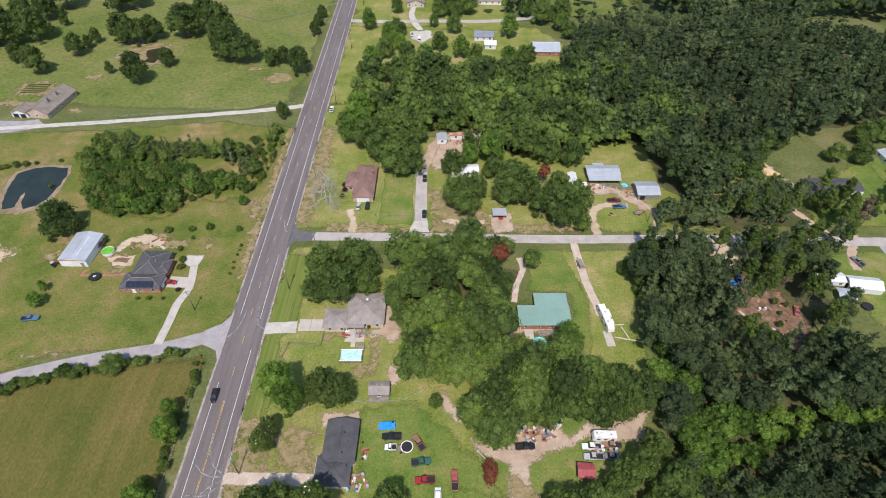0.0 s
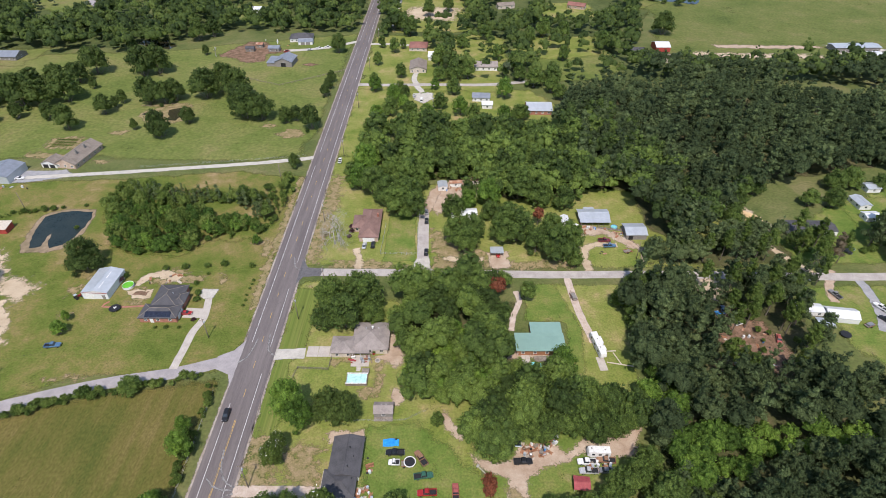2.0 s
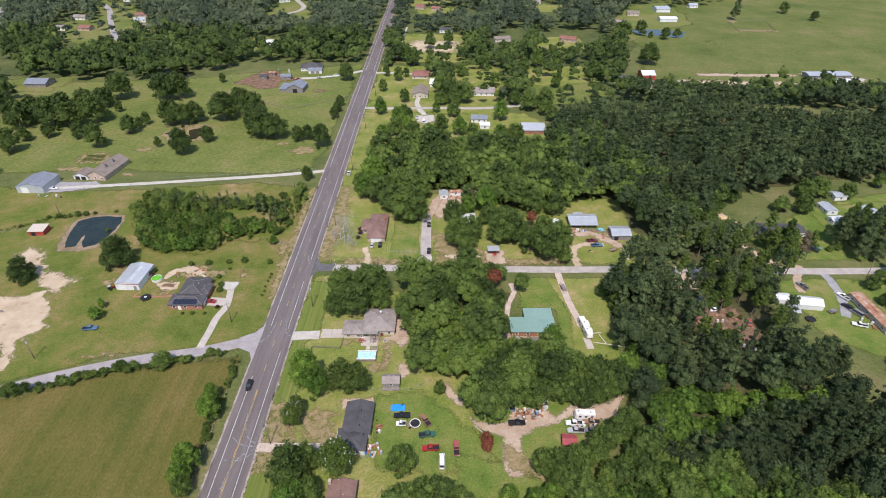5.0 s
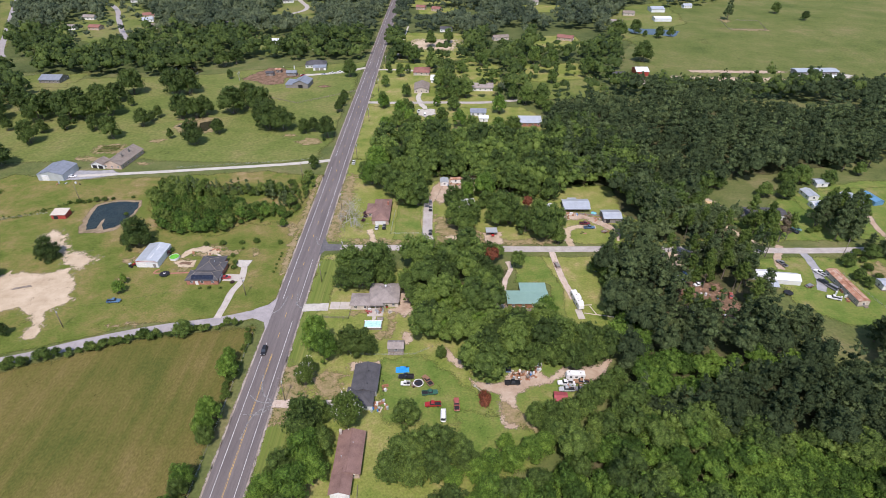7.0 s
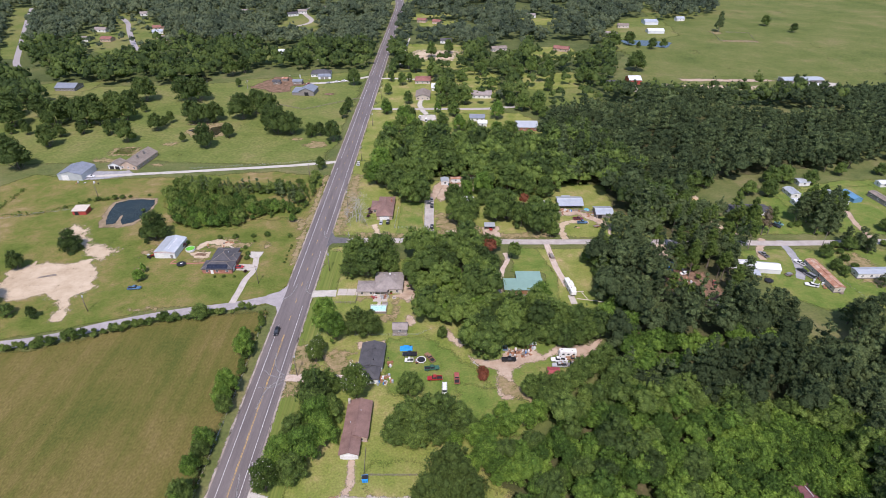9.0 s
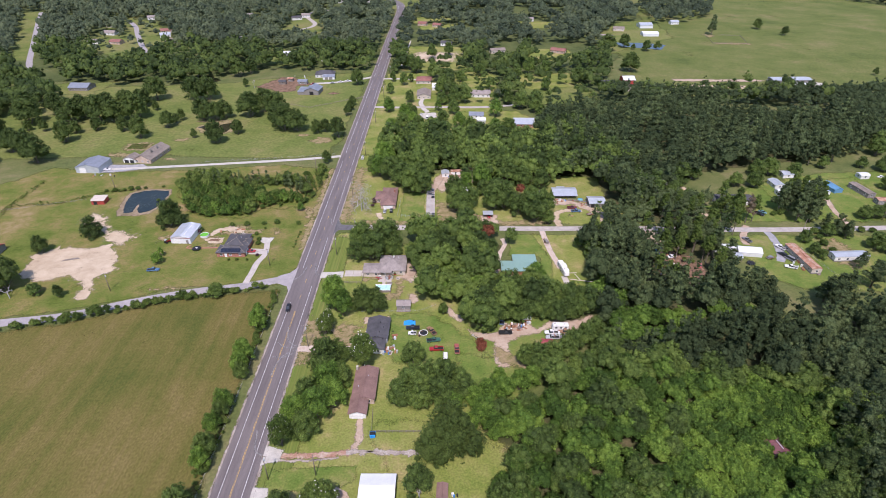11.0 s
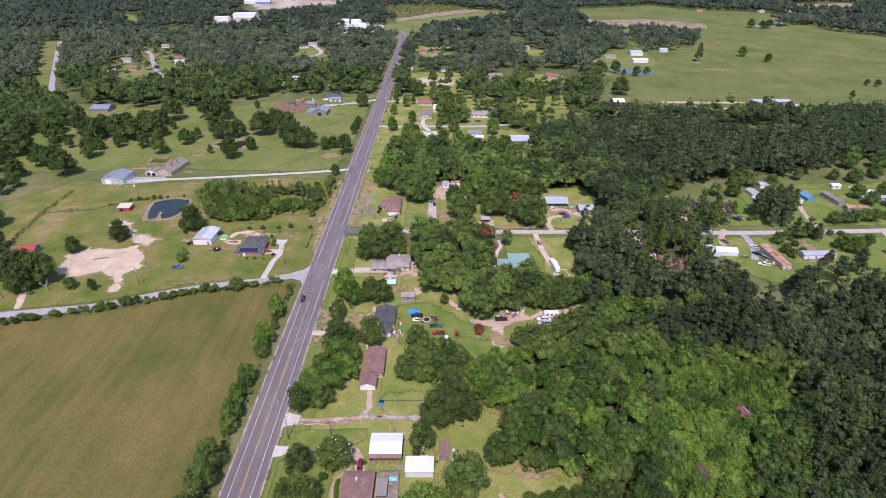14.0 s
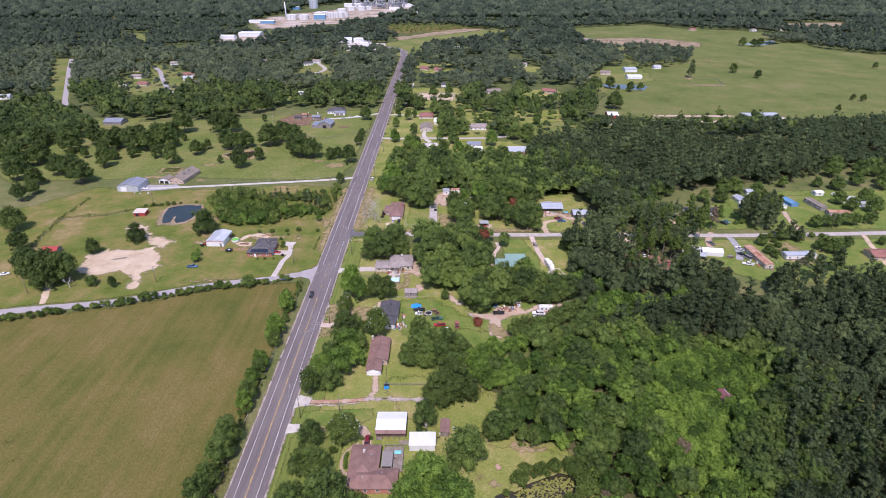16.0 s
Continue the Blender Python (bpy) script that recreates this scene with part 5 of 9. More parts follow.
plant(STILTS, [(x, y, 3.8 + k % 3 * 0.5) for k, (x, y) in enumerate(more[inside(np.array(YARD, float), more[:, 0], more[:, 1])][:3])], tall=0.9)
plant(STILTS, [(97, 109, 5), (103, 104, 4.6), (121, 107, 4.2), (128, 115, 4.8), (107, 126, 4.4), (114, 130, 5), (128, 127, 4.4), (134, 134, 5), (109, 136, 4.6), (118, 138, 5), (126, 138, 4.6), (136, 143, 4.6), (130, 148, 5), (114, 148, 5), (122, 152, 4.6), (138, 152, 4.8), (104, 150, 4.8)], tall=0.9)
plant(SHRUBS, [(22, -24.6, 3.4), (24.6, -20, 2.8), (29.6, -19.8, 2.8), (34.6, -18.6, 3.0), (39.8, -19, 3.4), (43, -22, 3.8), (43.5, -28, 4.4), (38, -33, 3.6), (31.8, -21.4, 1.2), (17.2, -28.6, 1.4), (27, -21.6, 1.5)], "rounded shrub beside the lily pond")
plant(FRESH, [(-47.2, 353.4, 5), (-6, 357, 3.4), (-33.2, 335.1, 5.5), (-41.6, 306.3, 5), (10.6, 315.8, 6), (-10.4, 306.5, 5.5), (41, 342, 6.2), (37.5, 306.8, 5), (-26, 325.1, 4.5)], "light green tree between highway houses")
plant(OAKS, [(6.8, 348.4, 5.5), (-29.8, 350.8, 4), (-34, 315.5, 5.5), (-2.2, 325.3, 5.5), (-21, 311, 5.5), (-44, 291, 5), (46, 308, 5), (18, 305, 5.5)], "dark green tree between highway houses")
plant(OAKS, [(63, 361, 6.8), (76, 364, 6.8), (54, 373, 5.4), (78, 340, 5.2), (74, 352, 5.6), (50, 310, 4.4), (-3, 373, 5.6), (7, 373, 6.4), (17, 377, 6.2), (42, 416, 5.6), (4, 433, 4.6), (15, 443, 5), (35, 463, 6), (-26, 345, 3.4)], "rounded oak beside a country house")
plant(SHRUBS, [(-6, 237.5, 2.6), (-1, 239, 3), (4.5, 238.6, 2.6), (10, 240, 3.2), (15, 239, 2.8), (20, 236, 2.6), (1.6, 242, 3.4)], "leafy shrub behind the sheds")
plant(SHRUBS, [(-208, 204.6, 1.4), (-203, 205.4, 1.7), (-198, 206, 1.5), (-194, 206.8, 2.0), (-190, 207.6, 1.8), (-186, 209, 1.2), (-175.8, 210.9, 1.1), (-171, 192.4, 1.3), (-200, 204.8, 1.0)], "scrubby green shrub on the pond bank")
plant(STILTS, [(153, 154, 4.4), (156, 174, 4.4), (161, 168, 4.4), (143, 157, 4.4), (158, 184, 4.8), (166, 180, 4.2)], "tall pine between the country houses", 0.9)
plant(SHRUBS, [(-41.7, -11, 1.7), (-38.6, -23.4, 1.5), (-41, -23.6, 1.7), (-29, -5.4, 0.9), (-32.2, -5.4, 0.9)], "clipped shrub beside the ranch house")
plant(SHRUBS, [(198, 156, 2.4), (197, 150, 2.2), (196, 144, 2.4), (196.6, 137, 2.0), (213, 158, 2.2), (218, 157.6, 2.4), (224, 157.4, 2.2), (230, 157, 2.0), (186, 176, 2.0), (190, 177, 2.2)], "leafy shrub in an overgrown hedge")
plant(STILTS, [(160, 166, 4.4), (156, 163.6, 4.2), (163, 171, 4.4), (170, 168.6, 4.2), (139, 170, 4.6), (134, 168.6, 4.4), (128, 172, 4.6), (120, 170, 4.6), (112, 169, 4.4)], "tall pine beside the side road", 0.95)
# magnolias in bloom
MAGNOLIAS = []
for k in range(2):
    m0 = tree("magnolia_tree", "glossy dark magnolia with white blossoms", 80 + k, 6.0, 12.5, 0.5, 22, 1600, 0.44, "shrub")
    v, q = crown(np.random.default_rng(180 + k), oak_lumps(np.random.default_rng(80 + k), 6.1, 12.7, 0.5, 22), 120, 0.2, 0)
    part("blossom", fast_mesh("blossom", v * 1.02, NO_QUADS, q), "blossom", m0, "scattered white blossoms")
    MAGNOLIAS.append(m0)
plant(MAGNOLIAS, [(-38.6, -6.2, 6.3)], tall=0.82)
plant(MAGNOLIAS, [(-50.8, 73, 3.6), (-55.5, 18, 4.4), (-33, 55, 5.6), (-50, 77.5, 2.8)], tall=1.2)
masters += MAGNOLIAS
plant(PINES, [(344, 656, 7.0)], "lone tall tree beside a cattle lot")
# shrubs of their own kind
purple = tree("ornamental_shrub", "purple-leaved ornamental garden shrub", 90, 2.0, 2.6, 0.3, 6, 190, 0.36, "purple", girth=0.08, category="shrub")
purple.matrix_world = pose(-134, 155, 0)
for x, y, s in ((-42.5, 190, 0.7), (-43, 193.5, 0.7), (-43.2, 186, 0.6), (-95.8, 133, 0.5)):
    copy_thing(purple, pose(x, y, 0) @ Matrix.Scale(s, 4))
rust = tree("fallen_tree_top", "russet dead leaves of a cut tree top", 91, 3.4, 2.2, 0.1, 8, 260, 0.4, "dead_leaf", girth=0.1, category="dead tree")
rust.matrix_world = pose(13.2, 66.5, -0.2) @ Matrix.Diagonal((0.75, 1.25, 0.8, 1))
deadred = tree("dead_tree", "standing dead tree with red-brown leaves", 92, 4.0, 10.0, 3.0, 9, 300, 0.5, "dead_leaf", category="dead tree")
deadred.matrix_world = pose(21, 146, 0) @ Matrix.Diagonal((1.05, 1.05, 1.1, 1))
deadpine = tree("dead_pine", "half-dead pine with brown needles", 94, 4.4, 17.0, 6.0, 12, 420, 0.36, "withered", pine_lumps, category="dead tree")
deadpine.matrix_world = pose(166, 167.5, 0)
copy_thing(deadred, pose(44, 196, 0) @ Matrix.Diagonal((0.7, 0.7, 0.9, 1)))


def bare_tree(x, y, H, R, seed):
    """A leafless grey tree with forking limbs."""
    rr, b = np.random.default_rng(seed), Build()
    todo = [(Vector((0, 0, -0.3)), Vector((0, 0, 1)), H * 0.4, 0.32, 0)]
    while todo:
        p, d, ln, g, lev = todo.pop()
        e = p + d * ln
        b.tube(p, e, g, g * 0.6, 5, False)
        if lev < 6:
            for _ in range(3):
                k = (d + Vector(rr.normal(0, 0.62, 3)) + Vector((0, 0, 0.12))).normalized()
                todo.append((e, k, ln * rr.uniform(0.55, 0.8) * (R / H * 1.6), g * 0.55, lev + 1))
    root = thing("bare_tree", "leafless bleached grey dead tree", "dead tree", x, y)
    part("trunk", b, "grey_wood", root, "bleached grey trunk and branches")
    return root


withered = tree("withered_bush", "withered grey-brown bush among vines", 93, 3.6, 5.0, 0.2, 9, 500, 0.3, "withered", category="bush")
withered.matrix_world = pose(80.6, -11, 0)
copy_thing(withered, pose(50.5, -29, 0) @ Matrix.Diagonal((1.2, 1.2, 1.1, 1)))
bare_tree(-49, 181, 12, 8, 3)
bare_tree(-47.6, 183, 9, 7, 13)
bare_tree(-52, 186, 8, 5, 8)
bare_tree(122, 203, 14, 8, 4)
bare_tree(127, 199, 10, 6, 9)
bare_tree(-198, 98, 8, 4, 5)
bare_tree(-7, 326.5, 11, 4, 21)
bare_tree(10.8, 316, 12, 4, 22)
bare_tree(-178.8, 420.7, 11, 5, 23)
bare_tree(-9.4, -1.6, 8, 2.4, 6)

# ---- woods ----
def clear(x, y):
    ok = ~((x > -75.5) & (x < -58) & (y < 830)) & ~((x > -60) & (x < 420) & (np.abs(y - 161) < 5.2))
    for cx, cy in SUBURB + EASTERN:
        ok &= ~((np.abs(x - cx) < 9) & (y > cy - 20) & (y < cy + 8))
    for cx, cy, cw, cd in CLEARINGS:
        ok &= ~((np.abs(x - cx) < cw) & (np.abs(y - cy) < cd))
    return ok


CLEARINGS = [
    (35, 121, 12, 12), (56, 120, 4, 16), (152, 136, 10, 8), (144, 132, 10, 9), (170, 192, 15, 9), (71, 200, 10, 8), (88, 189, 7, 7), (57, 197, 4, 5), (24, 343, 9, 10), (28, 328, 6, 6),
    (61, 323, 12, 11), (147, 200, 9, 12), (106, 152, 7, 9), (148, 172, 5, 8), (10, 203, 8, 5), (4, 227, 12, 7), (107, 15, 3.2, 4.2), (23, 172, 5, 6), (8, 303, 4.5, 5), (8, 292, 4, 8), (-36, 273, 6, 6), (-5, 256, 2, 3), (31, 108.5, 4.6, 4), (24.5, 117, 3, 9), (40.5, 106, 3, 4), (22.5, 143, 3.5, 6), (-47, 258, 4, 7), (-26, 260, 6, 5),
]
SUBURB = [(-441, 564), (-397, 604), (-430, 655), (-425, 604), (-363, 668), (-354, 642), (-334, 610), (-453, 704), (-483, 635), (-288, 776), (-528, 528), (-248, 592), (-785, 1010), (-596, 1094), (-298, 895), (-213, 757), (-204, 777), (-172, 804), (-700, 1011), (-420, 760)]
EASTERN = [(24, 915), (176, 925), (180, 759), (119, 748), (152, 430), (34, 652), (2, 596), (254, 915), (171, 415), (285, 1028), (231, 682), (202, 633), (465, 1401), (-10, 705), (-30, 715), (130, 560), (60, 560), (560, 1200), (690, 1185), (760, 1190), (320, 727), (20, 785)]
SPECIES = {}


def species(name, shapes, seed):
    SPECIES[name] = [crown(np.random.default_rng(seed + k), fn(np.random.default_rng(seed + k), R, H, low, n), leaves, leaf, core, -0.1, *((ICO_V, ICO_F) if core > 0.8 else (OCT_V * 1.25, OCT_F))) for k, (fn, R, H, low, n, leaves, leaf, core) in enumerate(shapes)]


species("broad", [(oak_lumps, 4.8, 11.0, 2.0, 13, 520, 0.31, 0.9)] * 5, 100)
species("pine", [(pine_lumps, 2.9, 14.0, 4.0, 11, 250, 0.30, 0.86)] * 5, 120)
species("backpine", [(pine_lumps, 3.4, 15.0, 5.0, 8, 130, 0.48, 0.85)] * 4, 130)
species("backbroad", [(far_lumps, 5.6, 12.0, 1.5, 12, 210, 0.5, 0.88)] * 5, 135)
species("vine", [(oak_lumps, 4.2, 8.0, 0.6, 13, 400, 0.29, 0.9)] * 5, 140)
species("brush", [(oak_lumps, 2.2, 4.6, 0.4, 7, 210, 0.32, 0.86)] * 4, 160)
species("cedar", [(pine_lumps, 1.7, 7.0, 0.6, 8, 220, 0.33, 0.74)] * 3, 170)
species("mid", [(far_lumps, 6.2, 12.5, 1.0, 6, 42, 0.62, 0.96)] * 6, 180)
species("midpine", [(far_lumps, 4.0, 14.5, 5.0, 4, 40, 0.6, 0.96)] * 5, 190)
species("mat", [(far_lumps, 2.4, 3.6, 0.2, 7, 190, 0.33, 0.8)] * 5, 195)
species("far", [(far_lumps, 7.6, 12.0, 1.0, 3, 16, 0.9, 0.8)] * 6, 200)
species("horizon", [(far_lumps, 9.0, 11.0, 1.0, 1, 0, 1.4, 0.8)] * 5, 210)


def grow(name, label, mix, poly, spacing, material, seed, avoid=(), size=(0.8, 1.2), tint=(0.0, 0.5), thin=1.0, patchy=0.0, gaps=1.0):
    """One object of many trees, scattered over the polygon."""
    rr = np.random.default_rng(seed)
    poly = np.asarray(poly, float)
    x, y = np.meshgrid(np.arange(poly[:, 0].min(), poly[:, 0].max(), spacing), np.arange(poly[:, 1].min(), poly[:, 1].max(), spacing * 0.92))
    x = x + (np.arange(x.shape[0])[:, None] % 2) * spacing / 2 + rr.uniform(-0.36, 0.36, x.shape) * spacing
    y = y + rr.uniform(-0.36, 0.36, y.shape) * spacing
    x, y = x.ravel(), y.ravel()
    ok = inside(poly, x, y) & clear(x, y) & (rr.random(len(x)) < thin)
    for other in avoid:
        ok &= ~inside(other, x, y)
    x, y = x[ok], y[ok]
    V, T, A, base = [], [], [], 0
    for px, py in zip(x, y):
        if gaps < 1 and noise.noise(Vector((px * 0.021, py * 0.014, seed + 50))) > gaps:
            continue
        opts = SPECIES[mix[rr.integers(len(mix))]]
        v, q = opts[rr.integers(len(opts))]
        a, s = rr.uniform(0, math.tau), rr.uniform(*size)
        c, sn = math.cos(a) * s, math.sin(a) * s
        V.append(np.stack([px + v[:, 0] * c - v[:, 1] * sn, py + v[:, 0] * sn + v[:, 1] * c, v[:, 2] * s * rr.uniform(0.98, 1.26)], 1))
        T.append(q + base)
        drift = noise.noise(Vector((px * 0.03, py * 0.03, seed))) * patchy
        A.append(np.full(len(v), rr.uniform(*tint) + drift))
        base += len(v)
    if not V:
        return None
    me = fast_mesh(name, np.vstack(V), NO_QUADS, np.vstack(T), [("tint", np.concatenate(A))])
    me.materials.append(M[material])
    me.shade_smooth()
    return tagged(new(name, me), label, "woods", kind="stuff")


E1 = [(-24.5, 146), (-13.8, 152), (-3.1, 154), (10, 153), (25, 152), (34, 148), (33, 142), (28.4, 140), (24.3, 117), (22.5, 111), (28.6, 106), (39.6, 104), (45.2, 101), (57.7, 97), (64, 93), (65, 90), (60, 86), (54, 85), (44, 83), (38, 80), (33, 80), (28, 83), (24, 82), (19, 78), (13.6, 74), (10.7, 77), (8.5, 79), (9, 85), (4, 92), (-1, 95), (-7, 94), (-13.5, 92), (-14.5, 99), (-11.5, 105), (-14, 117), (-20, 126)]
THICKET = [(-164, 204), (-161, 198), (-149, 180), (-136, 173), (-114, 172), (-107.8, 182), (-84, 186), (-79.5, 200), (-76.5, 226), (-80, 236), (-91, 224), (-115, 223), (-142, 226), (-167, 231)]
E3 = [(-44, 246), (-42, 256), (-38, 262), (-38, 278), (-37, 290), (-27, 295), (-8, 298), (12, 298), (26, 285), (45, 291), (66, 282), (74, 315), (82, 334), (114, 352), (142, 345), (170, 372), (186, 372), (230, 366), (236, 330), (262, 322), (300, 330), (330, 300), (290, 262), (242, 247), (219, 241), (193, 237), (180, 232), (165, 227), (148, 216), (128, 200), (106, 174), (97, 184), (96, 205), (95, 222), (68, 226), (58, 211), (41, 216), (24, 211), (18, 226), (1, 238), (-17, 232), (-34, 246)]
E4 = [(80, 154), (120, 155), (148, 150), (140, 142), (134, 124), (122, 117), (130, 98), (139, 80), (150, 78), (190, 87), (236, 100), (255, 98), (250, 50), (200, 6), (150, 10), (134, 44), (113, 48), (90, 48), (70, 56), (60, 68), (64, 84), (67, 90), (67, 100), (69, 117), (72, 132), (64, 140)]
E4N = [(84, 167), (100, 167), (150, 167), (160, 176), (150, 186), (132, 186), (110, 180), (98, 178)]
E5V = [(18, 31), (27, 35), (36, 40), (43, 43), (51, 52), (58, 60), (68, 53), (90, 45), (113, 45), (132, 40), (132, 16), (118, -30), (100, -46), (60, -50), (50, -36), (45, -24), (46, -14), (34, -8), (26, -8.5), (22, -5.5), (14, -6), (12.5, -2), (15.5, 6), (20, 9), (21.5, 15), (14, 21), (4, 26), (9, 30)]
VINE_MAT = [(78, 30), (100, 44), (117, 47), (128, 40), (130, 24), (128, 14), (110, 8), (103, -2), (96, -12), (90, -22), (79, -27), (71, -20), (72, -9), (78, 0), (74, 12)]
E5P = [(134, 40), (150, 6), (200, 6), (180, -40), (150, -70), (110, -70), (100, -40), (128, 16)]
E5S = [(40, -34), (50, -36), (60, -50), (110, -40), (110, -70), (60, -110), (20, -90), (22, -44)]
E1F = [(-20, 142), (10, 150), (28, 146), (22, 112), (40, 102), (58, 95), (40, 92), (16, 90), (8, 98), (-2, 104), (-9, 114)]
GLADE = [(66, 101), (74, 95), (79, 85), (90, 84), (128, 84), (132, 76), (96, 74), (84, 66), (70, 64), (64, 70), (68, 84), (64, 92)]
for k, p in enumerate((E1F, E3, E4, E4N, E5V, E5P, E5S)):
    mid = np.mean(p, 0)
    p = [tuple(mid + (np.array(q) - mid) * 0.9) for q in p]
    patch("woodland_floor", "shaded leaf litter under the woods", "ground", p, "litter", 0.033 + 0.0011 * k, 5, 6, 1.0, 200 + k)
grow("broadleaf_woods", "dense mixed oak woods behind the houses", ["broad"], E1, 6.4, "oak", 1, size=(0.62, 1.45), tint=(-0.6, 0.4), patchy=0.4)
grow("young_woods", "bright young trees among the oaks", ["broad", "vine"], [(-17, 118), (-4, 128), (10, 122), (20, 112), (16, 100), (-4, 96), (-12, 98), (-11, 108)], 5.6, "fresh", 2, size=(0.6, 1.05), tint=(-0.15, 0.55), patchy=0.3)
grow("pine_woods", "dark dense pine woods", ["backpine", "backpine", "backbroad"], E3, 6.4, "pine", 3, [[(-70, 225), (62, 205), (74, 228), (66, 296), (34, 290), (0, 300), (-70, 300)]], size=(0.7, 1.4), tint=(-0.6, 0.35), patchy=0.35)
grow("broadleaf_woods", "rounded oaks among the pines", ["backbroad"], [(-44, 246), (-40, 288), (-27, 295), (0, 298), (26, 285), (66, 282), (90, 330), (114, 280), (128, 200), (106, 174), (96, 205), (95, 222), (68, 226), (24, 211), (1, 238), (-17, 232), (-34, 246)], 7.8, "oak", 31, size=(0.6, 1.4), tint=(-0.5, 0.5), patchy=0.4)
grow("young_woods", "lighter broadleaf trees at the edge of the pines", ["backbroad"], [(-44, 246), (-40, 288), (0, 298), (26, 285), (76, 286), (104, 200), (96, 222), (24, 214), (-17, 234)], 7.6, "oak", 4, size=(0.6, 1.25), tint=(-0.2, 0.5), patchy=0.4)
grow("pine_woods", "dark pine woods with gaps", ["pine", "pine", "broad"], E4, 5.0, "pine", 5, [GLADE, YARD], size=(0.7, 1.4), tint=(-0.45, 0.5), patchy=0.35)
grow("young_woods", "bright green young trees in a gap of the pines", ["vine", "broad"], GLADE, 4.8, "fresh", 15, size=(0.6, 1.0), tint=(-0.1, 0.4), patchy=0.4)
grow("pine_woods", "dark pines beside the side road", ["pine", "pine", "broad"], E4N, 5.4, "pine", 6, size=(0.8, 1.2), tint=(0.0, 0.6))
GAP = [(34, 50), (44, 47), (54, 62), (62, 66), (90, 54), (112, 54), (136, 46), (144, 26), (150, 8), (134, 8), (127, 12), (130, 38), (112, 43), (90, 41), (68, 49), (60, 55), (51, 49), (43, 41), (37, 40)]
grow("broadleaf_woods", "mixed leafy trees between the pines and the thicket", ["broad", "vine"], GAP, 4.8, "oak", 43, (), (0.65, 1.15), (-0.3, 0.4), 0.95, 0.4)
grow("vine_mat", "low mat of bright green vines over brush", ["mat"], VINE_MAT, 2.7, "fresh", 7, size=(0.6, 1.4), tint=(-0.5, 0.35), patchy=0.6)
grow("vine_thicket", "bright green vine-covered thicket", ["vine", "vine", "broad"], E5V, 4.7, "fresh", 16, [VINE_MAT], size=(0.45, 1.05), tint=(-0.35, 0.55), thin=0.97, patchy=0.5)
grow("broadleaf_woods", "dark oaks rising from the vine thicket", ["broad"], E5V, 7.6, "oak", 17, [VINE_MAT], size=(0.6, 1.2), tint=(-0.35, 0.3), thin=0.45, patchy=0.3)
grow("broadleaf_woods", "dark oak grove below the vine mat", ["broad", "broad", "pine"], [(99, -8), (106, 0), (127, 8), (145, 2), (151, -8), (138, -27), (119, -32), (103, -36), (94, -32), (96, -18)], 6.2, "oak", 19, size=(0.7, 1.2), tint=(-0.6, 0.05), patchy=0.3)
grow("vine_thicket", "scattered vine-covered trees in the thicket", ["vine"], VINE_MAT, 9, "fresh", 18, size=(0.35, 0.8), tint=(-0.5, 0.5), thin=0.6, patchy=0.5)
grow("pine_woods", "dark dense pine woods", ["pine", "pine", "broad"], E5P, 5.0, "pine", 8, size=(0.75, 1.35), tint=(-0.5, 0.35), patchy=0.3)
grow("broadleaf_woods", "mixed woods below the thicket", ["broad", "vine"], E5S, 6.6, "oak", 9, size=(0.8, 1.2), tint=(0.0, 0.5), patchy=0.3)
patch("thicket_grass", "long green grass under the brush", "ground", THICKET, "field_lawn", 0.035, 4, 6, 0.8, 221)
grow("brush_thicket", "dense overgrown brush with small trees", ["brush", "brush", "brush", "cedar", "cedar", "brush", "vine"], THICKET, 3.3, "shrub", 10, [[(-124, 213), (-98, 213), (-86, 204), (-92, 195), (-112, 199)]], (0.45, 0.95), (0.0, 0.6), 0.92, 0.4)
grow("brush_thicket", "dense leafy brush at the front of the thicket", ["brush", "brush", "cedar", "vine"], [(-160, 206), (-157, 196), (-147, 177), (-136, 171), (-122, 172), (-110, 181), (-100, 188), (-84, 191), (-86, 200), (-104, 200), (-122, 206), (-142, 212), (-158, 218)], 3.6, "fresh", 36, (), (0.45, 0.95), (-0.4, 0.25), 0.9, 0.4)
grow("cedar_row", "row of young pointed cedars", ["cedar"], [(-160, 226), (-140, 221), (-92, 219), (-80, 206), (-88, 200), (-110, 214), (-150, 212)], 3.8, "pine", 11, (), (0.7, 1.3), (0.0, 0.6), 0.8)

grow("fence_row_brush", "low overgrown brush along the fence row", ["brush"], [(-84, 106.4), (-120, 98.4), (-153, 86.6), (-195, 74.2), (-226, 67), (-226, 64.5), (-195, 71.4), (-153, 83.4), (-120, 95.2), (-84, 103.6)], 1.9, "shrub", 12, (), (0.2, 0.95), (-0.4, 0.5), 0.7, 0.4)
grow("fence_row_brush", "low overgrown brush beside the highway", ["brush"], [(-80, 106), (-76.8, 106), (-76.2, -120), (-81, -120)], 2.1, "shrub", 13, (), (0.18, 0.75), (-0.4, 0.5), 0.6, 0.4)
grow("fence_row_brush", "weedy brush along an old fence", ["brush"], [(-244, 136), (-249, 157), (-253.4, 186), (-253, 219), (-256, 219), (-256.4, 186), (-252, 157), (-247, 136)], 1.3, "shrub", 33, (), (0.1, 0.3), (0.0, 0.6), 0.8)
grow("fence_row_brush", "weedy brush along an old fence", ["brush"], [(-254, 184), (-228, 187), (-210, 200), (-200, 206), (-201, 208), (-212, 203), (-229, 190), (-254, 187)], 1.3, "shrub", 34, (), (0.1, 0.28), (0.0, 0.6), 0.75)
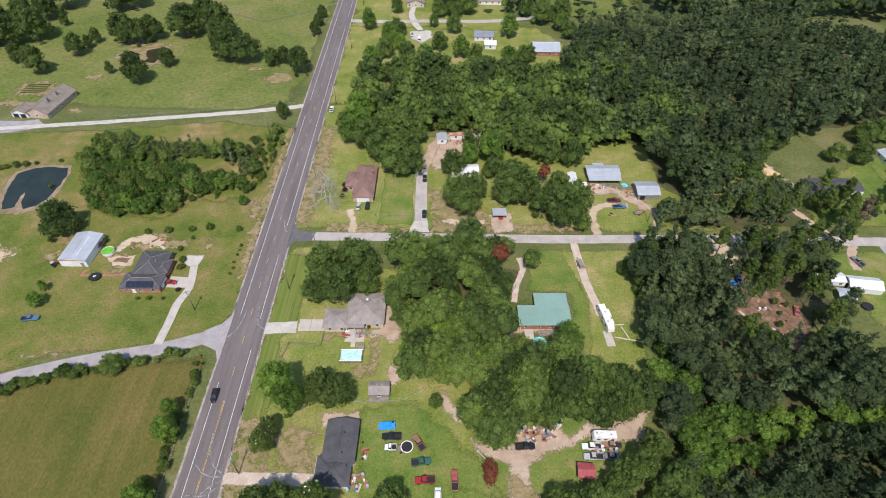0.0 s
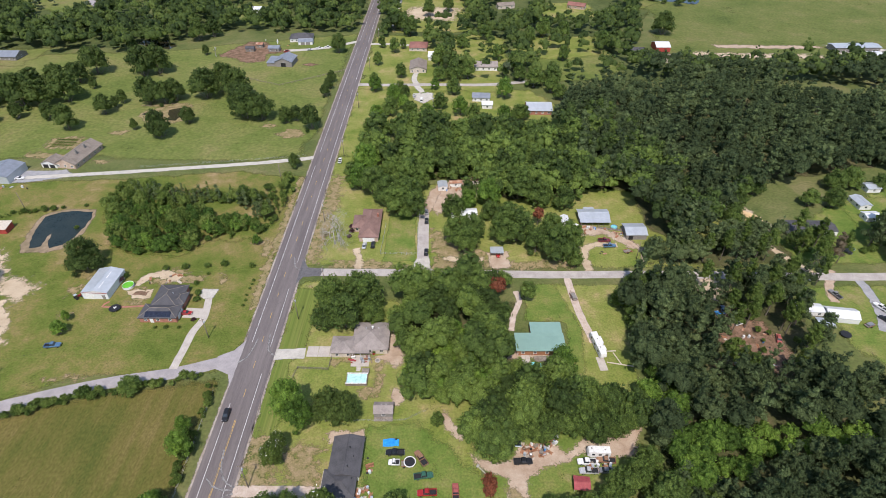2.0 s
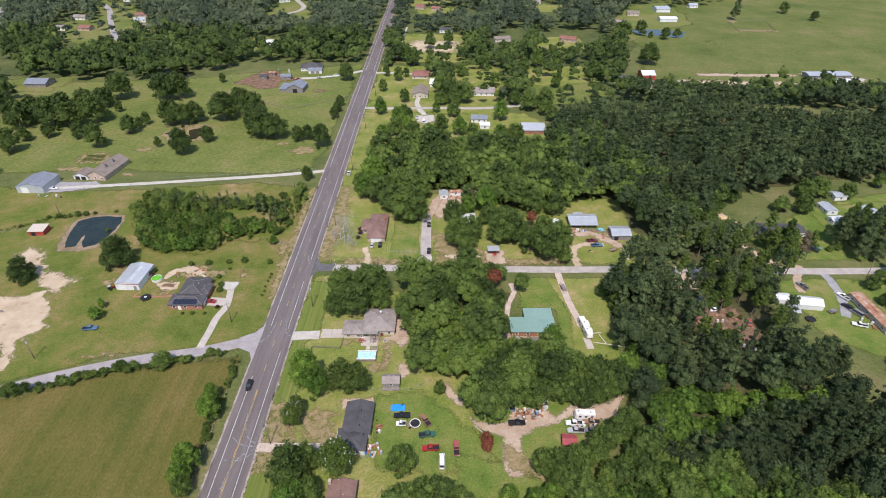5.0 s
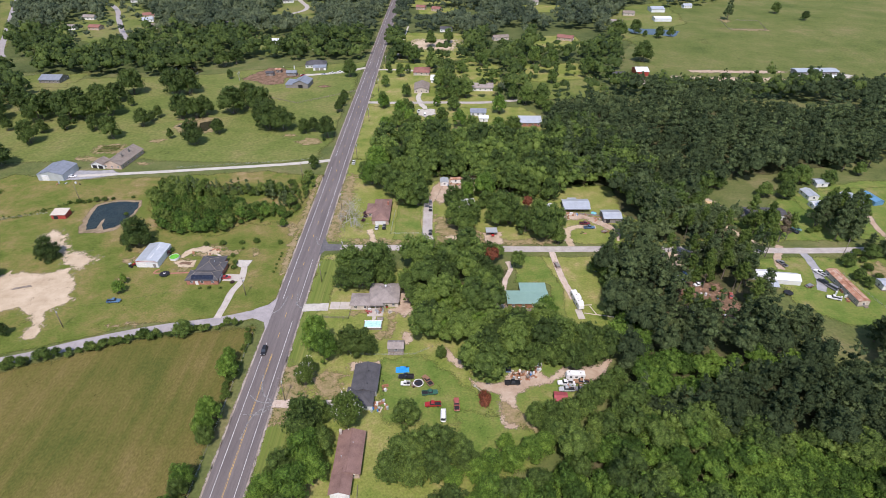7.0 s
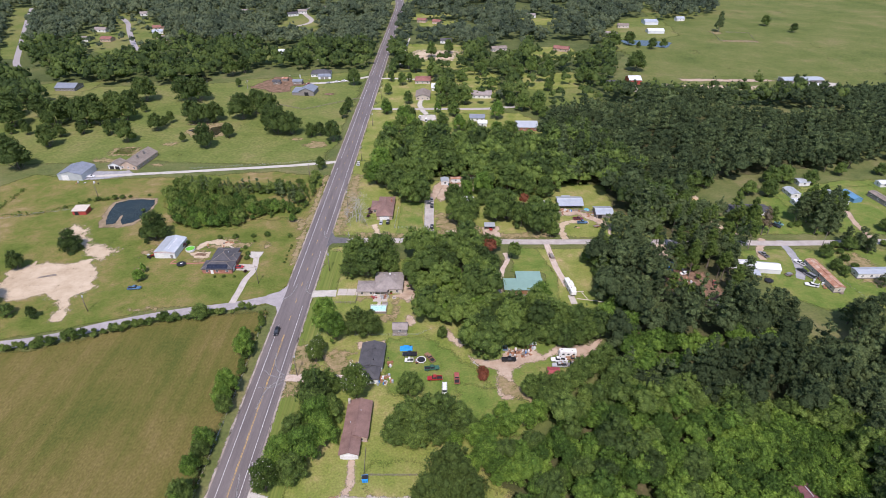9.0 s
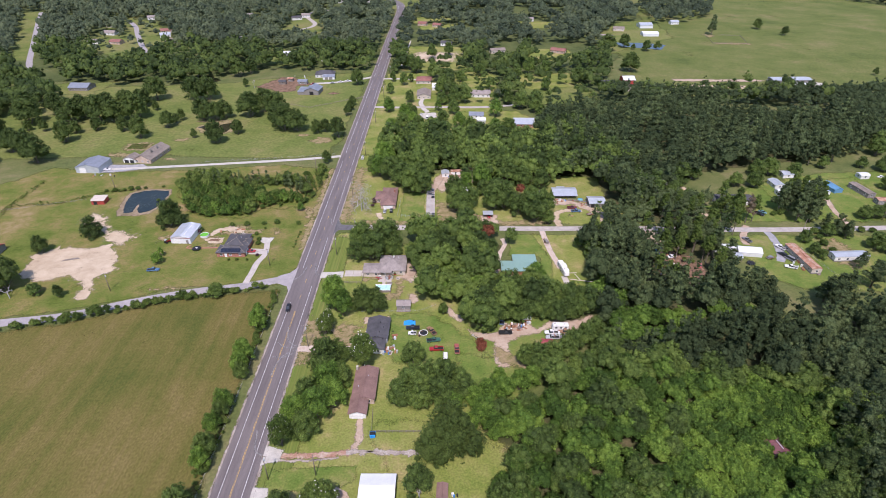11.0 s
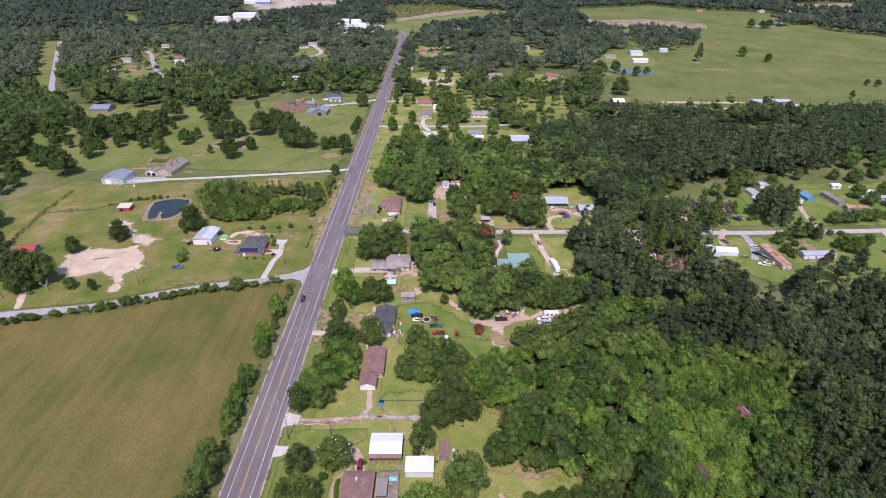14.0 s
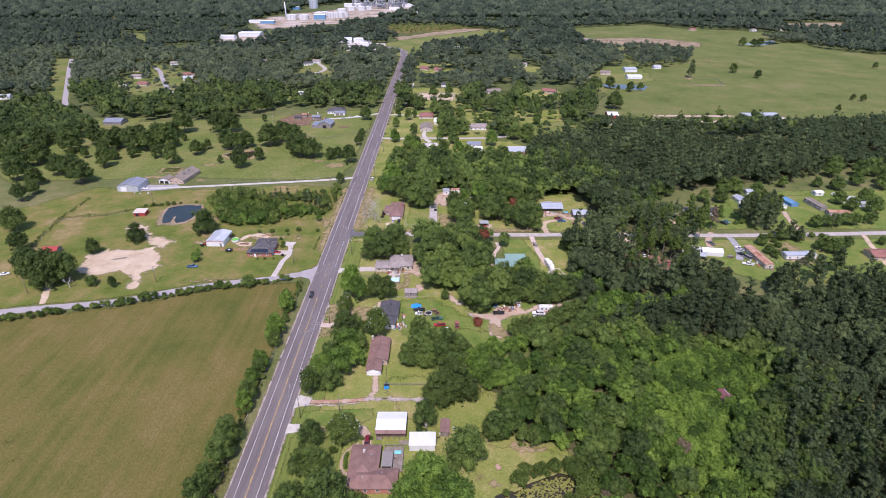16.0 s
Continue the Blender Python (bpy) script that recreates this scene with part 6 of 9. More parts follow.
grow("field_weeds", "scattered weedy bushes in the pasture", ["brush"], [(-260, 180), (-210, 196), (-206, 200), (-262, 184)], 4.0, "shrub", 14, (), (0.2, 0.45), (0.0, 0.5), 0.6)

grow("yard_brush", "low bushes between the tall pines", ["brush"], YARD, 5.0, "shrub", 35, (), (0.35, 0.8), (-0.1, 0.5), 0.5)

# mid-distance woods between the open lots
OPEN = [
    [(-74, 240), (-76, 480), (-170, 480), (-240, 432), (-330, 425), (-360, 380), (-420, 300), (-330, 250)],
    [(-60, 358), (-60, 468), (-40, 474), (-14, 470), (-12, 440), (-4, 432), (0, 372), (40, 372), (44, 352)],
    [(18, 380), (46, 384), (46, 412), (20, 412)], [(-44, 478), (20, 480), (22, 590), (-44, 592)], [(4, 396), (52, 400), (52, 476), (6, 478)], [(66, 372), (134, 372), (134, 476), (66, 476)],
    [(196, 396), (230, 392), (320, 416), (470, 420), (900, 415), (1100, 700), (940, 880), (750, 850), (684, 930), (700, 1010), (760, 1090), (690, 1180), (560, 1230), (488, 1310), (300, 1240), (274, 1140), (295, 900), (285, 760), (190, 610), (200, 520), (166, 452), (150, 430), (166, 412)],
    [(-490, 1440), (-462, 1180), (-400, 1110), (-326, 1170), (-262, 1280), (-204, 1380), (-110, 1536), (-60, 1690), (-150, 2010), (-320, 1960), (-440, 1820), (-455, 1590)], [(-110, 930), (-40, 950), (80, 1050), (190, 1190), (100, 1215), (-97, 1034)], [(-450, 960), (-370, 965), (-330, 1090), (-400, 1112), (-450, 1080)],
    [(-190, 1010), (-195, 895), (-105, 900), (-95, 990)], [(-97, 1030), (100, 1215), (45, 1245), (10, 1305), (-135, 1305), (-130, 1180), (-100, 1080)],
    [(66, 486), (98, 484), (124, 462), (124, 412), (80, 430)], [(88, 595), (166, 604), (180, 540), (122, 494), (98, 516)], [(-44, 728), (-8, 742), (60, 778), (62, 800), (-40, 770)], [(-700, 1150), (-590, 985), (-560, 985), (-660, 1150)], [(-372, 430), (-410, 446), (-474, 520), (-540, 640), (-645, 815), (-604, 815), (-500, 622), (-438, 514), (-395, 474), (-370, 470)],
    [(-400, 395), (-320, 400), (-318, 440), (-390, 430)], [(-340, 528), (-326, 552), (-320, 590), (-350, 650), (-410, 740), (-460, 775), (-466, 745), (-424, 690), (-404, 650), (-440, 640), (-440, 580), (-400, 556)],
    [(-210, 510), (-160, 512), (-160, 560), (-200, 575)], [(200, 560), (290, 640), (300, 760), (250, 740), (190, 640)], [(110, 700), (150, 700), (150, 740), (110, 740)],
    [(-30, 690), (20, 690), (20, 720), (-30, 720)], [(-215, 640), (-170, 640), (-160, 760), (-215, 760)], [(-112, 890), (-62, 800), (-40, 826), (-36, 1010), (-112, 1016)], [(96, 520), (150, 530), (140, 580), (90, 570)], [(780, 1240), (920, 1215), (1010, 1370), (835, 1345)],
    [(262, 975), (486, 935), (510, 1012), (410, 1085), (284, 1070)], [(-500, 880), (-460, 880), (-450, 960), (-500, 950)], [(40, 800), (90, 790), (100, 830), (40, 830)],
]
MID = [(-470, 425), (-76, 425), (-76, 860), (-760, 860), (-760, 700)]
MIDE = [(-58, 372), (330, 372), (330, 420), (200, 395), (150, 430), (220, 620), (300, 770), (300, 880), (-58, 880)]
for k, p in enumerate(([(-480, 444), (-340, 440), (-250, 450), (-180, 492), (-76, 494), (-76, 860), (-760, 860), (-760, 700)], MIDE)):
    patch("woodland_floor", "shaded floor of far woods", "ground", p, "shade", 0.012 + 0.0015 * k, 12, 20, 2.0, 230 + k)
NEAR_MID = [(-480, 400), (330, 360), (330, 560), (-480, 580)]
grow("mixed_woods", "dark green woods with houses among the trees", ["mid", "mid", "midpine"], [(-470, 425), (-76, 425), (-76, 570), (-480, 580)], 9.4, "live_oak", 41, OPEN, (0.75, 1.4), (-0.3, 0.45), 0.97, 0.3, 0.3)
grow("mixed_woods", "dark green woods with clearings", ["mid", "mid", "midpine"], [(-58, 372), (330, 372), (330, 420), (200, 395), (150, 430), (194, 564), (-58, 566)], 9.8, "live_oak", 42, OPEN, (0.75, 1.4), (-0.35, 0.35), 0.95, 0.4, 0.24)
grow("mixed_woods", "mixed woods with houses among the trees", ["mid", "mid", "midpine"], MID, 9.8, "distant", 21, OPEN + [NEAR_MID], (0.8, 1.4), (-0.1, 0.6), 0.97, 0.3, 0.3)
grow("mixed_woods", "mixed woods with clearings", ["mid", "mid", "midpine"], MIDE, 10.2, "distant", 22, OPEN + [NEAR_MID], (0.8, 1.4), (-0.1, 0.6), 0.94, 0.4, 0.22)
grow("yard_trees", "scattered yard trees between country houses", ["mid"], [(62, 366), (136, 366), (136, 478), (62, 478)], 14, "live_oak", 44, (), (0.6, 1.15), (-0.4, 0.3), 0.62)
grow("yard_trees", "scattered yard trees between country houses", ["mid"], [(2, 408), (54, 418), (54, 482), (-12, 484), (-4, 440)], 14, "live_oak", 45, (), (0.55, 1.0), (-0.4, 0.3), 0.5)
grow("yard_trees", "scattered yard trees round a sandy lot", ["mid"], [(-46, 482), (22, 484), (22, 516), (-46, 512)], 13, "live_oak", 46, (), (0.6, 1.0), (-0.4, 0.3), 0.55)
grow("yard_trees", "scattered yard trees between far houses", ["mid"], [(-326, 552), (-320, 590), (-350, 650), (-410, 740), (-460, 775), (-466, 745), (-404, 650), (-440, 640), (-440, 580), (-400, 556)], 17, "distant", 32, (), (0.6, 1.0), (-0.1, 0.5), 0.5)
grow("pine_woods", "far block of dark pine woods", ["midpine"], [(140, 372), (190, 376), (260, 372), (330, 340), (470, 350), (620, 380), (560, 400), (400, 400), (320, 388), (230, 380), (190, 392), (150, 396)], 6.2, "pine", 23, (), (0.8, 1.2), (-0.7, 0.0))
grow("pine_woods", "dark pine woods beyond the lawns", ["midpine"], [(300, 280), (360, 262), (430, 290), (560, 330), (620, 380), (470, 356), (330, 342), (300, 330)], 6.2, "pine", 24, (), (0.8, 1.2), (-0.7, 0.0))
grow("west_woods", "woods at the western edge of the pastures", ["mid"], [(-440, 268), (-392, 282), (-372, 318), (-362, 352), (-330, 374), (-372, 420), (-470, 425), (-560, 430), (-620, 400), (-560, 300)], 9.5, "live_oak", 25, (), (0.8, 1.3), (-0.45, 0.2))
ISLAND = [(300, 905), (360, 915), (424, 860), (404, 800), (348, 730), (293, 727), (304, 840), (272, 870)]
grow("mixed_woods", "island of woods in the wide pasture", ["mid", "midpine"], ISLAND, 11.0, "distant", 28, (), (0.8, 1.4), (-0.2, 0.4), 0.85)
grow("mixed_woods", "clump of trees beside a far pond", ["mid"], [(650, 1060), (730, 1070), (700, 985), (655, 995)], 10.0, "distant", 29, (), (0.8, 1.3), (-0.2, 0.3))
FAR_POLY = [(-760, 860), (820, 860), (1120, 700), (2100, 2300), (1900, 2700), (-1900, 2700), (-2100, 2300)]
patch("woodland_floor", "shaded floor of the far woods", "ground", FAR_POLY, "shade", 0.0105, 30, 60, 3.0, 240)
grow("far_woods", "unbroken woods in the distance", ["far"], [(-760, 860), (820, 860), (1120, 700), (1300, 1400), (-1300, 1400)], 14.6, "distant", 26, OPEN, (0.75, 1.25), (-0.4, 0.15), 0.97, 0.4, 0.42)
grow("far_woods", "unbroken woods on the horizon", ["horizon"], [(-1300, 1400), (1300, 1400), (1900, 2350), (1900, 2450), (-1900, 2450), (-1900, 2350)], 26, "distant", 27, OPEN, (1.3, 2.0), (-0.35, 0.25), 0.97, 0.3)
for m0 in masters:
    for o in (*m0.children_recursive, m0):
        bpy.data.objects.remove(o)


# ---- buildings ----
def shingles(name, c, rand=0.0):
    return mat(name, [(0.28, tuple(v * 0.72 for v in c)), (0.5, c), (0.75, tuple(min(1, v * 1.2) for v in c))], 0.35, 0.95, 7, 0.02, stretch=(1, 1, 1), spec=0.15, rand=rand)


M["shingle_grey"] = shingles("grey_brown_shingles", (0.272, 0.236, 0.216))
M["shingle_dark"] = shingles("charcoal_shingles", (0.085, 0.083, 0.088))
M["shingle_brown"] = shingles("brown_shingles", (0.215, 0.135, 0.115))
M["shingle_tan"] = shingles("tan_shingles", (0.225, 0.19, 0.16))
M["shingle_red"] = shingles("reddish_shingles", (0.25, 0.12, 0.10))
M["metal_white"] = mat("white_sheet_metal", [(0.3, (0.60, 0.61, 0.62)), (0.6, (0.68, 0.69, 0.69))], 0.3, 0.45, 3, 0, 0.1, 0.5, grain=0.05)
M["metal_dull"] = mat("weathered_sheet_metal", [(0.3, (0.20, 0.22, 0.25)), (0.6, (0.27, 0.29, 0.33))], 0.35, 0.5, 3, 0, 0.3, 0.5, grain=0.08)
M["metal_grey"] = mat("galvanised_sheet_metal", [(0.3, (0.43, 0.46, 0.49)), (0.6, (0.51, 0.54, 0.57))], 0.35, 0.42, 3, 0, 0.35, 0.5, grain=0.05)
M["metal_green"] = mat("green_sheet_metal", [(0.3, (0.225, 0.355, 0.30)), (0.6, (0.26, 0.40, 0.335))], 0.12, 0.42, 0.6, 0, 0.2, 0.5, grain=0.05)
M["metal_rust"] = mat("rusted_sheet_metal", [(0.36, (0.27, 0.12, 0.075)), (0.5, (0.38, 0.21, 0.135)), (0.64, (0.48, 0.36, 0.29))], 0.4, 0.8, 3, 0, 0.1)
M["metal_red"] = plain("red_sheet_metal", (0.38, 0.06, 0.05), 0.5)
M["metal_blue"] = plain("blue_sheet_metal", (0.12, 0.27, 0.42), 0.5)
M["brick_tan"] = mat("tan_brick", [(0.3, (0.36, 0.26, 0.19)), (0.6, (0.48, 0.37, 0.29))], 0.8, 0.9, 14, 0.01)
M["siding_white"] = plain("white_siding", (0.74, 0.73, 0.70), 0.7)
M["siding_grey"] = plain("weathered_grey_boards", (0.24, 0.22, 0.20), 0.9)
M["siding_beige"] = plain("beige_siding", (0.55, 0.48, 0.40), 0.8)
M["wood_red"] = plain("cedar_boards", (0.34, 0.16, 0.085), 0.8)
M["wood_old"] = mat("weathered_wood", [(0.3, (0.13, 0.105, 0.085)), (0.7, (0.30, 0.26, 0.22))], 1.0, 0.9, 8)
M["trim"] = plain("white_trim", (0.76, 0.75, 0.73), 0.6)
M["glass"] = mat("dark_window_glass", [(0.3, (0.02, 0.025, 0.03)), (0.7, (0.04, 0.05, 0.06))], 0.4, 0.08, 3, spec=0.6)
M["black"] = plain("black_plastic", (0.02, 0.02, 0.022), 0.6)
M["solar"] = mat("solar_cells", [(0.3, (0.012, 0.015, 0.025)), (0.7, (0.025, 0.03, 0.05))], 1.0, 0.2, 6, spec=0.6)


def roof_mesh(w, d, eave, rise, kind, over=0.45, thick=0.18):
    """A roof over a w by d plan: hip, gx or gy (gable with its ridge along x or y), flat or shed."""
    a, b = w / 2 + over, d / 2 + over
    b0 = Build()
    if kind == "flat":
        return b0.box(0, 0, eave, 2 * a, 2 * b, thick)
    if kind == "shed":
        top = [(-a, -b, eave), (a, -b, eave), (a, b, eave + rise), (-a, b, eave + rise)]
        return b0.add(top + [(x, y, z - thick) for x, y, z in top], [(0, 1, 2, 3), (7, 6, 5, 4), (0, 4, 5, 1), (1, 5, 6, 2), (2, 6, 7, 3), (3, 7, 4, 0)])
    if kind == "gx":
        top = [(-a, -b, eave), (a, -b, eave), (a, b, eave), (-a, b, eave), (-a, 0, eave + rise), (a, 0, eave + rise)]
    elif kind == "gy":
        top = [(-a, -b, eave), (a, -b, eave), (a, b, eave), (-a, b, eave), (0, -b, eave + rise), (0, b, eave + rise)]
    elif a >= b:
        top = [(-a, -b, eave), (a, -b, eave), (a, b, eave), (-a, b, eave), (-a + b, 0, eave + rise), (a - b, 0, eave + rise)]
    else:
        top = [(-a, -b, eave), (a, -b, eave), (a, b, eave), (-a, b, eave), (0, -b + a, eave + rise), (0, b - a, eave + rise)]
    along_x = kind == "gx" or (kind == "hip" and a >= b)
    if along_x:
        slopes = [(0, 1, 5, 4), (2, 3, 4, 5)]
        ends = [(1, 2, 5), (3, 0, 4)]
    else:
        slopes = [(1, 2, 5, 4), (3, 0, 4, 5)]
        ends = [(0, 1, 4), (2, 3, 5)]
    under = [(x, y, z - thick) for x, y, z in top]
    fs = list(slopes) + [tuple(6 + i for i in reversed(f)) for f in slopes]
    if kind == "hip":
        fs += ends + [tuple(6 + i for i in reversed(f)) for f in ends]
        fs += [(i, 6 + i, 6 + (i + 1) % 4, (i + 1) % 4) for i in range(4)]
    else:
        for i, j in (((0, 1), (2, 3)) if along_x else ((1, 2), (3, 0))):
            fs.append((i, 6 + i, 6 + j, j))
        for i, j, k in ends:
            fs += [(i, k, 6 + k, 6 + i), (k, j, 6 + j, 6 + k)]
    return b0.add(top + under, fs)


def window(parent, x, y, z, w, h, face):
    """A window set in a wall that faces s, n, e or w."""
    turn = {"s": 0, "e": 90, "n": 180, "w": -90}[face]
    fr = Build()
    for cx, cz, ww, hh in ((0, -h / 2, w + 0.16, 0.09), (0, h / 2, w + 0.16, 0.09), (-w / 2, 0, 0.09, h), (w / 2, 0, 0.09, h), (0, 0, 0.05, h)):
        fr.box(cx, -0.03, cz - hh / 2, ww, 0.1, hh)
    ob = part("window", fr, "trim", parent)
    ob.matrix_local = pose(x, y, z, 0, 0, turn)
    part("pane", Build().box(0, -0.01, -h / 2, w, 0.04, h), "glass", ob)


def door(parent, x, y, w, h, face, material="trim", name="door"):
    turn = {"s": 0, "e": 90, "n": 180, "w": -90}[face]
    b = Build().box(0, -0.04, 0.02, w, 0.1, h)
    for k in (-1, 1):
        b.box(k * (w / 2 + 0.06), -0.03, 0.02, 0.1, 0.12, h + 0.08)
    ob = part(name, b, material, parent)
    ob.matrix_local = pose(x, y, 0, 0, 0, turn)


def wing(root, dx, dy, w, d, kind="hip", eave=2.7, pitch=0.36, wall="siding_white", roof="shingle_grey", openings=True, over=0.45, seams=0.0, hips=""):
    """One block of a house: walls, roof, windows and, on metal roofs, standing seams."""
    span = d if kind == "gx" or (kind == "hip" and w >= d) else w
    rise = pitch * span / 2
    b = Build().box(0, 0, 0, w, d, eave)
    if kind == "gx":
        for s in (-1, 1):
            b.add([(s * w / 2, -d / 2, eave), (s * w / 2, d / 2, eave), (s * w / 2, 0, eave + rise - 0.1)], [(0, 1, 2) if s > 0 else (1, 0, 2)])
    if kind == "gy":
        for s in (-1, 1):
            b.add([(-w / 2, s * d / 2, eave), (w / 2, s * d / 2, eave), (0, s * d / 2, eave + rise - 0.1)], [(1, 0, 2) if s > 0 else (0, 1, 2)])
    part("wall", b, wall, root).location = (dx, dy, 0)
    r = part("roof", roof_mesh(w, d, eave, rise * (1 + 2 * over / span) if kind != "shed" else pitch * d, kind, over), roof, root)
    r.location = (dx, dy, 0.02)
    if kind in ("hip", "gx", "gy"):
        a, bb = w / 2 + over, d / 2 + over
        top = eave + rise * (1 + 2 * over / span)
        ends = {"gx": ((-a, 0), (a, 0)), "gy": ((0, -bb), (0, bb)), "hip": ((-a + bb, 0), (a - bb, 0)) if a >= bb else ((0, -bb + a), (0, bb - a))}[kind]
        part("ridge_cap", Build().tube((*ends[0], top), (*ends[1], top), 0.13, 0.13, 6), hips or roof, r)
        if kind == "hip":
            for sx, sy in ((-1, -1), (-1, 1), (1, -1), (1, 1)):
                end = ends[(sx > 0) if a >= bb else (sy > 0)]
                part("hip_cap", Build().tube((sx * a, sy * bb, eave + 0.02), (*end, top), 0.1, 0.1, 5), hips or roof, r)
        if seams:
            seam, run = Build(), (d if kind == "gx" else w) / 2 + over
            n = int((w if kind == "gx" else d) / seams)
            for i in range(n + 1):
                o = -((w if kind == "gx" else d) / 2) + i * seams
                for s in (-1, 1):
                    p, q = ((o, s * run, eave + 0.03), (o, 0, top + 0.03)) if kind == "gx" else ((s * run, o, eave + 0.03), (0, o, top + 0.03))
                    seam.tube(p, q, 0.022, 0.022, 4)
            part("roof_seam", seam, roof, r)
    if openings:
        for f, n in (("s", int(w / 3.6)), ("e", int(d / 4.5)), ("w", int(d / 4.5))):
            for i in range(n):
                u = (i + 0.5) / n - 0.5
                x, y = {"s": (u * w, -d / 2), "e": (w / 2, u * d), "w": (-w / 2, u * d)}[f]
                window(root, dx + x, dy + y, 1.5, 1.1, 1.2, f)
    return eave + rise


def vents(root, spots, material="metal_grey"):
    for x, y, z, r in spots:
        part("roof_vent", Build().tube((x, y, z - 0.4), (x, y, z + 0.35), r, r, 8).tube((x, y, z + 0.35), (x, y, z + 0.45), r * 1.5, r * 1.5, 8), material, root, smooth=False)


def chimney(root, x, y, z, material="brick_red"):
    part("chimney", Build().box(x, y, z - 1.2, 0.7, 0.9, 2.0).box(x, y, z + 0.8, 0.85, 1.05, 0.15), material, root)


# beige house by the highway
h = thing("house", "low beige brick house with grey-brown shingle roof", "house", -26.5, 122.3)
wing(h, 0, 0.6, 12.4, 12.6, "hip", wall="siding_beige", pitch=0.34)
wing(h, -9.6, -3.7, 8.0, 7.4, "hip", wall="siding_beige", pitch=0.34)
vents(h, [(-2, 2.5, 4.4, 0.12), (2.5, 3, 4.1, 0.1)])
vents(h, [(0.4, 2.6, 4.9, 0.3)], "trim")
door(h, -6.2, -7.5, 1.0, 2.1, "s", "wood_old")
part("patio", Build().box(-3.2, -9.0, 0.03, 6.4, 5.2, 0.1), "concrete", h, "pale concrete patio")
part("porch_roof", Build().box(-3.2, -6.6, 2.55, 6.2, 2.4, 0.14), "shingle_grey", h)
for x in (-6.0, -3.2, -0.4):
    part("post", Build().box(x, -7.6, 0.1, 0.14, 0.14, 2.5), "trim", h)
# brick house across the highway
h = thing("house", "brick house with charcoal hip roof and solar panels", "house", -108.2, 141.2)
wing(h, -0.4, 2.6, 10.4, 12.6, "hip", wall="brick_red", roof="shingle_dark", pitch=0.42, hips="wood_old")
wing(h, -0.6, -5.7, 14.0, 7.0, "hip", wall="brick_red", roof="shingle_dark", pitch=0.42, hips="wood_old")
wing(h, 4.4, 1.6, 4.2, 6.0, "hip", wall="brick_red", roof="shingle_dark", pitch=0.42, openings=False, hips="wood_old")
for i in range(6):
    px = -5.4 + 1.65 * i
    q = [(px, -9.3, 2.93), (px + 1.6, -9.3, 2.93), (px + 1.6, -7.1, 3.86), (px, -7.1, 3.86)]
    part("solar_panel", Build().add(q + [(x, y, z - 0.05) for x, y, z in q], [(0, 1, 2, 3), (7, 6, 5, 4), (0, 4, 5, 1), (1, 5, 6, 2), (2, 6, 7, 3), (3, 7, 4, 0)]), "solar", h, "dark blue solar panel")
door(h, 6.45, -5.4, 4.2, 2.1, "e", "trim", "garage_door")
door(h, -3, -9.25, 1.0, 2.1, "s", "trim")
vents(h, [(2, 2, 5, 0.1)])
h = thing("metal_shop", "white metal shop with low gable roof", "shed", -138.6, 152.2, 0, -2)
wing(h, 0, 0, 10.4, 14.6, "gy", 3.4, 0.22, "metal_white", "metal_grey", False, 0.15, 0.9)
door(h, -2.2, -7.32, 3.4, 2.9, "s", "siding_white", "roller_door")
door(h, 3.4, -7.32, 1.0, 2.1, "s", "siding_grey")
part("skylight", Build().box(1.4, 2.6, 4.15, 0.4, 4.0, 0.16), "trim", h, "white translucent roof light")
part("skylight", Build().box(1.4, -3.6, 4.15, 0.4, 4.0, 0.16), "trim", h, "white translucent roof light")
part("red_trim", Build().box(0, -7.5, 3.3, 10.8, 0.1, 0.14), "metal_red", h, "red roof edge trim")
# farmhouse to the north-west
h = thing("farmhouse", "tan brick farmhouse with brown-grey gable roof", "house", -203.5, 259.5, 0, -8)
wing(h, 0, 0, 12.0, 24, "gy", 2.8, 0.5, "brick_tan", "shingle_tan")
chimney(h, 2.5, 3, 6.2, "siding_grey")
chimney(h, 2.5, -4, 6.2, "siding_grey")
h = thing("garage", "small garage with tan gable roof", "garage", -214, 252, 0, -6)
wing(h, 0, 0, 8.6, 7.6, "gy", 2.5, 0.45, "siding_white", "shingle_tan", False)
door(h, -1.9, -3.85, 2.6, 2.1, "s", "black", "garage_door")
door(h, 1.9, -3.85, 2.6, 2.1, "s", "black", "garage_door")
h = thing("metal_shop", "large pale grey metal shop with dull grey roof", "shed", -233.6, 239.6, 0, -2)
wing(h, 0, 0, 15.4, 15.6, "gy", 4.0, 0.25, "metal_grey", "metal_dull", False, 0.15, 1.1)
door(h, -3, -7.85, 4.0, 3.4, "s", "siding_white", "roller_door")
h = thing("livestock_shed", "small red shed with pale rust-tinged roof", "shed", -204.8, 191, 0, 2)
wing(h, 0, 0, 7.4, 5.8, "shed", 2.6, 0.12, "metal_red", "siding_beige", False, 0.3)
door(h, -1.4, -2.95, 1.8, 2.0, "s", "black")
h = thing("barn", "small barn with red metal roof", "barn", -231, 136.6, 0, 4)
wing(h, 0, 0, 8.6, 6.2, "gx", 2.8, 0.4, "siding_grey", "metal_red", False, 0.3)
# brown house
h = thing("house", "brown-roofed brick house on the side road", "house", -34.6, 194)
wing(h, 0.6, 0, 8.4, 22.0, "hip", 2.7, 0.44, "brick_tan", "shingle_brown")
wing(h, -3.6, 1.2, 7.4, 9.6, "hip", 2.7, 0.44, "brick_tan", "shingle_brown")
chimney(h, 3.6, 4.0, 4.2)
door(h, 0.6, -11.05, 5.0, 2.1, "s", "trim", "garage_door")
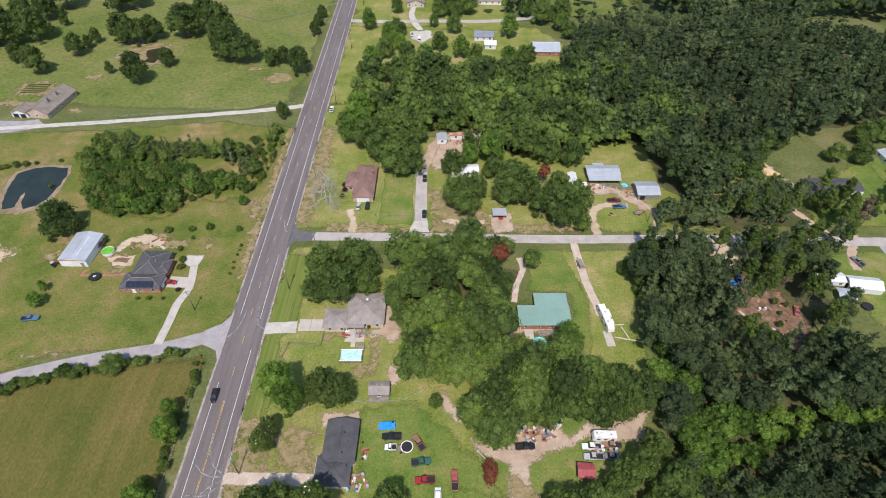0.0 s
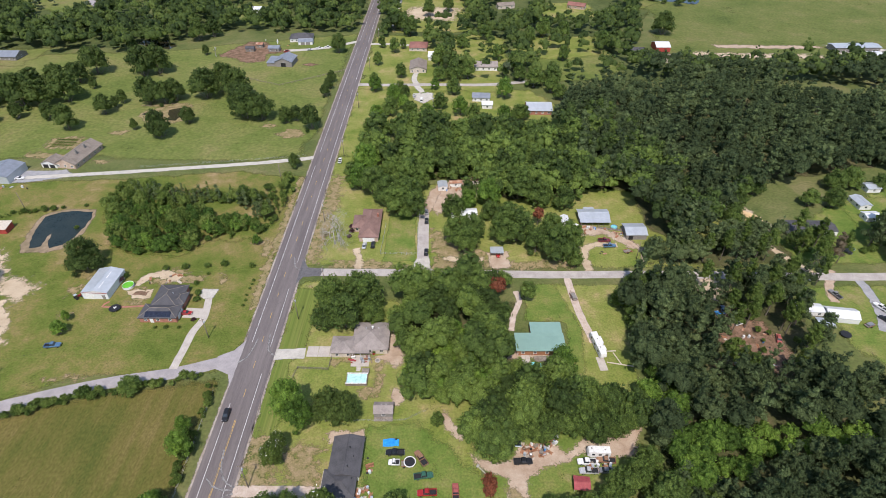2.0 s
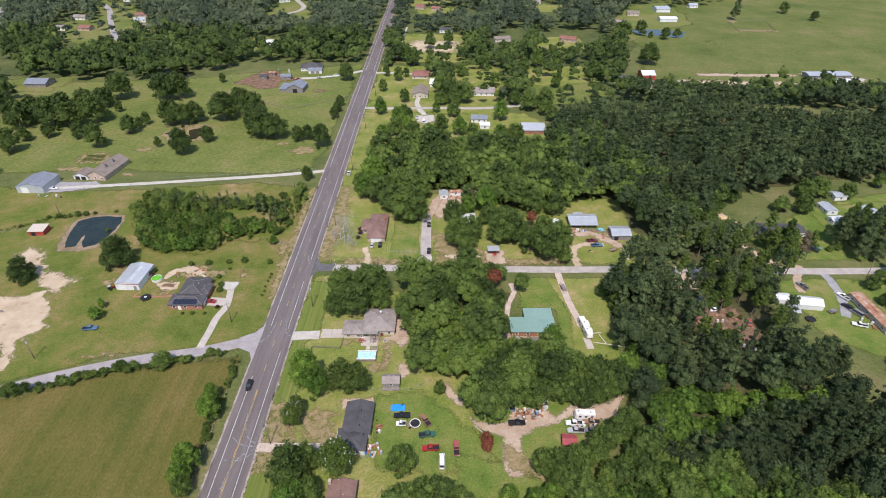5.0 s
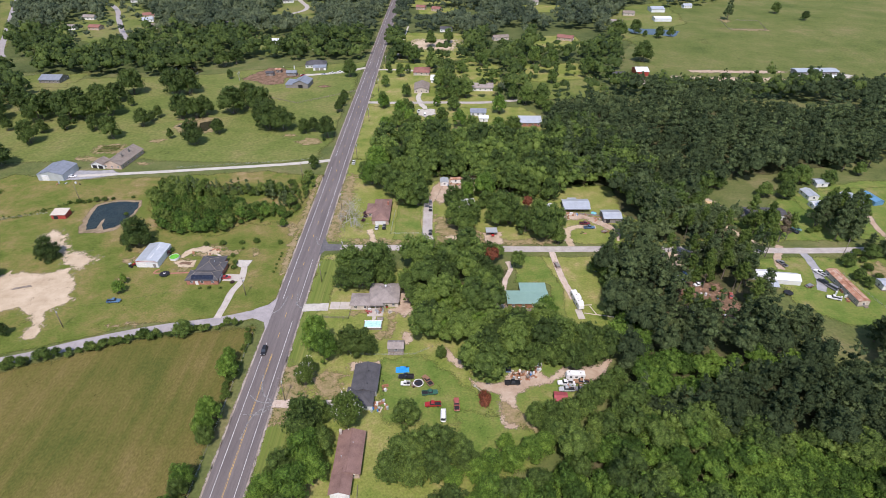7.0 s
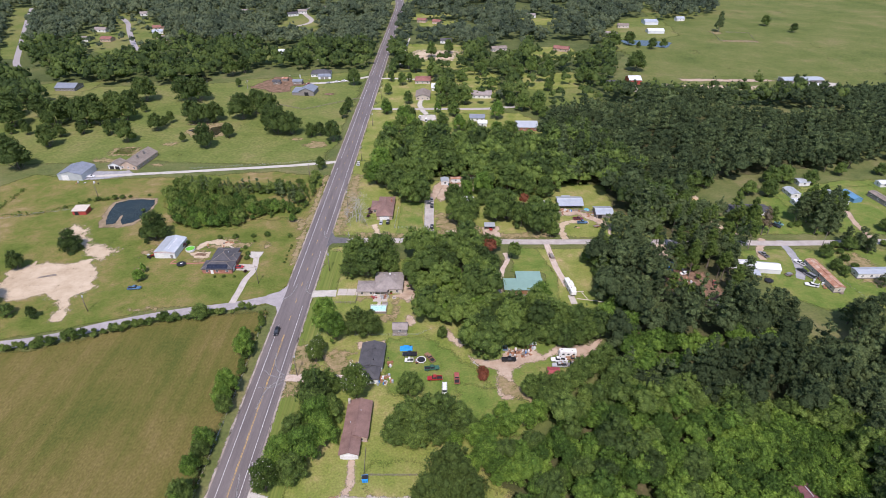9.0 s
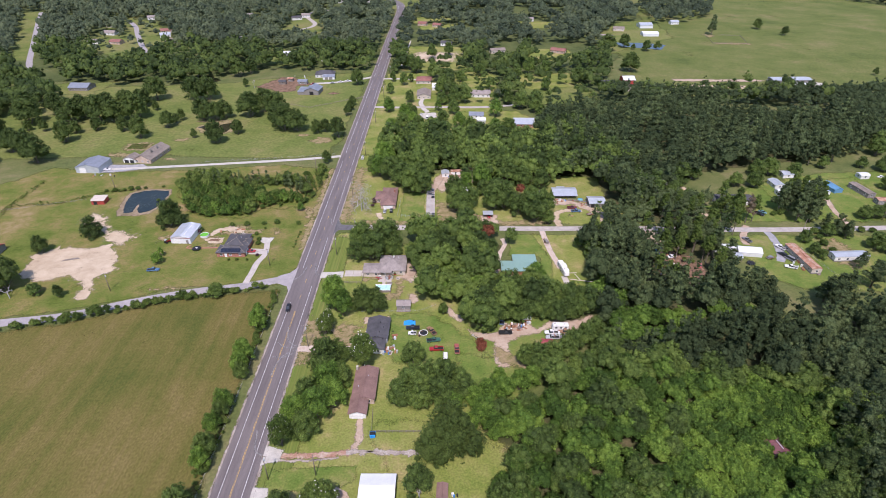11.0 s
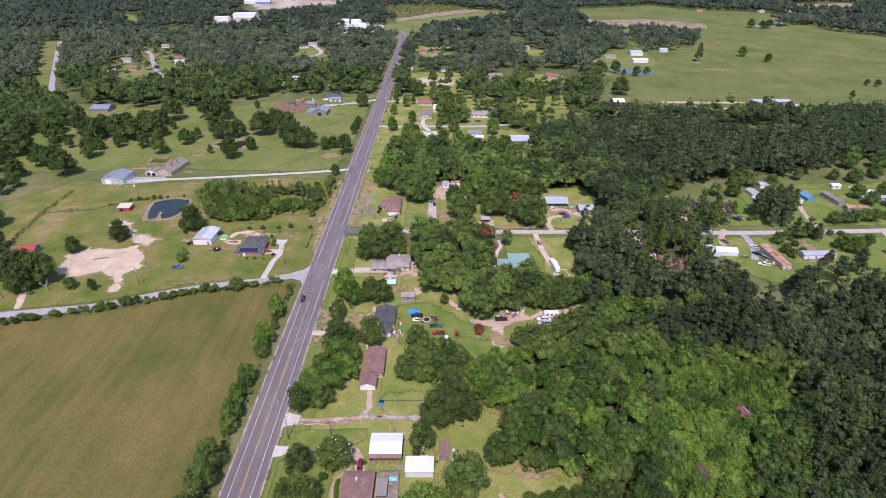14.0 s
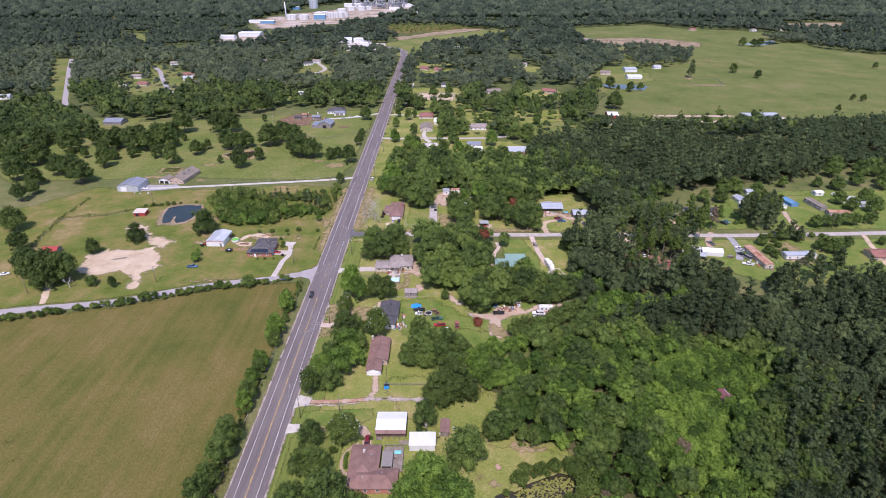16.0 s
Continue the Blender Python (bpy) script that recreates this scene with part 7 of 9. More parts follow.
# green-roofed house
h = thing("house", "long cedar house with green metal roof", "house", 34.8, 121.5)
wing(h, 0, -1.6, 17.2, 7.6, "shed", 2.7, 0.06, "wood_red", "metal_green", True, 0.4)
wing(h, 2.9, 4.6, 11.0, 6.0, "shed", 3.1, 0.05, "wood_red", "metal_green", False, 0.3)
seam = Build()
for i in range(22):
    x = -8.4 + 0.8 * i
    seam.tube((x, -5.7, 2.78), (x, 2.5, 3.24), 0.02, 0.02, 4)
part("roof_seam", seam, "metal_green", h)
part("deck", Build().box(2, -7.2, 0.2, 9, 2.6, 0.15), "wood_old", h, "weathered wooden deck")
for i in range(7):
    part("railing_post", Build().box(-2.4 + 1.45 * i, -8.4, 0.3, 0.1, 0.1, 1.0), "wood_old", h)
# sheds near the side road
h = thing("metal_shed", "open shed with pale metal roof", "shed", 71, 200, 0, 0)
wing(h, 0, 1.6, 13.6, 6.2, "gx", 3.0, 0.2, "siding_grey", "metal_grey", True, 0.6, 0.9)
part("porch_roof", Build().add([(-7.2, -5.2, 2.5), (7.2, -5.2, 2.5), (7.2, -1.4, 3.0), (-7.2, -1.4, 3.0), (-7.2, -5.2, 2.4), (7.2, -5.2, 2.4), (7.2, -1.4, 2.9), (-7.2, -1.4, 2.9)], [(0, 1, 2, 3), (7, 6, 5, 4), (0, 4, 5, 1), (1, 5, 6, 2), (2, 6, 7, 3), (3, 7, 4, 0)]), "metal_grey", h)
for i in range(6):
    part("post", Build().box(-6.6 + 2.64 * i, -5.0, 0, 0.14, 0.14, 2.45), "wood_old", h)
part("lean_to", Build().box(-1, 6.4, 0, 5, 3, 2.4), "metal_grey", h)
h = thing("plank_shed", "weathered plank shed with grey metal roof", "shed", 87.6, 189.2)
wing(h, 0, 0, 9.2, 8.6, "gx", 2.8, 0.26, "siding_grey", "metal_grey", False, 0.4, 0.9)
door(h, -2.6, -4.35, 1.8, 2.1, "s", "black")
h = thing("storage_shed", "small white storage building", "shed", 57, 197.4)
wing(h, 0, 0, 3.4, 6.2, "gy", 2.4, 0.4, "siding_white", "metal_white", False, 0.2)
h = thing("garden_shed", "small shed with grey shingle roof and roof lights", "shed", -19.5, 91.9)
wing(h, 0, 0, 6.0, 4.2, "gx", 2.2, 0.5, "siding_grey", "shingle_grey", True, 0.25)
for x in (-0.8, 0.8):
    part("roof_light", Build().box(x, 0.7, 2.82, 0.3, 0.3, 0.25), "trim", h)
part("deck", Build().box(0, -2.9, 0.1, 6.0, 1.6, 0.12), "wood_old", h)
# dark house
h = thing("house", "long house with charcoal shingle roof", "house", -29.6, 71.4, 0, -1)
wing(h, 0.5, 3.0, 8.6, 12.4, "gy", 2.7, 0.3, "siding_white", "shingle_dark")
wing(h, -0.4, -5.6, 9.0, 7.6, "hip", 2.7, 0.3, "siding_white", "shingle_dark")
vents(h, [(1.4, 5, 4.0, 0.14), (1.5, -1, 4.0, 0.14), (2.8, 2.4, 3.6, 0.08), (3.2, -4.5, 3.4, 0.08)], "black")
door(h, -3.92, 0.5, 1.0, 2.1, "w", "wood_red")
part("doorstep", Build().box(-5.6, -3.4, 0.03, 1.0, 6.0, 0.1), "concrete", h, "cream concrete walk")
# long brown house
h = thing("house", "long low house with brown shingle roof", "house", -31.2, 41)
wing(h, 0.5, 2.4, 7.8, 15.0, "gy", 2.7, 0.34, "brick_tan", "shingle_brown")
wing(h, -0.7, -8.0, 5.8, 7.4, "gy", 2.5, 0.42, "siding_white", "shingle_brown", False)
vents(h, [(1.4, 5, 3.7, 0.1), (-1.6, 0, 3.6, 0.1)])
chimney(h, -3.2, 9.2, 3.6, "concrete")
door(h, -0.7, -11.75, 3.6, 2.1, "s", "trim", "garage_door")
# white barns and the large brown house
h = thing("metal_barn", "open barn with bright white metal roof", "barn", -22, 0.2)
wing(h, 0, 0, 10.6, 8.6, "gx", 3.6, 0.16, "shingle_brown", "metal_white", False, 0.2)
for i in range(6):
    part("post", Build().box(-5.1 + 2.04 * i, -5.6, 0, 0.16, 0.16, 3.2), "wood_old", h)
part("porch_roof", Build().add([(-5.5, -5.8, 3.0), (5.5, -5.8, 3.0), (5.5, -4.35, 3.55), (-5.5, -4.35, 3.55), (-5.5, -5.8, 2.9), (5.5, -5.8, 2.9), (5.5, -4.35, 3.45), (-5.5, -4.35, 3.45)], [(0, 1, 2, 3), (7, 6, 5, 4), (0, 4, 5, 1), (1, 5, 6, 2), (2, 6, 7, 3), (3, 7, 4, 0)]), "shingle_brown", h, "brown lean-to roof")
part("ridge_strip", Build().box(0, 0, 4.3, 11.0, 0.2, 0.09), "metal_dull", h, "dull grey ridge strip")
h = thing("metal_shed", "white metal shed beside the barn", "shed", -10.5, -7.8)
wing(h, 0, 0, 9.0, 5.8, "shed", 2.8, 0.05, "metal_white", "metal_white", False, 0.2)
h = thing("plank_shed", "small brown plank shed with worn shingles", "shed", -2.4, -0.9, 0, -2)
wing(h, 0, 0, 3.2, 6.4, "gy", 2.2, 0.3, "wood_old", "shingle_brown", False, 0.2)
h = thing("house", "large ranch house with brown hip roof", "house", -26.4, -20)
wing(h, 0, -4.6, 16.0, 7.4, "hip", 2.7, 0.4, "brick_red", "shingle_brown")
wing(h, -3.4, 2.0, 9.4, 14.6, "hip", 2.7, 0.4, "brick_red", "shingle_brown")
vents(h, [(-1.2, 3.6, 4.3, 0.14), (-3.0, -5.4, 4.2, 0.1), (3.2, -3.6, 4.0, 0.1)])
chimney(h, -3.6, 4.6, 4.6, "concrete")
part("patio_roof", Build().box(4.2, 3.6, 2.6, 3.7, 6.6, 0.12), "siding_grey", h, "pale grey metal patio cover")
for x in (2.5, 5.9):
    for y in (0.6, 6.6):
        part("post", Build().box(x, y, 0.4, 0.12, 0.12, 2.2), "trim", h)
deck = part("deck", Build().box(6.0, 5.6, 0.05, 6.9, 10.6, 0.3), "siding_grey", h, "grey wooden deck")
for i in range(24):
    part("plank", Build().box(2.7 + 0.29 * i, 5.6, 0.36, 0.26, 10.7, 0.05), "wood_old", deck)
for i in range(9):
    part("railing_post", Build().box(2.7 + 0.84 * i, 10.9, 0.4, 0.09, 0.09, 1.1), "siding_grey", h)
    part("railing_post", Build().box(9.4, 0.6 + 1.28 * i, 0.4, 0.09, 0.09, 1.1), "siding_grey", h)
part("rail", Build().box(6.05, 10.9, 1.5, 6.8, 0.12, 0.08), "siding_grey", h)
part("rail", Build().box(9.4, 5.6, 1.5, 0.12, 10.7, 0.08), "siding_grey", h)


def mobile_home(x, y, w, d, rz, label, roof, wall="siding_white"):
    root = thing("mobile_home", label, "mobile home", x, y, 0, rz, "mobile homes")
    along = "gx" if w > d else "gy"
    wing(root, 0, 0, w, d, along, 2.9, 0.2, wall, roof, True, 0.15, 1.2)
    part("skirting", Build().box(0, 0, 0, w + 0.06, d + 0.06, 0.6), "siding_grey", root)
    part("step", Build().box(w * 0.2, -d / 2 - 0.7, 0, 1.6, 1.2, 0.5), "wood_old", root)
    return root


mobile_home(176.8, 129, 5.0, 23, 3, "mobile home with rust-streaked metal roof", "metal_rust", "siding_beige")
mobile_home(201, 131, 17.6, 5.2, 2, "white mobile home with pale blue-grey roof", "metal_grey")
mobile_home(254, 205, 5.0, 16, 8, "weathered mobile home with grey-brown roof", "shingle_tan", "siding_grey")
mobile_home(260, 190, 13.5, 4.6, -4, "long shelter with reddish metal roof", "metal_rust", "siding_grey")
mobile_home(169.4, 192, 22.0, 8.6, -1, "wide mobile home with dark grey roof", "shingle_dark")
h = thing("house", "low house with reddish-brown roof", "house", 249, 131.6)
wing(h, 0, 0, 15, 9.4, "gx", 2.7, 0.34, "brick_tan", "shingle_red")
h = thing("tent_shelter", "white fabric-covered vehicle shelter", "shelter", 153, 135.6, 0, -8)
wing(h, 0, 0, 11.5, 6.2, "gx", 2.4, 0.45, "metal_white", "metal_white", False, 0.1)
door(h, -5.75, 0, 3.0, 2.2, "w", "black")
h = thing("trailer", "long white trailer behind the fabric shelter", "trailer", 141.4, 138.4, 0, -4)
wing(h, 0, 0, 11.0, 4.6, "gx", 2.6, 0.2, "siding_white", "metal_white", True, 0.15)
part("skirting", Build().box(0, 0, 0, 11.06, 4.66, 0.5), "siding_grey", h)
h = thing("open_shelter", "small shelter with grey metal roof", "shelter", 144, 130.4, 0, -10)
part("roof", roof_mesh(5.6, 4.6, 2.5, 0.5, "gx", 0.2), "metal_grey", h)
for x in (-2.6, 2.6):
    for y in (-2.1, 2.1):
        part("post", Build().box(x, y, 0, 0.12, 0.12, 2.5), "wood_old", h)
h = thing("metal_shed", "shed with pale metal roof among trees", "shed", 227.4, 207, 0, 12)
wing(h, 0, 0, 6.4, 15, "gy", 2.6, 0.25, "siding_white", "metal_grey", False, 0.2)
h = thing("metal_shed", "shed with blue metal roof", "shed", 238.4, 209, 0, 10)
wing(h, 0, 0, 5.6, 10.8, "gy", 2.4, 0.4, "metal_blue", "metal_blue", False, 0.2)
for x, y, w, d, r in ((219.6, 228, 7, 6, "metal_grey"), (206, 214, 6, 9, "metal_grey"), (204, 202, 7, 5, "metal_white"), (268, 226, 6, 5, "metal_white"), (282, 214, 9, 6, "metal_white"), (288, 206, 12, 5, "metal_grey"), (9.6, 203.2, 12.2, 5.6, "metal_white"), (-0.7, 228.6, 4.6, 5.4, "metal_grey"), (6, 231, 6, 3, "metal_rust"), (16, 234, 4.5, 3.6, "metal_rust")):
    h = thing("metal_shed", "small outbuilding with a pale metal roof", "shed", x, y, 0, 4)
    wing(h, 0, 0, w, d, "gx" if w > d else "gy", 2.5, 0.25, "siding_white", r, True, 0.25)
h = thing("carport", "open carport with grey metal roof", "carport", 23.2, 174)
part("roof", Build().box(0, 0, 2.4, 5.8, 4.6, 0.14), "metal_grey", h)
for x in (-2.7, 2.7):
    for y in (-2.1, 2.1):
        part("post", Build().box(x, y, 0, 0.12, 0.12, 2.4), "wood_old", h)
for k, (x, y, w, d, kind, wall, roof) in enumerate([(25, 341, 11.4, 8, "gx", "siding_white", "metal_dull"), (28.3, 328.5, 6.6, 6, "gx", "siding_white", "metal_white"), (61.2, 323.5, 15.6, 13.4, "gx", "brick_red", "metal_grey"), (-19.2, 397, 12, 18, "gy", "siding_beige", "shingle_tan"), (-7.0, 420, 9.6, 12, "gx", "siding_white", "metal_white"), (-20.6, 442, 14, 14, "hip", "siding_beige", "shingle_red"), (31.6, 399, 17, 12, "gx", "siding_white", "shingle_grey"), (-131, 526, 7, 12, "gx", "siding_white", "metal_red"), (-176, 541, 10, 16, "gx", "siding_white", "metal_white"), (-339, 419, 18, 14, "gx", "siding_grey", "metal_dull"), (-155.5, 435, 6.5, 5, "gx", "wood_old", "shingle_dark"), (-136.4, 436, 8.4, 6, "gx", "siding_grey", "metal_dull"), (-150, 444, 5, 4, "gx", "wood_old", "metal_rust"), (-25.8, 263, 9, 4, "gx", "siding_grey", "metal_grey"), (-46.8, 259.5, 4.5, 5, "gy", "siding_grey", "shingle_dark")]):
    h = thing("house" if w * d > 90 else "outbuilding", "country house with a pale roof among trees" if "metal" in roof else "country house with a shingle roof among trees", "house", x, y, 0, -3 + k % 4)
    wing(h, 0, 0, w, d, kind, 2.8, 0.36, wall, roof)
h = thing("barn", "large grey plank barn with pale metal roof", "barn", -122, 407, 0, -5)
wing(h, 1.5, 0, 13, 14.5, "gy", 3.8, 0.42, "siding_grey", "metal_dull", False, 0.4, 1.4)
wing(h, -8.2, -1, 6.4, 12, "shed", 2.8, 0.08, "siding_grey", "metal_dull", False, 0.3)
door(h, 1.5, -7.28, 3.4, 3.0, "s", "black", "barn_door")
h = thing("farmhouse", "white farmhouse with charcoal hip roof and garage", "house", -118.4, 461, 0, 4)
wing(h, -1, 2, 18.5, 12, "hip", 2.9, 0.44, "siding_white", "shingle_dark")
wing(h, 3.4, -8, 11.5, 7.4, "gx", 2.7, 0.34, "siding_white", "metal_dull", False, 0.3)
door(h, 1.2, -11.72, 3.0, 2.2, "s", "siding_grey", "garage_door")
door(h, 5.4, -11.72, 3.0, 2.2, "s", "siding_grey", "garage_door")
h = thing("barn", "red barn with white metal roof", "barn", 176, 441, 0, 0)
wing(h, 0, 0, 11.2, 14, "gx", 4.0, 0.3, "metal_red", "metal_white", False, 0.3)
h = thing("barn", "long open barn with pale metal roof", "barn", 332, 440, 0, 2)
wing(h, 0, 0, 37, 11, "gx", 4.0, 0.16, "siding_grey", "metal_grey", True, 0.6, 2.0)
h = thing("barn", "low barn with pale metal roof", "barn", 335, 424, 0, 4)
wing(h, 0, 0, 18, 9, "gx", 3.0, 0.2, "siding_grey", "metal_white", False, 0.4, 2.0)
h = thing("barn", "white metal farm building by the pond", "barn", 273, 706)
wing(h, 0, 0, 17, 18, "gx", 4.0, 0.2, "metal_white", "metal_grey", False, 0.3)
h = thing("barn", "long white metal farm building", "barn", 263, 652)
wing(h, 0, 0, 20, 12, "gx", 3.5, 0.25, "metal_white", "metal_white", False, 0.3)
# suburb among the far trees: one plain house, set out many times
far_roofs = [("shingle_grey", "siding_white"), ("shingle_tan", "siding_beige"), ("shingle_dark", "siding_white"), ("shingle_red", "brick_tan"), ("metal_grey", "siding_white")]
protos = []
for r, w0 in far_roofs:
    h = thing("house", "small distant house among dense trees", "house", 0, 0, -500, 0, "distant houses")
    wing(h, 0, 0, 14, 9, "gx", 2.8, 0.36, w0, r)
    protos.append(h)
hr = np.random.default_rng(77)
for n, (x, y) in enumerate(SUBURB + EASTERN):
    copy_thing(protos[hr.integers(5)], pose(x, y, 0, 0, 0, hr.uniform(-25, 25)) @ Matrix.Diagonal((hr.uniform(0.8, 1.2), hr.uniform(0.8, 1.1), 1.15, 1)))
for h in protos:
    for o in (*h.children_recursive, h):
        bpy.data.objects.remove(o)
for x, y, w, d in ((-195, 1008, 30, 24), (-160, 1012, 34, 16), (-150, 960, 14, 10), (-230, 1000, 20, 10)):
    h = thing("warehouse", "white metal warehouse in the distance", "warehouse", x, y, 0, 3)
    wing(h, 0, 0, w, d, "gx", 6.0, 0.25, "metal_white", "metal_white", False, 0.3)


# ---- vehicles ----
PAINT = {"red": (0.34, 0.025, 0.025), "darkred": (0.16, 0.015, 0.022), "black": (0.018, 0.018, 0.02), "white": (0.75, 0.75, 0.74), "blue": (0.08, 0.16, 0.27), "teal": (0.10, 0.22, 0.22), "silver": (0.42, 0.43, 0.44), "brown": (0.27, 0.15, 0.085), "green": (0.04, 0.12, 0.08), "grey": (0.20, 0.20, 0.21), "maroon": (0.15, 0.025, 0.035), "oldred": (0.36, 0.10, 0.085), "brightblue": (0.03, 0.20, 0.55)}
for key, c in PAINT.items():
    M["paint_" + key] = mat("paint_" + key, [(0.3, tuple(v * 0.85 for v in c)), (0.65, c)], 0.8, 0.28, 4, spec=0.55)
M["tyre"] = plain("tyre_rubber", (0.025, 0.025, 0.025), 0.85)
M["chrome"] = plain("dull_chrome", (0.5, 0.5, 0.5), 0.3, 0.9)
M["lamp_red"] = plain("red_lamp_glass", (0.35, 0.02, 0.02), 0.25)
M["lamp_clear"] = plain("clear_lamp_glass", (0.7, 0.7, 0.68), 0.2)
M["rust"] = mat("rusty_metal", [(0.3, (0.12, 0.055, 0.03)), (0.7, (0.30, 0.14, 0.075))], 2, 0.9, 9)
M["turquoise"] = mat("pool_water", [(0.3, (0.16, 0.50, 0.50)), (0.7, (0.24, 0.60, 0.58))], 0.5, 0.08, 2, spec=0.5)
M["pale_pool"] = mat("pale_pool_water", [(0.3, (0.40, 0.66, 0.61)), (0.7, (0.48, 0.74, 0.68))], 0.3, 0.08, 1, spec=0.5)
M["algae"] = mat("green_pool_water", [(0.3, (0.10, 0.36, 0.02)), (0.7, (0.16, 0.46, 0.04))], 0.5, 0.1, 2, spec=0.5)
M["tarp_blue"] = mat("blue_tarpaulin", [(0.3, (0.02, 0.22, 0.62)), (0.7, (0.04, 0.34, 0.80))], 1, 0.5, 5, 0.03)
M["tarp_red"] = mat("faded_red_tarpaulin", [(0.3, (0.25, 0.045, 0.055)), (0.7, (0.36, 0.09, 0.09))], 1, 0.6, 5, 0.02)
M["metal_ruin"] = mat("faded_red_sheet_metal", [(0.3, (0.11, 0.05, 0.06)), (0.7, (0.22, 0.09, 0.09))], 0.8, 0.6, 5, 0.02)
M["pole_wood"] = mat("utility_pole_wood", [(0.3, (0.13, 0.10, 0.08)), (0.7, (0.24, 0.20, 0.17))], 1.5, 0.9, 10)


def ring(x, hw, z0, z1, tuck=0.88):
    zm = z0 + (z1 - z0) * 0.62
    return [(x, -hw * 0.94, z0), (x, hw * 0.94, z0), (x, hw, zm), (x, hw * tuck, z1), (x, -hw * tuck, z1), (x, -hw, zm)]


def vehicle(kind, x, y, rz, paint, label, tall=1.0, group=""):
    """A car, van or pickup facing +x before it is turned; all its parts are its own."""
    p = "paint_" + paint
    root = thing("pickup_truck" if kind == "pickup" else ("van" if kind == "van" else "car"), label, "pickup truck" if kind == "pickup" else "car", x, y, 0.086 if -73 < x < -60 and group == "" and abs(y - 90) < 1 else 0.03, rz, group)
    L, hw = {"car": (4.6, 0.9), "suv": (4.8, 0.95), "pickup": (5.6, 0.98), "van": (5.4, 0.98)}[kind]
    f = L / 2
    if kind == "pickup":
        part("body", Build().loft([ring(-0.55, hw, 0.4, 1.05), ring(0.2, hw, 0.4, 1.08), ring(1.0, hw, 0.42, 1.08), ring(f - 0.5, hw * 0.97, 0.42, 1.0), ring(f, hw * 0.88, 0.48, 0.85)]), p, root, smooth=False)
        cab = (-0.6, -0.45, 0.65, 1.15, 1.85)
        bed = Build().box(-f / 2 - 0.3, 0, 0.5, f - 0.55, 1.9, 0.12)
        for s in (-1, 1):
            bed.box(-f / 2 - 0.3, s * 0.93, 0.5, f - 0.55, 0.09, 0.6)
        bed.box(-f + 0.03, 0, 0.5, 0.08, 1.9, 0.58).box(-0.6, 0, 0.5, 0.08, 1.9, 0.6)
        part("cargo_bed", bed, p, root)
        part("bed_floor", Build().box(-f / 2 - 0.3, 0, 0.62, f - 0.75, 1.75, 0.02), "black", root)
    else:
        part("body", Build().loft([ring(-f, hw * 0.86, 0.42, 0.85), ring(-f + 0.35, hw * 0.97, 0.35, 0.98), ring(-0.6, hw, 0.33, 1.0), ring(0.7, hw, 0.33, 0.98), ring(f - 0.6, hw * 0.96, 0.35, 0.88), ring(f, hw * 0.84, 0.42, 0.7)]), p, root)
        cab = {"car": (-1.55, -0.95, 0.3, 1.05, 1.42), "suv": (-2.15, -1.85, 0.4, 1.15, 1.75), "van": (-2.55, -2.4, 1.2, 1.85, 2.0)}[kind]
    a, b, c, d, zt = cab
    part("cabin_glass", Build().loft([[(a, -hw * 0.86, 0.96), (a, hw * 0.86, 0.96), (b, hw * 0.72, zt), (b, -hw * 0.72, zt)], [(d, -hw * 0.86, 0.96), (d, hw * 0.86, 0.96), (c, hw * 0.72, zt), (c, -hw * 0.72, zt)]]), "glass", root)
    part("roof", Build().loft([[(b - 0.04, -hw * 0.75, zt - 0.05), (b - 0.04, hw * 0.75, zt - 0.05), (b + 0.05, hw * 0.66, zt + 0.05), (b + 0.05, -hw * 0.66, zt + 0.05)], [(c + 0.04, -hw * 0.75, zt - 0.05), (c + 0.04, hw * 0.75, zt - 0.05), (c - 0.05, hw * 0.66, zt + 0.05), (c - 0.05, -hw * 0.66, zt + 0.05)]]), p, root)
    for sx in (-1, 1):
        for sy in (-1, 1):
            w = part("wheel", Build().tube((0, -0.11, 0), (0, 0.11, 0), 0.35, 0.35, 12), "tyre", root)
            w.location = (sx * L * 0.31, sy * (hw - 0.08), 0.35)
            part("rim", Build().tube((0, -0.125, 0), (0, 0.125, 0), 0.2, 0.2, 10), "chrome", w)
        part("bumper", Build().box(sx * (f + 0.02), 0, 0.42, 0.14, hw * 1.7, 0.2), "chrome" if kind == "pickup" else p, root)
        for sy in (-1, 1):
            part("headlight" if sx > 0 else "tail_light", Build().box(sx * (f - 0.06), sy * hw * 0.66, 0.66, 0.12, 0.3, 0.14), "lamp_clear" if sx > 0 else "lamp_red", root)
    return root


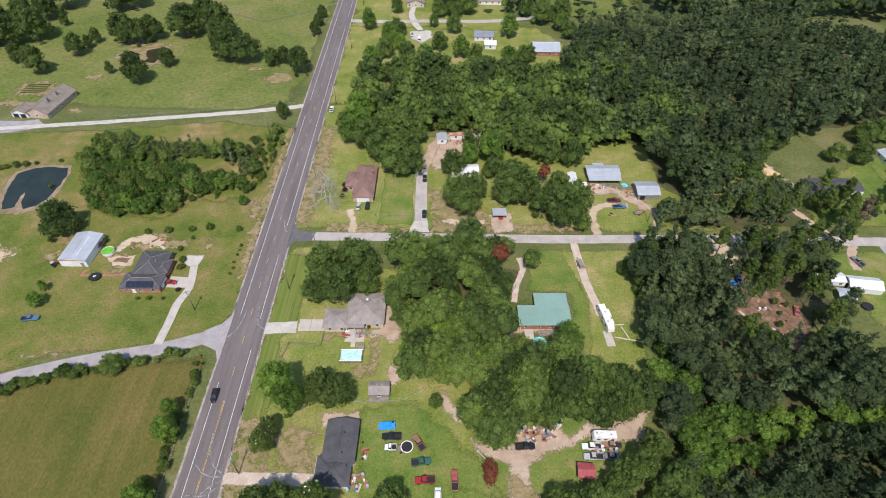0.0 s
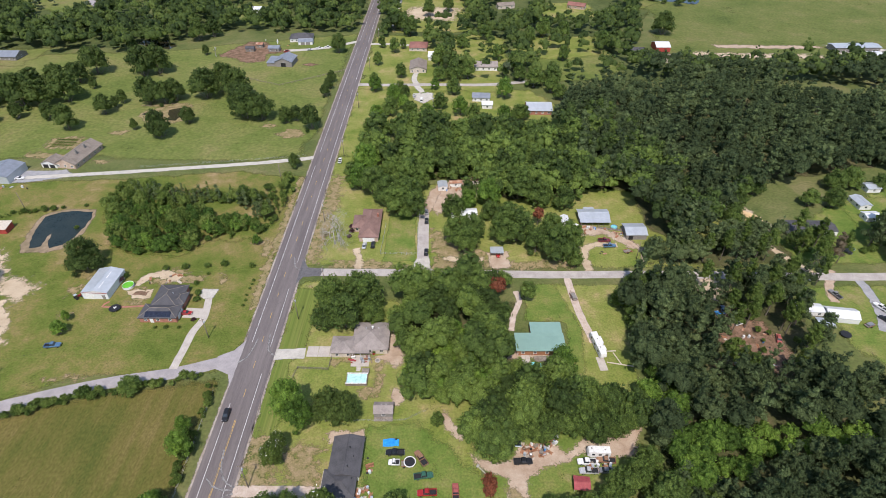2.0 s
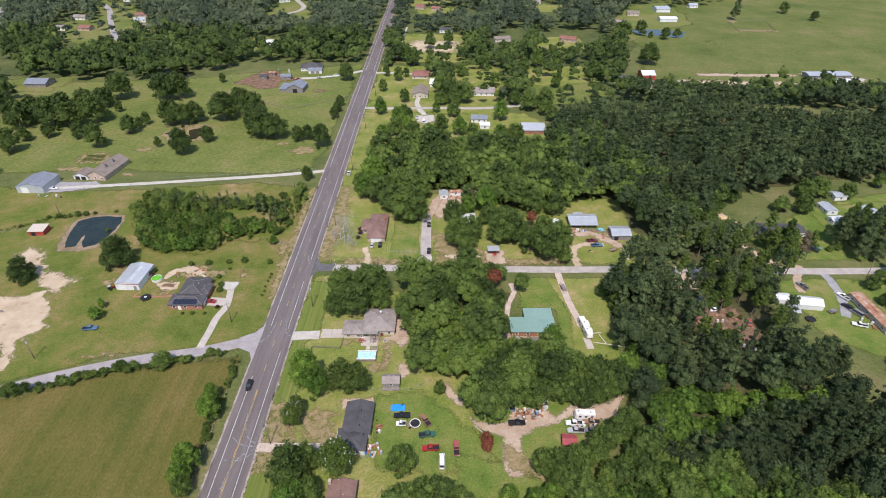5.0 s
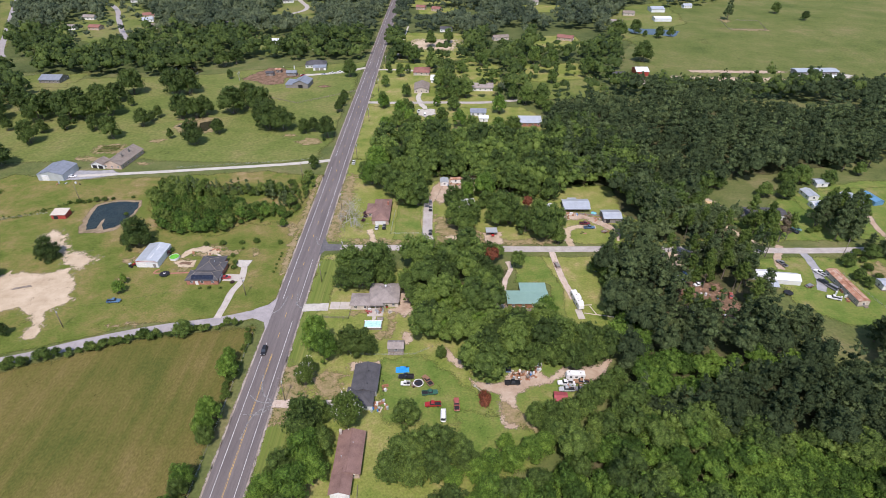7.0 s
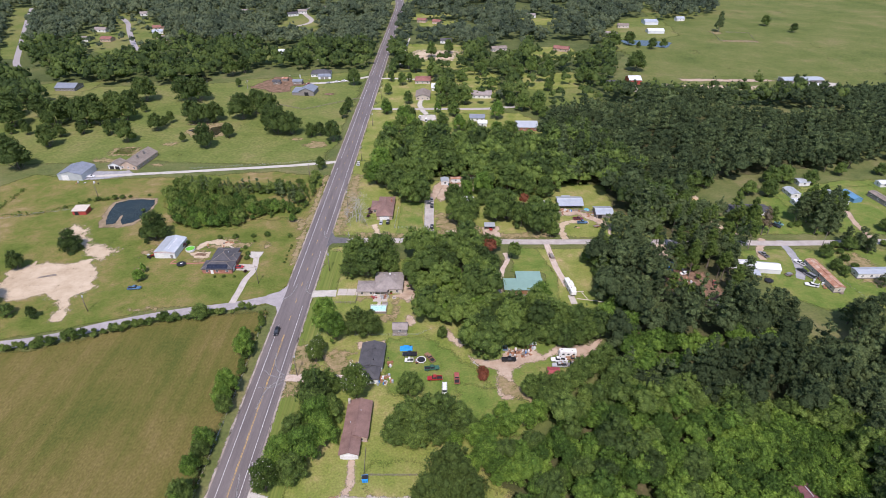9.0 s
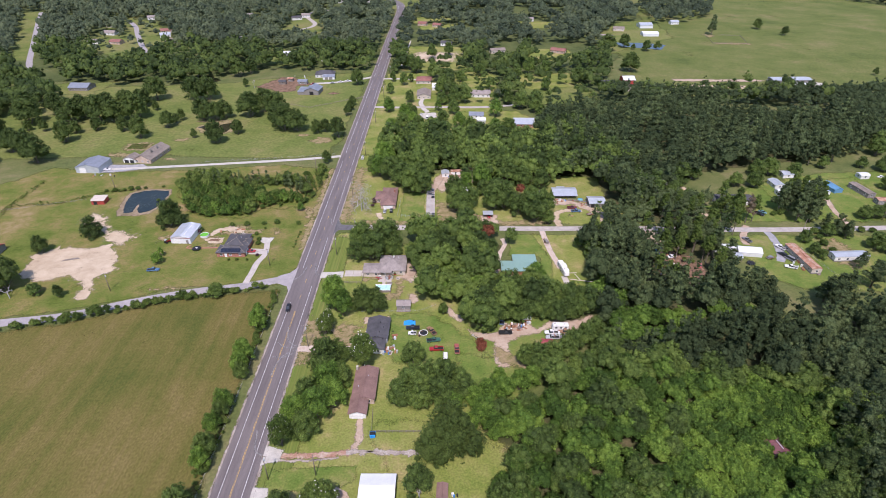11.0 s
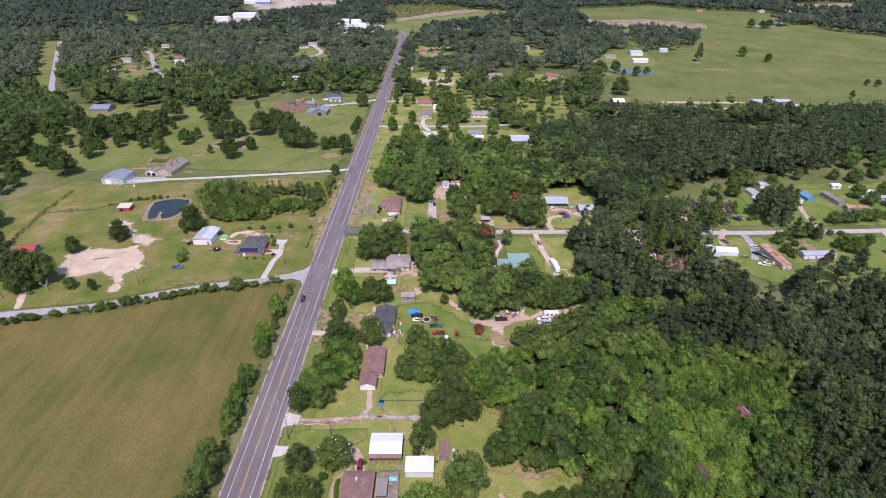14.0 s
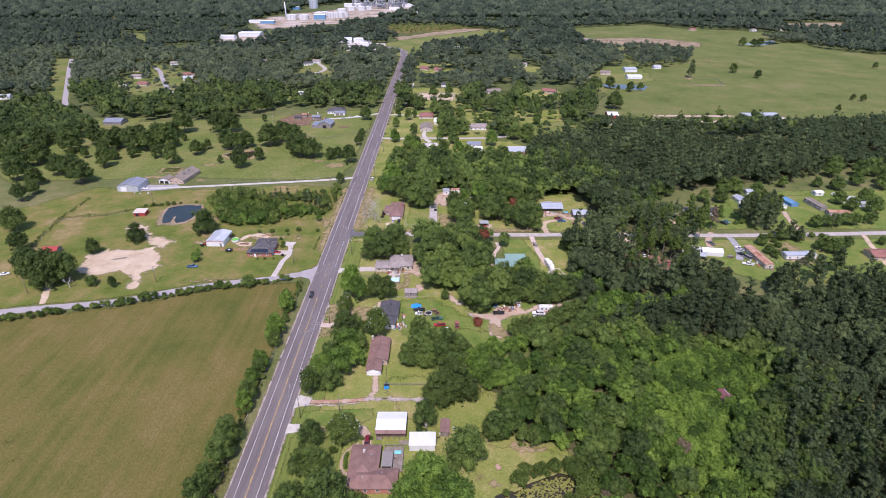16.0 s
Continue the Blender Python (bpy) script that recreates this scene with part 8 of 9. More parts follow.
for k, x, y, rz, c, lab in [
    ("pickup", -14.8, 76.9, 180, "black", "old pickup with black body parked on grass"), ("pickup", -14.9, 73.6, 180, "white", "stripped white pickup cab parked on grass"), ("pickup", -6.9, 75, 124, "brown", "rusty brown pickup parked askew"),
    ("pickup", -6.0, 69.3, 8, "green", "dark green pickup loaded with boards"), ("pickup", -4.8, 64.1, 183, "red", "bright red pickup parked on grass"), ("pickup", 3.4, 64.1, 92, "oldred", "faded red old truck on grass"),
    ("van", -1.2, 59.4, 90, "white", "white van with rusty red roof rack"), ("pickup", 23.8, 74, 2, "black", "dark pickup on bare dirt"), ("pickup", 23, 81.8, 86, "blue", "blue-grey pickup under the trees"),
    ("pickup", 42.9, 74, 180, "white", "old white truck loaded with scrap"), ("pickup", 42.9, 71, 180, "silver", "wrecked pale truck among weeds"), ("pickup", 48.8, 74.5, 175, "brown", "rusty truck among scrap"), ("car", 48.4, 71.2, 0, "grey", "derelict grey car in tree shade"),
    ("pickup", -142.5, 119.8, 6, "blue", "light blue pickup parked in a field"), ("car", -100, 136.6, 3, "red", "red car before the garage"),
    ("car", -35.6, 179.4, 88, "silver", "silver car before the brown house"), ("suv", -31.8, 180, 90, "black", "black car before the brown house"), ("suv", -8.2, 198.6, 90, "black", "black car on the grey driveway"), ("suv", -7.8, 174.8, 90, "black", "black car near the side road"),
    ("car", -8.4, 206, 92, "grey", "grey car in tree shade"), ("car", 23.8, 173.6, -90, "red", "red car under the carport"), ("pickup", 72.7, 183.6, 2, "maroon", "maroon pickup on the lawn"), ("pickup", 74.2, 179.6, 3, "blue", "blue pickup on the sandy drive"),
    ("pickup", 178, 176.4, -50, "black", "black pickup with red cab on a drive"), ("car", 181, 178.6, -50, "teal", "pale green car on a drive"), ("pickup", 171.9, 140.7, 118, "white", "white pickup on the gravel drive"), ("suv", 169.6, 134, 118, "black", "black car beside the mobile home"), ("van", 171.2, 130, 118, "grey", "grey van beside the mobile home"),
    ("pickup", 168.0, 122.6, 160, "white", "white pickup on the lawn"), ("pickup", 158, 148, 110, "grey", "grey pickup behind the white shelter"), ("suv", -30.3, -6.1, 90, "darkred", "dark red car on the tan driveway"), ("pickup", -57.6, 256, 92, "white", "white pickup parked beside the highway"),
    ("car", -224, 236.5, 10, "white", "white car beside the metal shop"), ("car", -241.5, 111.5, 30, "white", "white car on a concrete drive"), ("suv", -70.2, 90.1, -90, "black", "black car on the highway"),
    # the red pickup by the sheds takes the place of a farm tractor
    ("van", -15, 338, 90, "white", "white van on a gravel pad"), ("pickup", -20, 345, 90, "white", "white truck on a gravel pad"), ("pickup", -101, 439.6, 8, "white", "white pickup in a farm yard"), ("pickup", -94.6, 442.6, 8, "white", "white truck in a farm yard"), ("pickup", -126, 432.4, 60, "red", "red pickup standing in for a tractor beside the sheds"), ("car", -108, 436.4, 0, "silver", "silver car in a farm yard"),
    ("car", 298, 205, 70, "silver", "silver car in a cluttered lot"), ("van", 305, 186, 80, "white", "white camper van on a lot"), ("car", 280, 226, 20, "white", "white car in a cluttered lot"),
]:
    ob = vehicle(k, x, y, rz, c, lab)
    if "stripped" in lab:
        ob.matrix_world = ob.matrix_world @ Matrix.Diagonal((0.6, 0.95, 0.95, 1))


# covered car
t0 = thing("covered_car", "car under a blue tarpaulin", "car", -16.4, 80.5, 0, 3)
part("tarpaulin", Build().loft([[(-2.5, -1.15, 0), (-2.5, 1.1, 0), (-2.4, 0.9, 0.7), (-2.4, -0.9, 0.7)], [(-1.2, -1.2, 0), (-1.2, 1.2, 0), (-1.2, 0.85, 1.0), (-1.2, -0.9, 1.0)], [(-0.6, -1.25, 0), (-0.6, 1.2, 0), (-0.6, 0.7, 1.4), (-0.6, -0.7, 1.4)], [(0.8, -1.2, 0), (0.8, 1.3, 0), (0.6, 0.7, 1.38), (0.6, -0.7, 1.38)], [(1.4, -1.1, 0), (1.4, 1.2, 0), (1.3, 0.85, 0.95), (1.3, -0.85, 0.95)], [(2.5, -1.2, 0), (2.6, 1.3, 0), (2.4, 0.8, 0.8), (2.4, -0.8, 0.8)]]), "tarp_blue", t0)
part("wheel", Build().tube((1.7, 0.6, 1.02), (1.7, 0.6, 1.2), 0.3, 0.3, 12), "tyre", t0, "spare tyre on the tarpaulin")


def turned(profile, n, closed=False):
    """A profile of radii and heights turned round the upright axis, as one closed ring."""
    m = len(profile)
    vs = [(q * math.cos(k * math.tau / n), q * math.sin(k * math.tau / n), z) for k in range(n) for q, z in profile]
    fs = [(k * m + i, (k + 1) % n * m + i, (k + 1) % n * m + (i + 1) % m, k * m + (i + 1) % m) for k in range(n) for i in range(m if closed else m - 1)]
    return Build().add(vs, fs)


def trampoline(x, y, r, label, rim="trim"):
    root = thing("trampoline", label, "trampoline", x, y)
    part("rim_pad", turned(((r * 0.86, 0.86), (r, 0.86), (r, 0.78), (r * 0.86, 0.78)), 24, True), rim, root)
    part("jumping_mat", Build().tube((0, 0, 0.8), (0, 0, 0.83), r * 0.87, r * 0.87, 24), "black", root, "black woven jumping mat")
    for k in range(6):
        a = k * math.tau / 6
        part("leg", Build().tube((r * 0.93 * math.cos(a), r * 0.93 * math.sin(a), 0), (r * 0.93 * math.cos(a), r * 0.93 * math.sin(a), 0.8), 0.03, 0.03, 6), "metal_grey", root)
    return root


trampoline(-10.2, 73.7, 1.85, "round trampoline with white rim")
for x, y, r in ((-128.7, 139, 2.1), (150, 126, 1.9)):
    tr0 = trampoline(x, y, r, "round black trampoline with safety net", "black")
    for k in range(8):
        a = k * math.tau / 8
        part("net_post", Build().tube((r * 1.02 * math.cos(a), r * 1.02 * math.sin(a), 0), (r * 1.05 * math.cos(a), r * 1.05 * math.sin(a), 2.4), 0.03, 0.03, 6), "black", tr0)
for k, (dx, dy) in enumerate(((-0.3, 0.2), (0.35, 0.35), (0.1, -0.2))):
    o = part("cushion", Build().tube((0, 0, 0), (0, 0, 0.12), 0.2, 0.28, 10).tube((0, 0, 0.12), (0, 0, 0.26), 0.28, 0.15, 10), "trim")
    o.location = (-128.7 + dx, 139 + dy, 0.835)
    tagged(o, "white cushion lying on the trampoline", "cushion")


def round_pool(x, y, r, water, label, wall="metal_white", h=1.15):
    root = thing("round_pool", label, "pool", x, y)
    part("pool_wall", turned(((r, 0), (r, h), (r + 0.08, h + 0.02), (r + 0.06, 0)), 28), wall, root)
    part("water", Build().tube((0, 0, h - 0.3), (0, 0, h - 0.2), r, r, 28), water, root)
    return root


round_pool(-129.3, 152.3, 2.2, "algae", "round pool with bright green water")
round_pool(32.2, 109.8, 2.3, "turquoise", "round turquoise pool beside the trees", "turquoise")
t0 = thing("rectangular_pool", "raised pool with turquoise water and deck", "pool", -29.8, 104.6)
b = Build()
for cx, cy, w, d in ((0, -2.1, 7.2, 0.25), (0, 2.1, 7.2, 0.25), (-3.5, 0, 0.25, 4.0), (3.5, 0, 0.25, 4.0)):
    b.box(cx, cy, 0, w, d, 1.25)
part("pool_wall", b, "wood_old", t0)
part("water", Build().box(0, 0, 0.9, 6.8, 4.0, 0.2), "pale_pool", t0)
part("deck", Build().box(2.6, 3.4, 0.9, 2.6, 2.2, 0.14), "wood_old", t0, "weathered wooden pool deck")
part("coping", Build().box(0, 2.15, 1.25, 7.4, 0.4, 0.06).box(0, -2.15, 1.25, 7.4, 0.4, 0.06), "trim", t0)
for k in range(9):
    part("railing_post", Build().box(-3.6 + 0.9 * k, -2.3, 0, 0.1, 0.1, 1.5), "wood_old", t0)


# caravans
def caravan(x, y, rz, L, label, slides=True):
    root = thing("caravan", label, "caravan", x, y, 0, rz)
    b = Build().loft([[(-L / 2, -1.2, 0.6), (-L / 2, 1.2, 0.6), (-L / 2, 1.15, 3.0), (-L / 2, -1.15, 3.0)], [(L / 2 - 1.2, -1.2, 0.6), (L / 2 - 1.2, 1.2, 0.6), (L / 2 - 1.2, 1.15, 3.1), (L / 2 - 1.2, -1.15, 3.1)], [(L / 2, -1.15, 1.2), (L / 2, 1.15, 1.2), (L / 2 - 0.3, 1.1, 2.8), (L / 2 - 0.3, -1.1, 2.8)]])
    part("body", b, "siding_white", root)
    for s in (-1, 1):
        for k in range(3):
            part("window", Build().box(-L / 3 + k * L / 3.4, s * 1.19, 1.6, 0.9, 0.06, 0.7), "glass", root)
        part("wheel", Build().tube((-0.4, s * 1.05, 0.36), (-0.4, s * 1.25, 0.36), 0.36, 0.36, 12), "tyre", root)
        part("wheel", Build().tube((0.5, s * 1.05, 0.36), (0.5, s * 1.25, 0.36), 0.36, 0.36, 12), "tyre", root)
    part("air_conditioner", Build().box(0.6, 0, 3.05, 0.9, 0.7, 0.3, taper=0.85), "trim", root)
    part("roof_vent", Build().box(-1.8, 0.1, 3.03, 0.4, 0.4, 0.15), "siding_grey", root)
    part("roof_vent", Build().box(2.2, -0.3, 3.05, 0.4, 0.4, 0.15), "siding_grey", root)
    if slides:
        part("slide_out", Build().box(-1.6, 1.5, 0.8, 3.2, 0.8, 2.0), "siding_white", root)
        part("slide_out", Build().box(2.2, 1.45, 0.8, 1.8, 0.7, 1.9), "siding_white", root)
    part("stripe", Build().box(-0.4, -1.21, 1.25, L * 0.8, 0.03, 0.18), "paint_grey", root)
    return root


caravan(56.0, 119.5, -82, 11, "long white travel caravan with slide-outs")
part("slab", Build().box(56.0, 112.2, 0.03, 2.8, 6.2, 0.08, 4), "concrete")
tagged(bpy.data.objects["slab"], "pale concrete caravan pad", "slab", kind="structure")
caravan(46.8, 76.6, 178, 6.8, "old white camper on bare dirt", False)
caravan(61, 192, 0, 3.4, "tiny white caravan beside the shed", False)
for k, (x, y, L, rz) in enumerate(((60, 118, 4.6, 4), (62, 114.6, 5.6, -72), (63.8, 111.6, 12, -12))):
    o = part("timber_beam", Build().box(0, 0, 0, L, 0.35, 0.22), "siding_beige")
    o.matrix_world = pose(x, y, 0.04, 0, 0, rz)
    tagged(o, "pale timber lying on the grass", "timber")

# tractor, trailers, containers
t0 = thing("tractor", "small red tractor beside the shop", "tractor", -146.5, 145.4, 0, 60)
part("hood", Build().loft([[(0, -0.35, 0.7), (0, 0.35, 0.7), (0, 0.3, 1.3), (0, -0.3, 1.3)], [(1.5, -0.32, 0.7), (1.5, 0.32, 0.7), (1.45, 0.25, 1.15), (1.45, -0.25, 1.15)]]), "paint_red", t0)
part("seat", Build().box(-0.6, 0, 0.9, 0.5, 0.5, 0.5), "black", t0)
part("canopy", Build().box(-0.5, 0, 2.1, 1.2, 1.2, 0.08), "metal_grey", t0)
part("bucket", Build().box(2.2, 0, 0.1, 0.6, 1.6, 0.6), "paint_red", t0)
for sx, r in ((-0.6, 0.6), (1.2, 0.38)):
    for s in (-1, 1):
        part("wheel", Build().tube((sx, s * 0.55, r), (sx, s * 0.85, r), r, r, 14), "tyre", t0)
for x in (-1.0, 0.0):
    for s in (-1, 1):
        part("canopy_post", Build().tube((x, s * 0.5, 0.9), (x, s * 0.5, 2.1), 0.03, 0.03, 5), "black", t0)


def trailer(x, y, rz, label, L=4.0, load=None):
    root = thing("trailer", label, "trailer", x, y, 0, rz)
    part("trailer_bed", Build().box(0, 0, 0.55, L, 1.9, 0.1), "wood_old", root)
    part("trailer_frame", Build().box(0, 0.97, 0.6, L, 0.06, 0.3).box(0, -0.97, 0.6, L, 0.06, 0.3).box(L / 2 + 0.7, 0, 0.5, 1.6, 0.12, 0.1), "rust", root)
    for s in (-1, 1):
        part("wheel", Build().tube((-0.3, s * 1.0, 0.33), (-0.3, s * 1.2, 0.33), 0.33, 0.33, 12), "tyre", root)
    if load:
        part("load", Build().box(-0.3, 0, 0.65, L * 0.6, 1.5, 0.7), load, root)
    return root


trailer(52, 146.4, 100, "flat utility trailer on the drive", 4.6, "siding_grey")
trailer(81.2, 175.8, 20, "small open trailer on the lawn", 3.2)
trailer(-11.6, 73.2, 4, "small rusty trailer frame", 2.2)
trailer(162, 131, 20, "boat-sized flat trailer on the lawn", 4.0, "paint_grey")

# junk of the cluttered yards: each piece is a thing of its own
jr = np.random.default_rng(5)
KINDS = ["crate", "barrel", "tyre", "board_pile", "appliance", "scrap_panel"]
LOOK = {"crate": ("weathered wooden crate in a cluttered yard", ["wood_old", "wood_red", "wood_red"]), "barrel": ("old steel barrel in a cluttered yard", ["rust", "paint_brightblue", "paint_white", "black"]), "tyre": ("worn black tyre lying on dirt", ["tyre"]), "board_pile": ("pile of weathered boards on the ground", ["wood_red", "wood_red", "siding_beige"]), "appliance": ("discarded white appliance outdoors", ["trim", "metal_white", "metal_grey"]), "scrap_panel": ("rusty scrap sheet on the ground", ["rust", "metal_rust", "metal_rust", "metal_grey"])}


def junk(cx, cy, w, d, n, kinds=KINDS):
    for _ in range(n):
        kind = kinds[jr.integers(len(kinds))]
        label, mats = LOOK[kind]
        b = Build()
        if kind == "crate":
            s = jr.uniform(0.5, 1.1)
            b.box(0, 0, 0, s, s * 0.8, s * 0.7).box(0, 0, s * 0.7, s * 1.06, s * 0.86, 0.05)
        elif kind == "barrel":
            b.tube((0, 0, 0), (0, 0, 0.85), 0.29, 0.29, 12).tube((0, 0, 0.85), (0, 0, 0.9), 0.31, 0.31, 12)
        elif kind == "tyre":
            b.tube((0, 0, 0), (0, 0, 0.12), 0.3, 0.36, 12).tube((0, 0, 0.12), (0, 0, 0.24), 0.36, 0.3, 12)
        elif kind == "board_pile":
            ob = thing(kind, label, "board pile", cx + jr.uniform(-w, w) / 2, cy + jr.uniform(-d, d) / 2, 0.05, jr.uniform(0, 360))
            m = mats[jr.integers(len(mats))]
            for k in range(5):
                part("board", Build().box(jr.uniform(-0.1, 0.1), -0.4 + 0.2 * k, 0.0, 2.4, 0.17, 0.1, jr.uniform(-3, 3)), m, ob)
            part("board", Build().box(0, 0, 0.1, 2.2, 0.17, 0.08, jr.uniform(-30, 30)), m, ob)
            continue
        elif kind == "appliance":
            b.box(0, 0, 0, 0.75, 0.7, 1.2).box(0, -0.36, 0.75, 0.7, 0.04, 0.4)
        else:
            b.box(0, 0, 0.1, 1.8, 0.9, 0.05, 0).box(0.2, 0.1, 0.0, 1.2, 0.6, 0.1)
        ob = part(kind, b, mats[jr.integers(len(mats))])
        ob.matrix_world = pose(cx + jr.uniform(-w, w) / 2, cy + jr.uniform(-d, d) / 2, 0.05, 0, 0, jr.uniform(0, 360))
        tagged(ob, label, kind.replace("_", " "))


junk(28.5, 78.4, 8, 4.5, 26)
junk(33.5, 81.2, 3, 3, 7)
junk(46, 72.6, 8, 3, 16)
junk(-23.4, 63.4, 6, 4.5, 24, ["crate", "barrel", "board_pile", "scrap_panel", "appliance"])
junk(-22.6, 72.5, 1.4, 6, 7)
junk(7, 229, 14, 10, 26)
junk(62, 193, 8, 8, 14)
junk(-116, 157, 14, 6, 9, ["crate", "tyre", "board_pile"])
junk(112, 122, 20, 30, 34)
junk(173, 124, 4, 8, 14)
junk(-7, -4, 6, 4, 8)
junk(1.5, -2.5, 3, 5, 8)
junk(-28, 113, 5, 2.5, 5, ["crate", "appliance"])
junk(290, 205, 26, 20, 24)
junk(-222, 228, 16, 3, 6)
junk(-140, 452, 26, 18, 14)
junk(318, 428, 20, 6, 10)
h = thing("toolshed", "small open shed of boards and white panels", "shed", 33.4, 82.4, 0, 4)
wing(h, 0, 0, 3.6, 2.6, "shed", 1.9, 0.06, "wood_red", "metal_white", False, 0.2)
h = thing("awning", "faded red awning beside the trees", "shelter", 39.8, 66.4, 0, -6)
part("cover", roof_mesh(4.6, 4.2, 2.0, 0.6, "gx", 0.1), "tarp_red", h)
for x in (-2.2, 2.2):
    for y in (-2, 2):
        part("post", Build().box(x, y, 0, 0.08, 0.08, 2.0), "metal_grey", h)
h = thing("ruined_roof", "dull red roof swallowed by vines", "ruin", 107, 16.5, 0, 12)
part("roof", roof_mesh(5.4, 6.0, 2.3, 0.8, "gy", 0.25), "metal_ruin", h)
part("wall", Build().box(0, 0, 0, 5.2, 5.8, 2.3), "siding_grey", h)
part("flue", Build().box(0.7, -0.6, 2.7, 0.25, 3.4, 0.35), "metal_grey", h, "pale fallen ridge cap")
h = thing("log", "long pale log beside a cut tree top", "log", 12.8, 69.8, 0, -48)
part("stem", Build().tube((-3.8, 0, 0.2), (3.8, 0, 0.2), 0.2, 0.12, 8), "grey_wood", h)
part("root_plate", Build().tube((-4.1, 0, 0.3), (-3.7, 0, 0.3), 0.6, 0.5, 9), "grey_wood", h)
h = thing("pole_pile", "weathered poles lying on sand", "pole", -188, 129.6, 0, 18)
for k in range(4):
    part("pole", Build().tube((-4.5 + 0.5 * k, -0.5 + 0.35 * k, 0.2), (4 - 0.3 * k, -0.6 + 0.4 * k, 0.2), 0.12, 0.12, 7), "wood_old", h)
h = thing("waste_container", "bright blue waste container", "container", -25.9, 21.8, -0.06, 4)
part("bin", Build().box(0, 0, 0.1, 1.7, 1.9, 1.2, 0, 1.1), "tarp_blue", h)
part("lid", Build().box(0, 0.15, 1.3, 1.8, 1.4, 0.08), "black", h)
# sand heap
b, n, rr2 = Build(), 16, np.random.default_rng(3)
for k, (q, z) in enumerate(((1.0, 0.0), (0.75, 0.9), (0.45, 1.9), (0.15, 2.6))):
    b.v += [(4.5 * q * math.cos(a) * (1 + 0.12 * rr2.normal()), 9.0 * q * math.sin(a) * (1 + 0.12 * rr2.normal()), z) for a in np.linspace(0, math.tau, n + 1)[:-1]]
b.f = [(k * n + i, k * n + (i + 1) % n, (k + 1) * n + (i + 1) % n, (k + 1) * n + i) for k in range(3) for i in range(n)] + [tuple(range(3 * n, 4 * n))]
o = part("sand_mound", b, "yellowsand", smooth=True)
o.matrix_world = pose(147.4, 200.6, 0, 0, 0, 18)
tagged(o, "large mound of orange-yellow sand", "sand mound")

# ---- utility poles and lines ----
POLES = [(-57.2, -62), (-56.8, 5.2), (-56.6, 66), (-55.9, 134), (-56.4, 198), (-56.2, 262), (-55.6, 326), (-55, 392), (-54.6, 460)]
SIDE_POLES = [(-48.8, 153), (-42.2, 6.7), (-87.2, 124.2), (83.9, 170.8), (-85.4, 235.2), (-155.4, 103.7), (-204.5, 208.3), (-216, 92), (190, 154), (244, 170)]


def utility_pole(x, y, turn, H=11.5, arm=True):
    root = thing("utility_pole", "weathered wooden utility pole with crossarm" if arm else "weathered wooden utility pole", "utility pole", x, y, 0, turn, "utility poles")
    part("pole", Build().tube((0, 0, -0.3), (0, 0, H), 0.17, 0.11, 8), "pole_wood", root, smooth=True)
    if arm:
        part("crossarm", Build().box(0, 0.14, H - 0.7, 2.4, 0.1, 0.12), "pole_wood", root)
        for dx in (-1.1, -0.4, 1.1):
            part("insulator", Build().tube((dx, 0.14, H - 0.58), (dx, 0.14, H - 0.36), 0.06, 0.04, 6), "trim", root)
        part("transformer", Build().tube((0.28, -0.1, H - 2.3), (0.28, -0.1, H - 1.4), 0.24, 0.24, 10), "metal_grey", root)
    return root


def cable(a, b, sag=0.9):
    pts = [Vector(a).lerp(Vector(b), k / 10) - Vector((0, 0, 4 * sag * (k / 10) * (1 - k / 10))) for k in range(11)]
    side = (Vector(b) - Vector(a)).cross(Vector((0, 0, 1))).normalized() * 0.012
    up = Vector((0, 0, 0.012))
    bb = Build().loft([[p - side - up * 0.5, p + side - up * 0.5, p + up] for p in pts])
    o = part("power_cable", bb, "black")
    tagged(o, "thin black overhead power cable", "cable")


for x, y in POLES:
    utility_pole(x, y, 0)
for k, (x, y) in enumerate(SIDE_POLES):
    utility_pole(x, y, (90, 20, 30, 85, 10, 30, 0, 30, 85, 85)[k], 10.0, k in (0, 2, 5))
for (x0, y0), (x1, y1) in zip(POLES, POLES[1:]):
    for dx in (-1.1, -0.4, 1.1):
        cable((x0 + dx, y0, 11.15), (x1 + dx, y1, 11.15))
cable((-55.9, 134, 9.5), (-48.8, 153, 9.3), 0.3)
cable((-55.9, 134, 10.5), (-87.2, 124.2, 9.4), 0.6)
cable((-56.8, 5.2, 9.8), (-42.2, 6.7, 9.4), 0.3)
cable((-87.2, 124.2, 9.4), (-155.4, 103.7, 9.4), 0.9)


# ---- fences ----
SLAT = Build().box(0, 0, 0, 0.16, 0.03, 1.5).mesh("slat")
SLAT.materials.append(M["wood_old"])


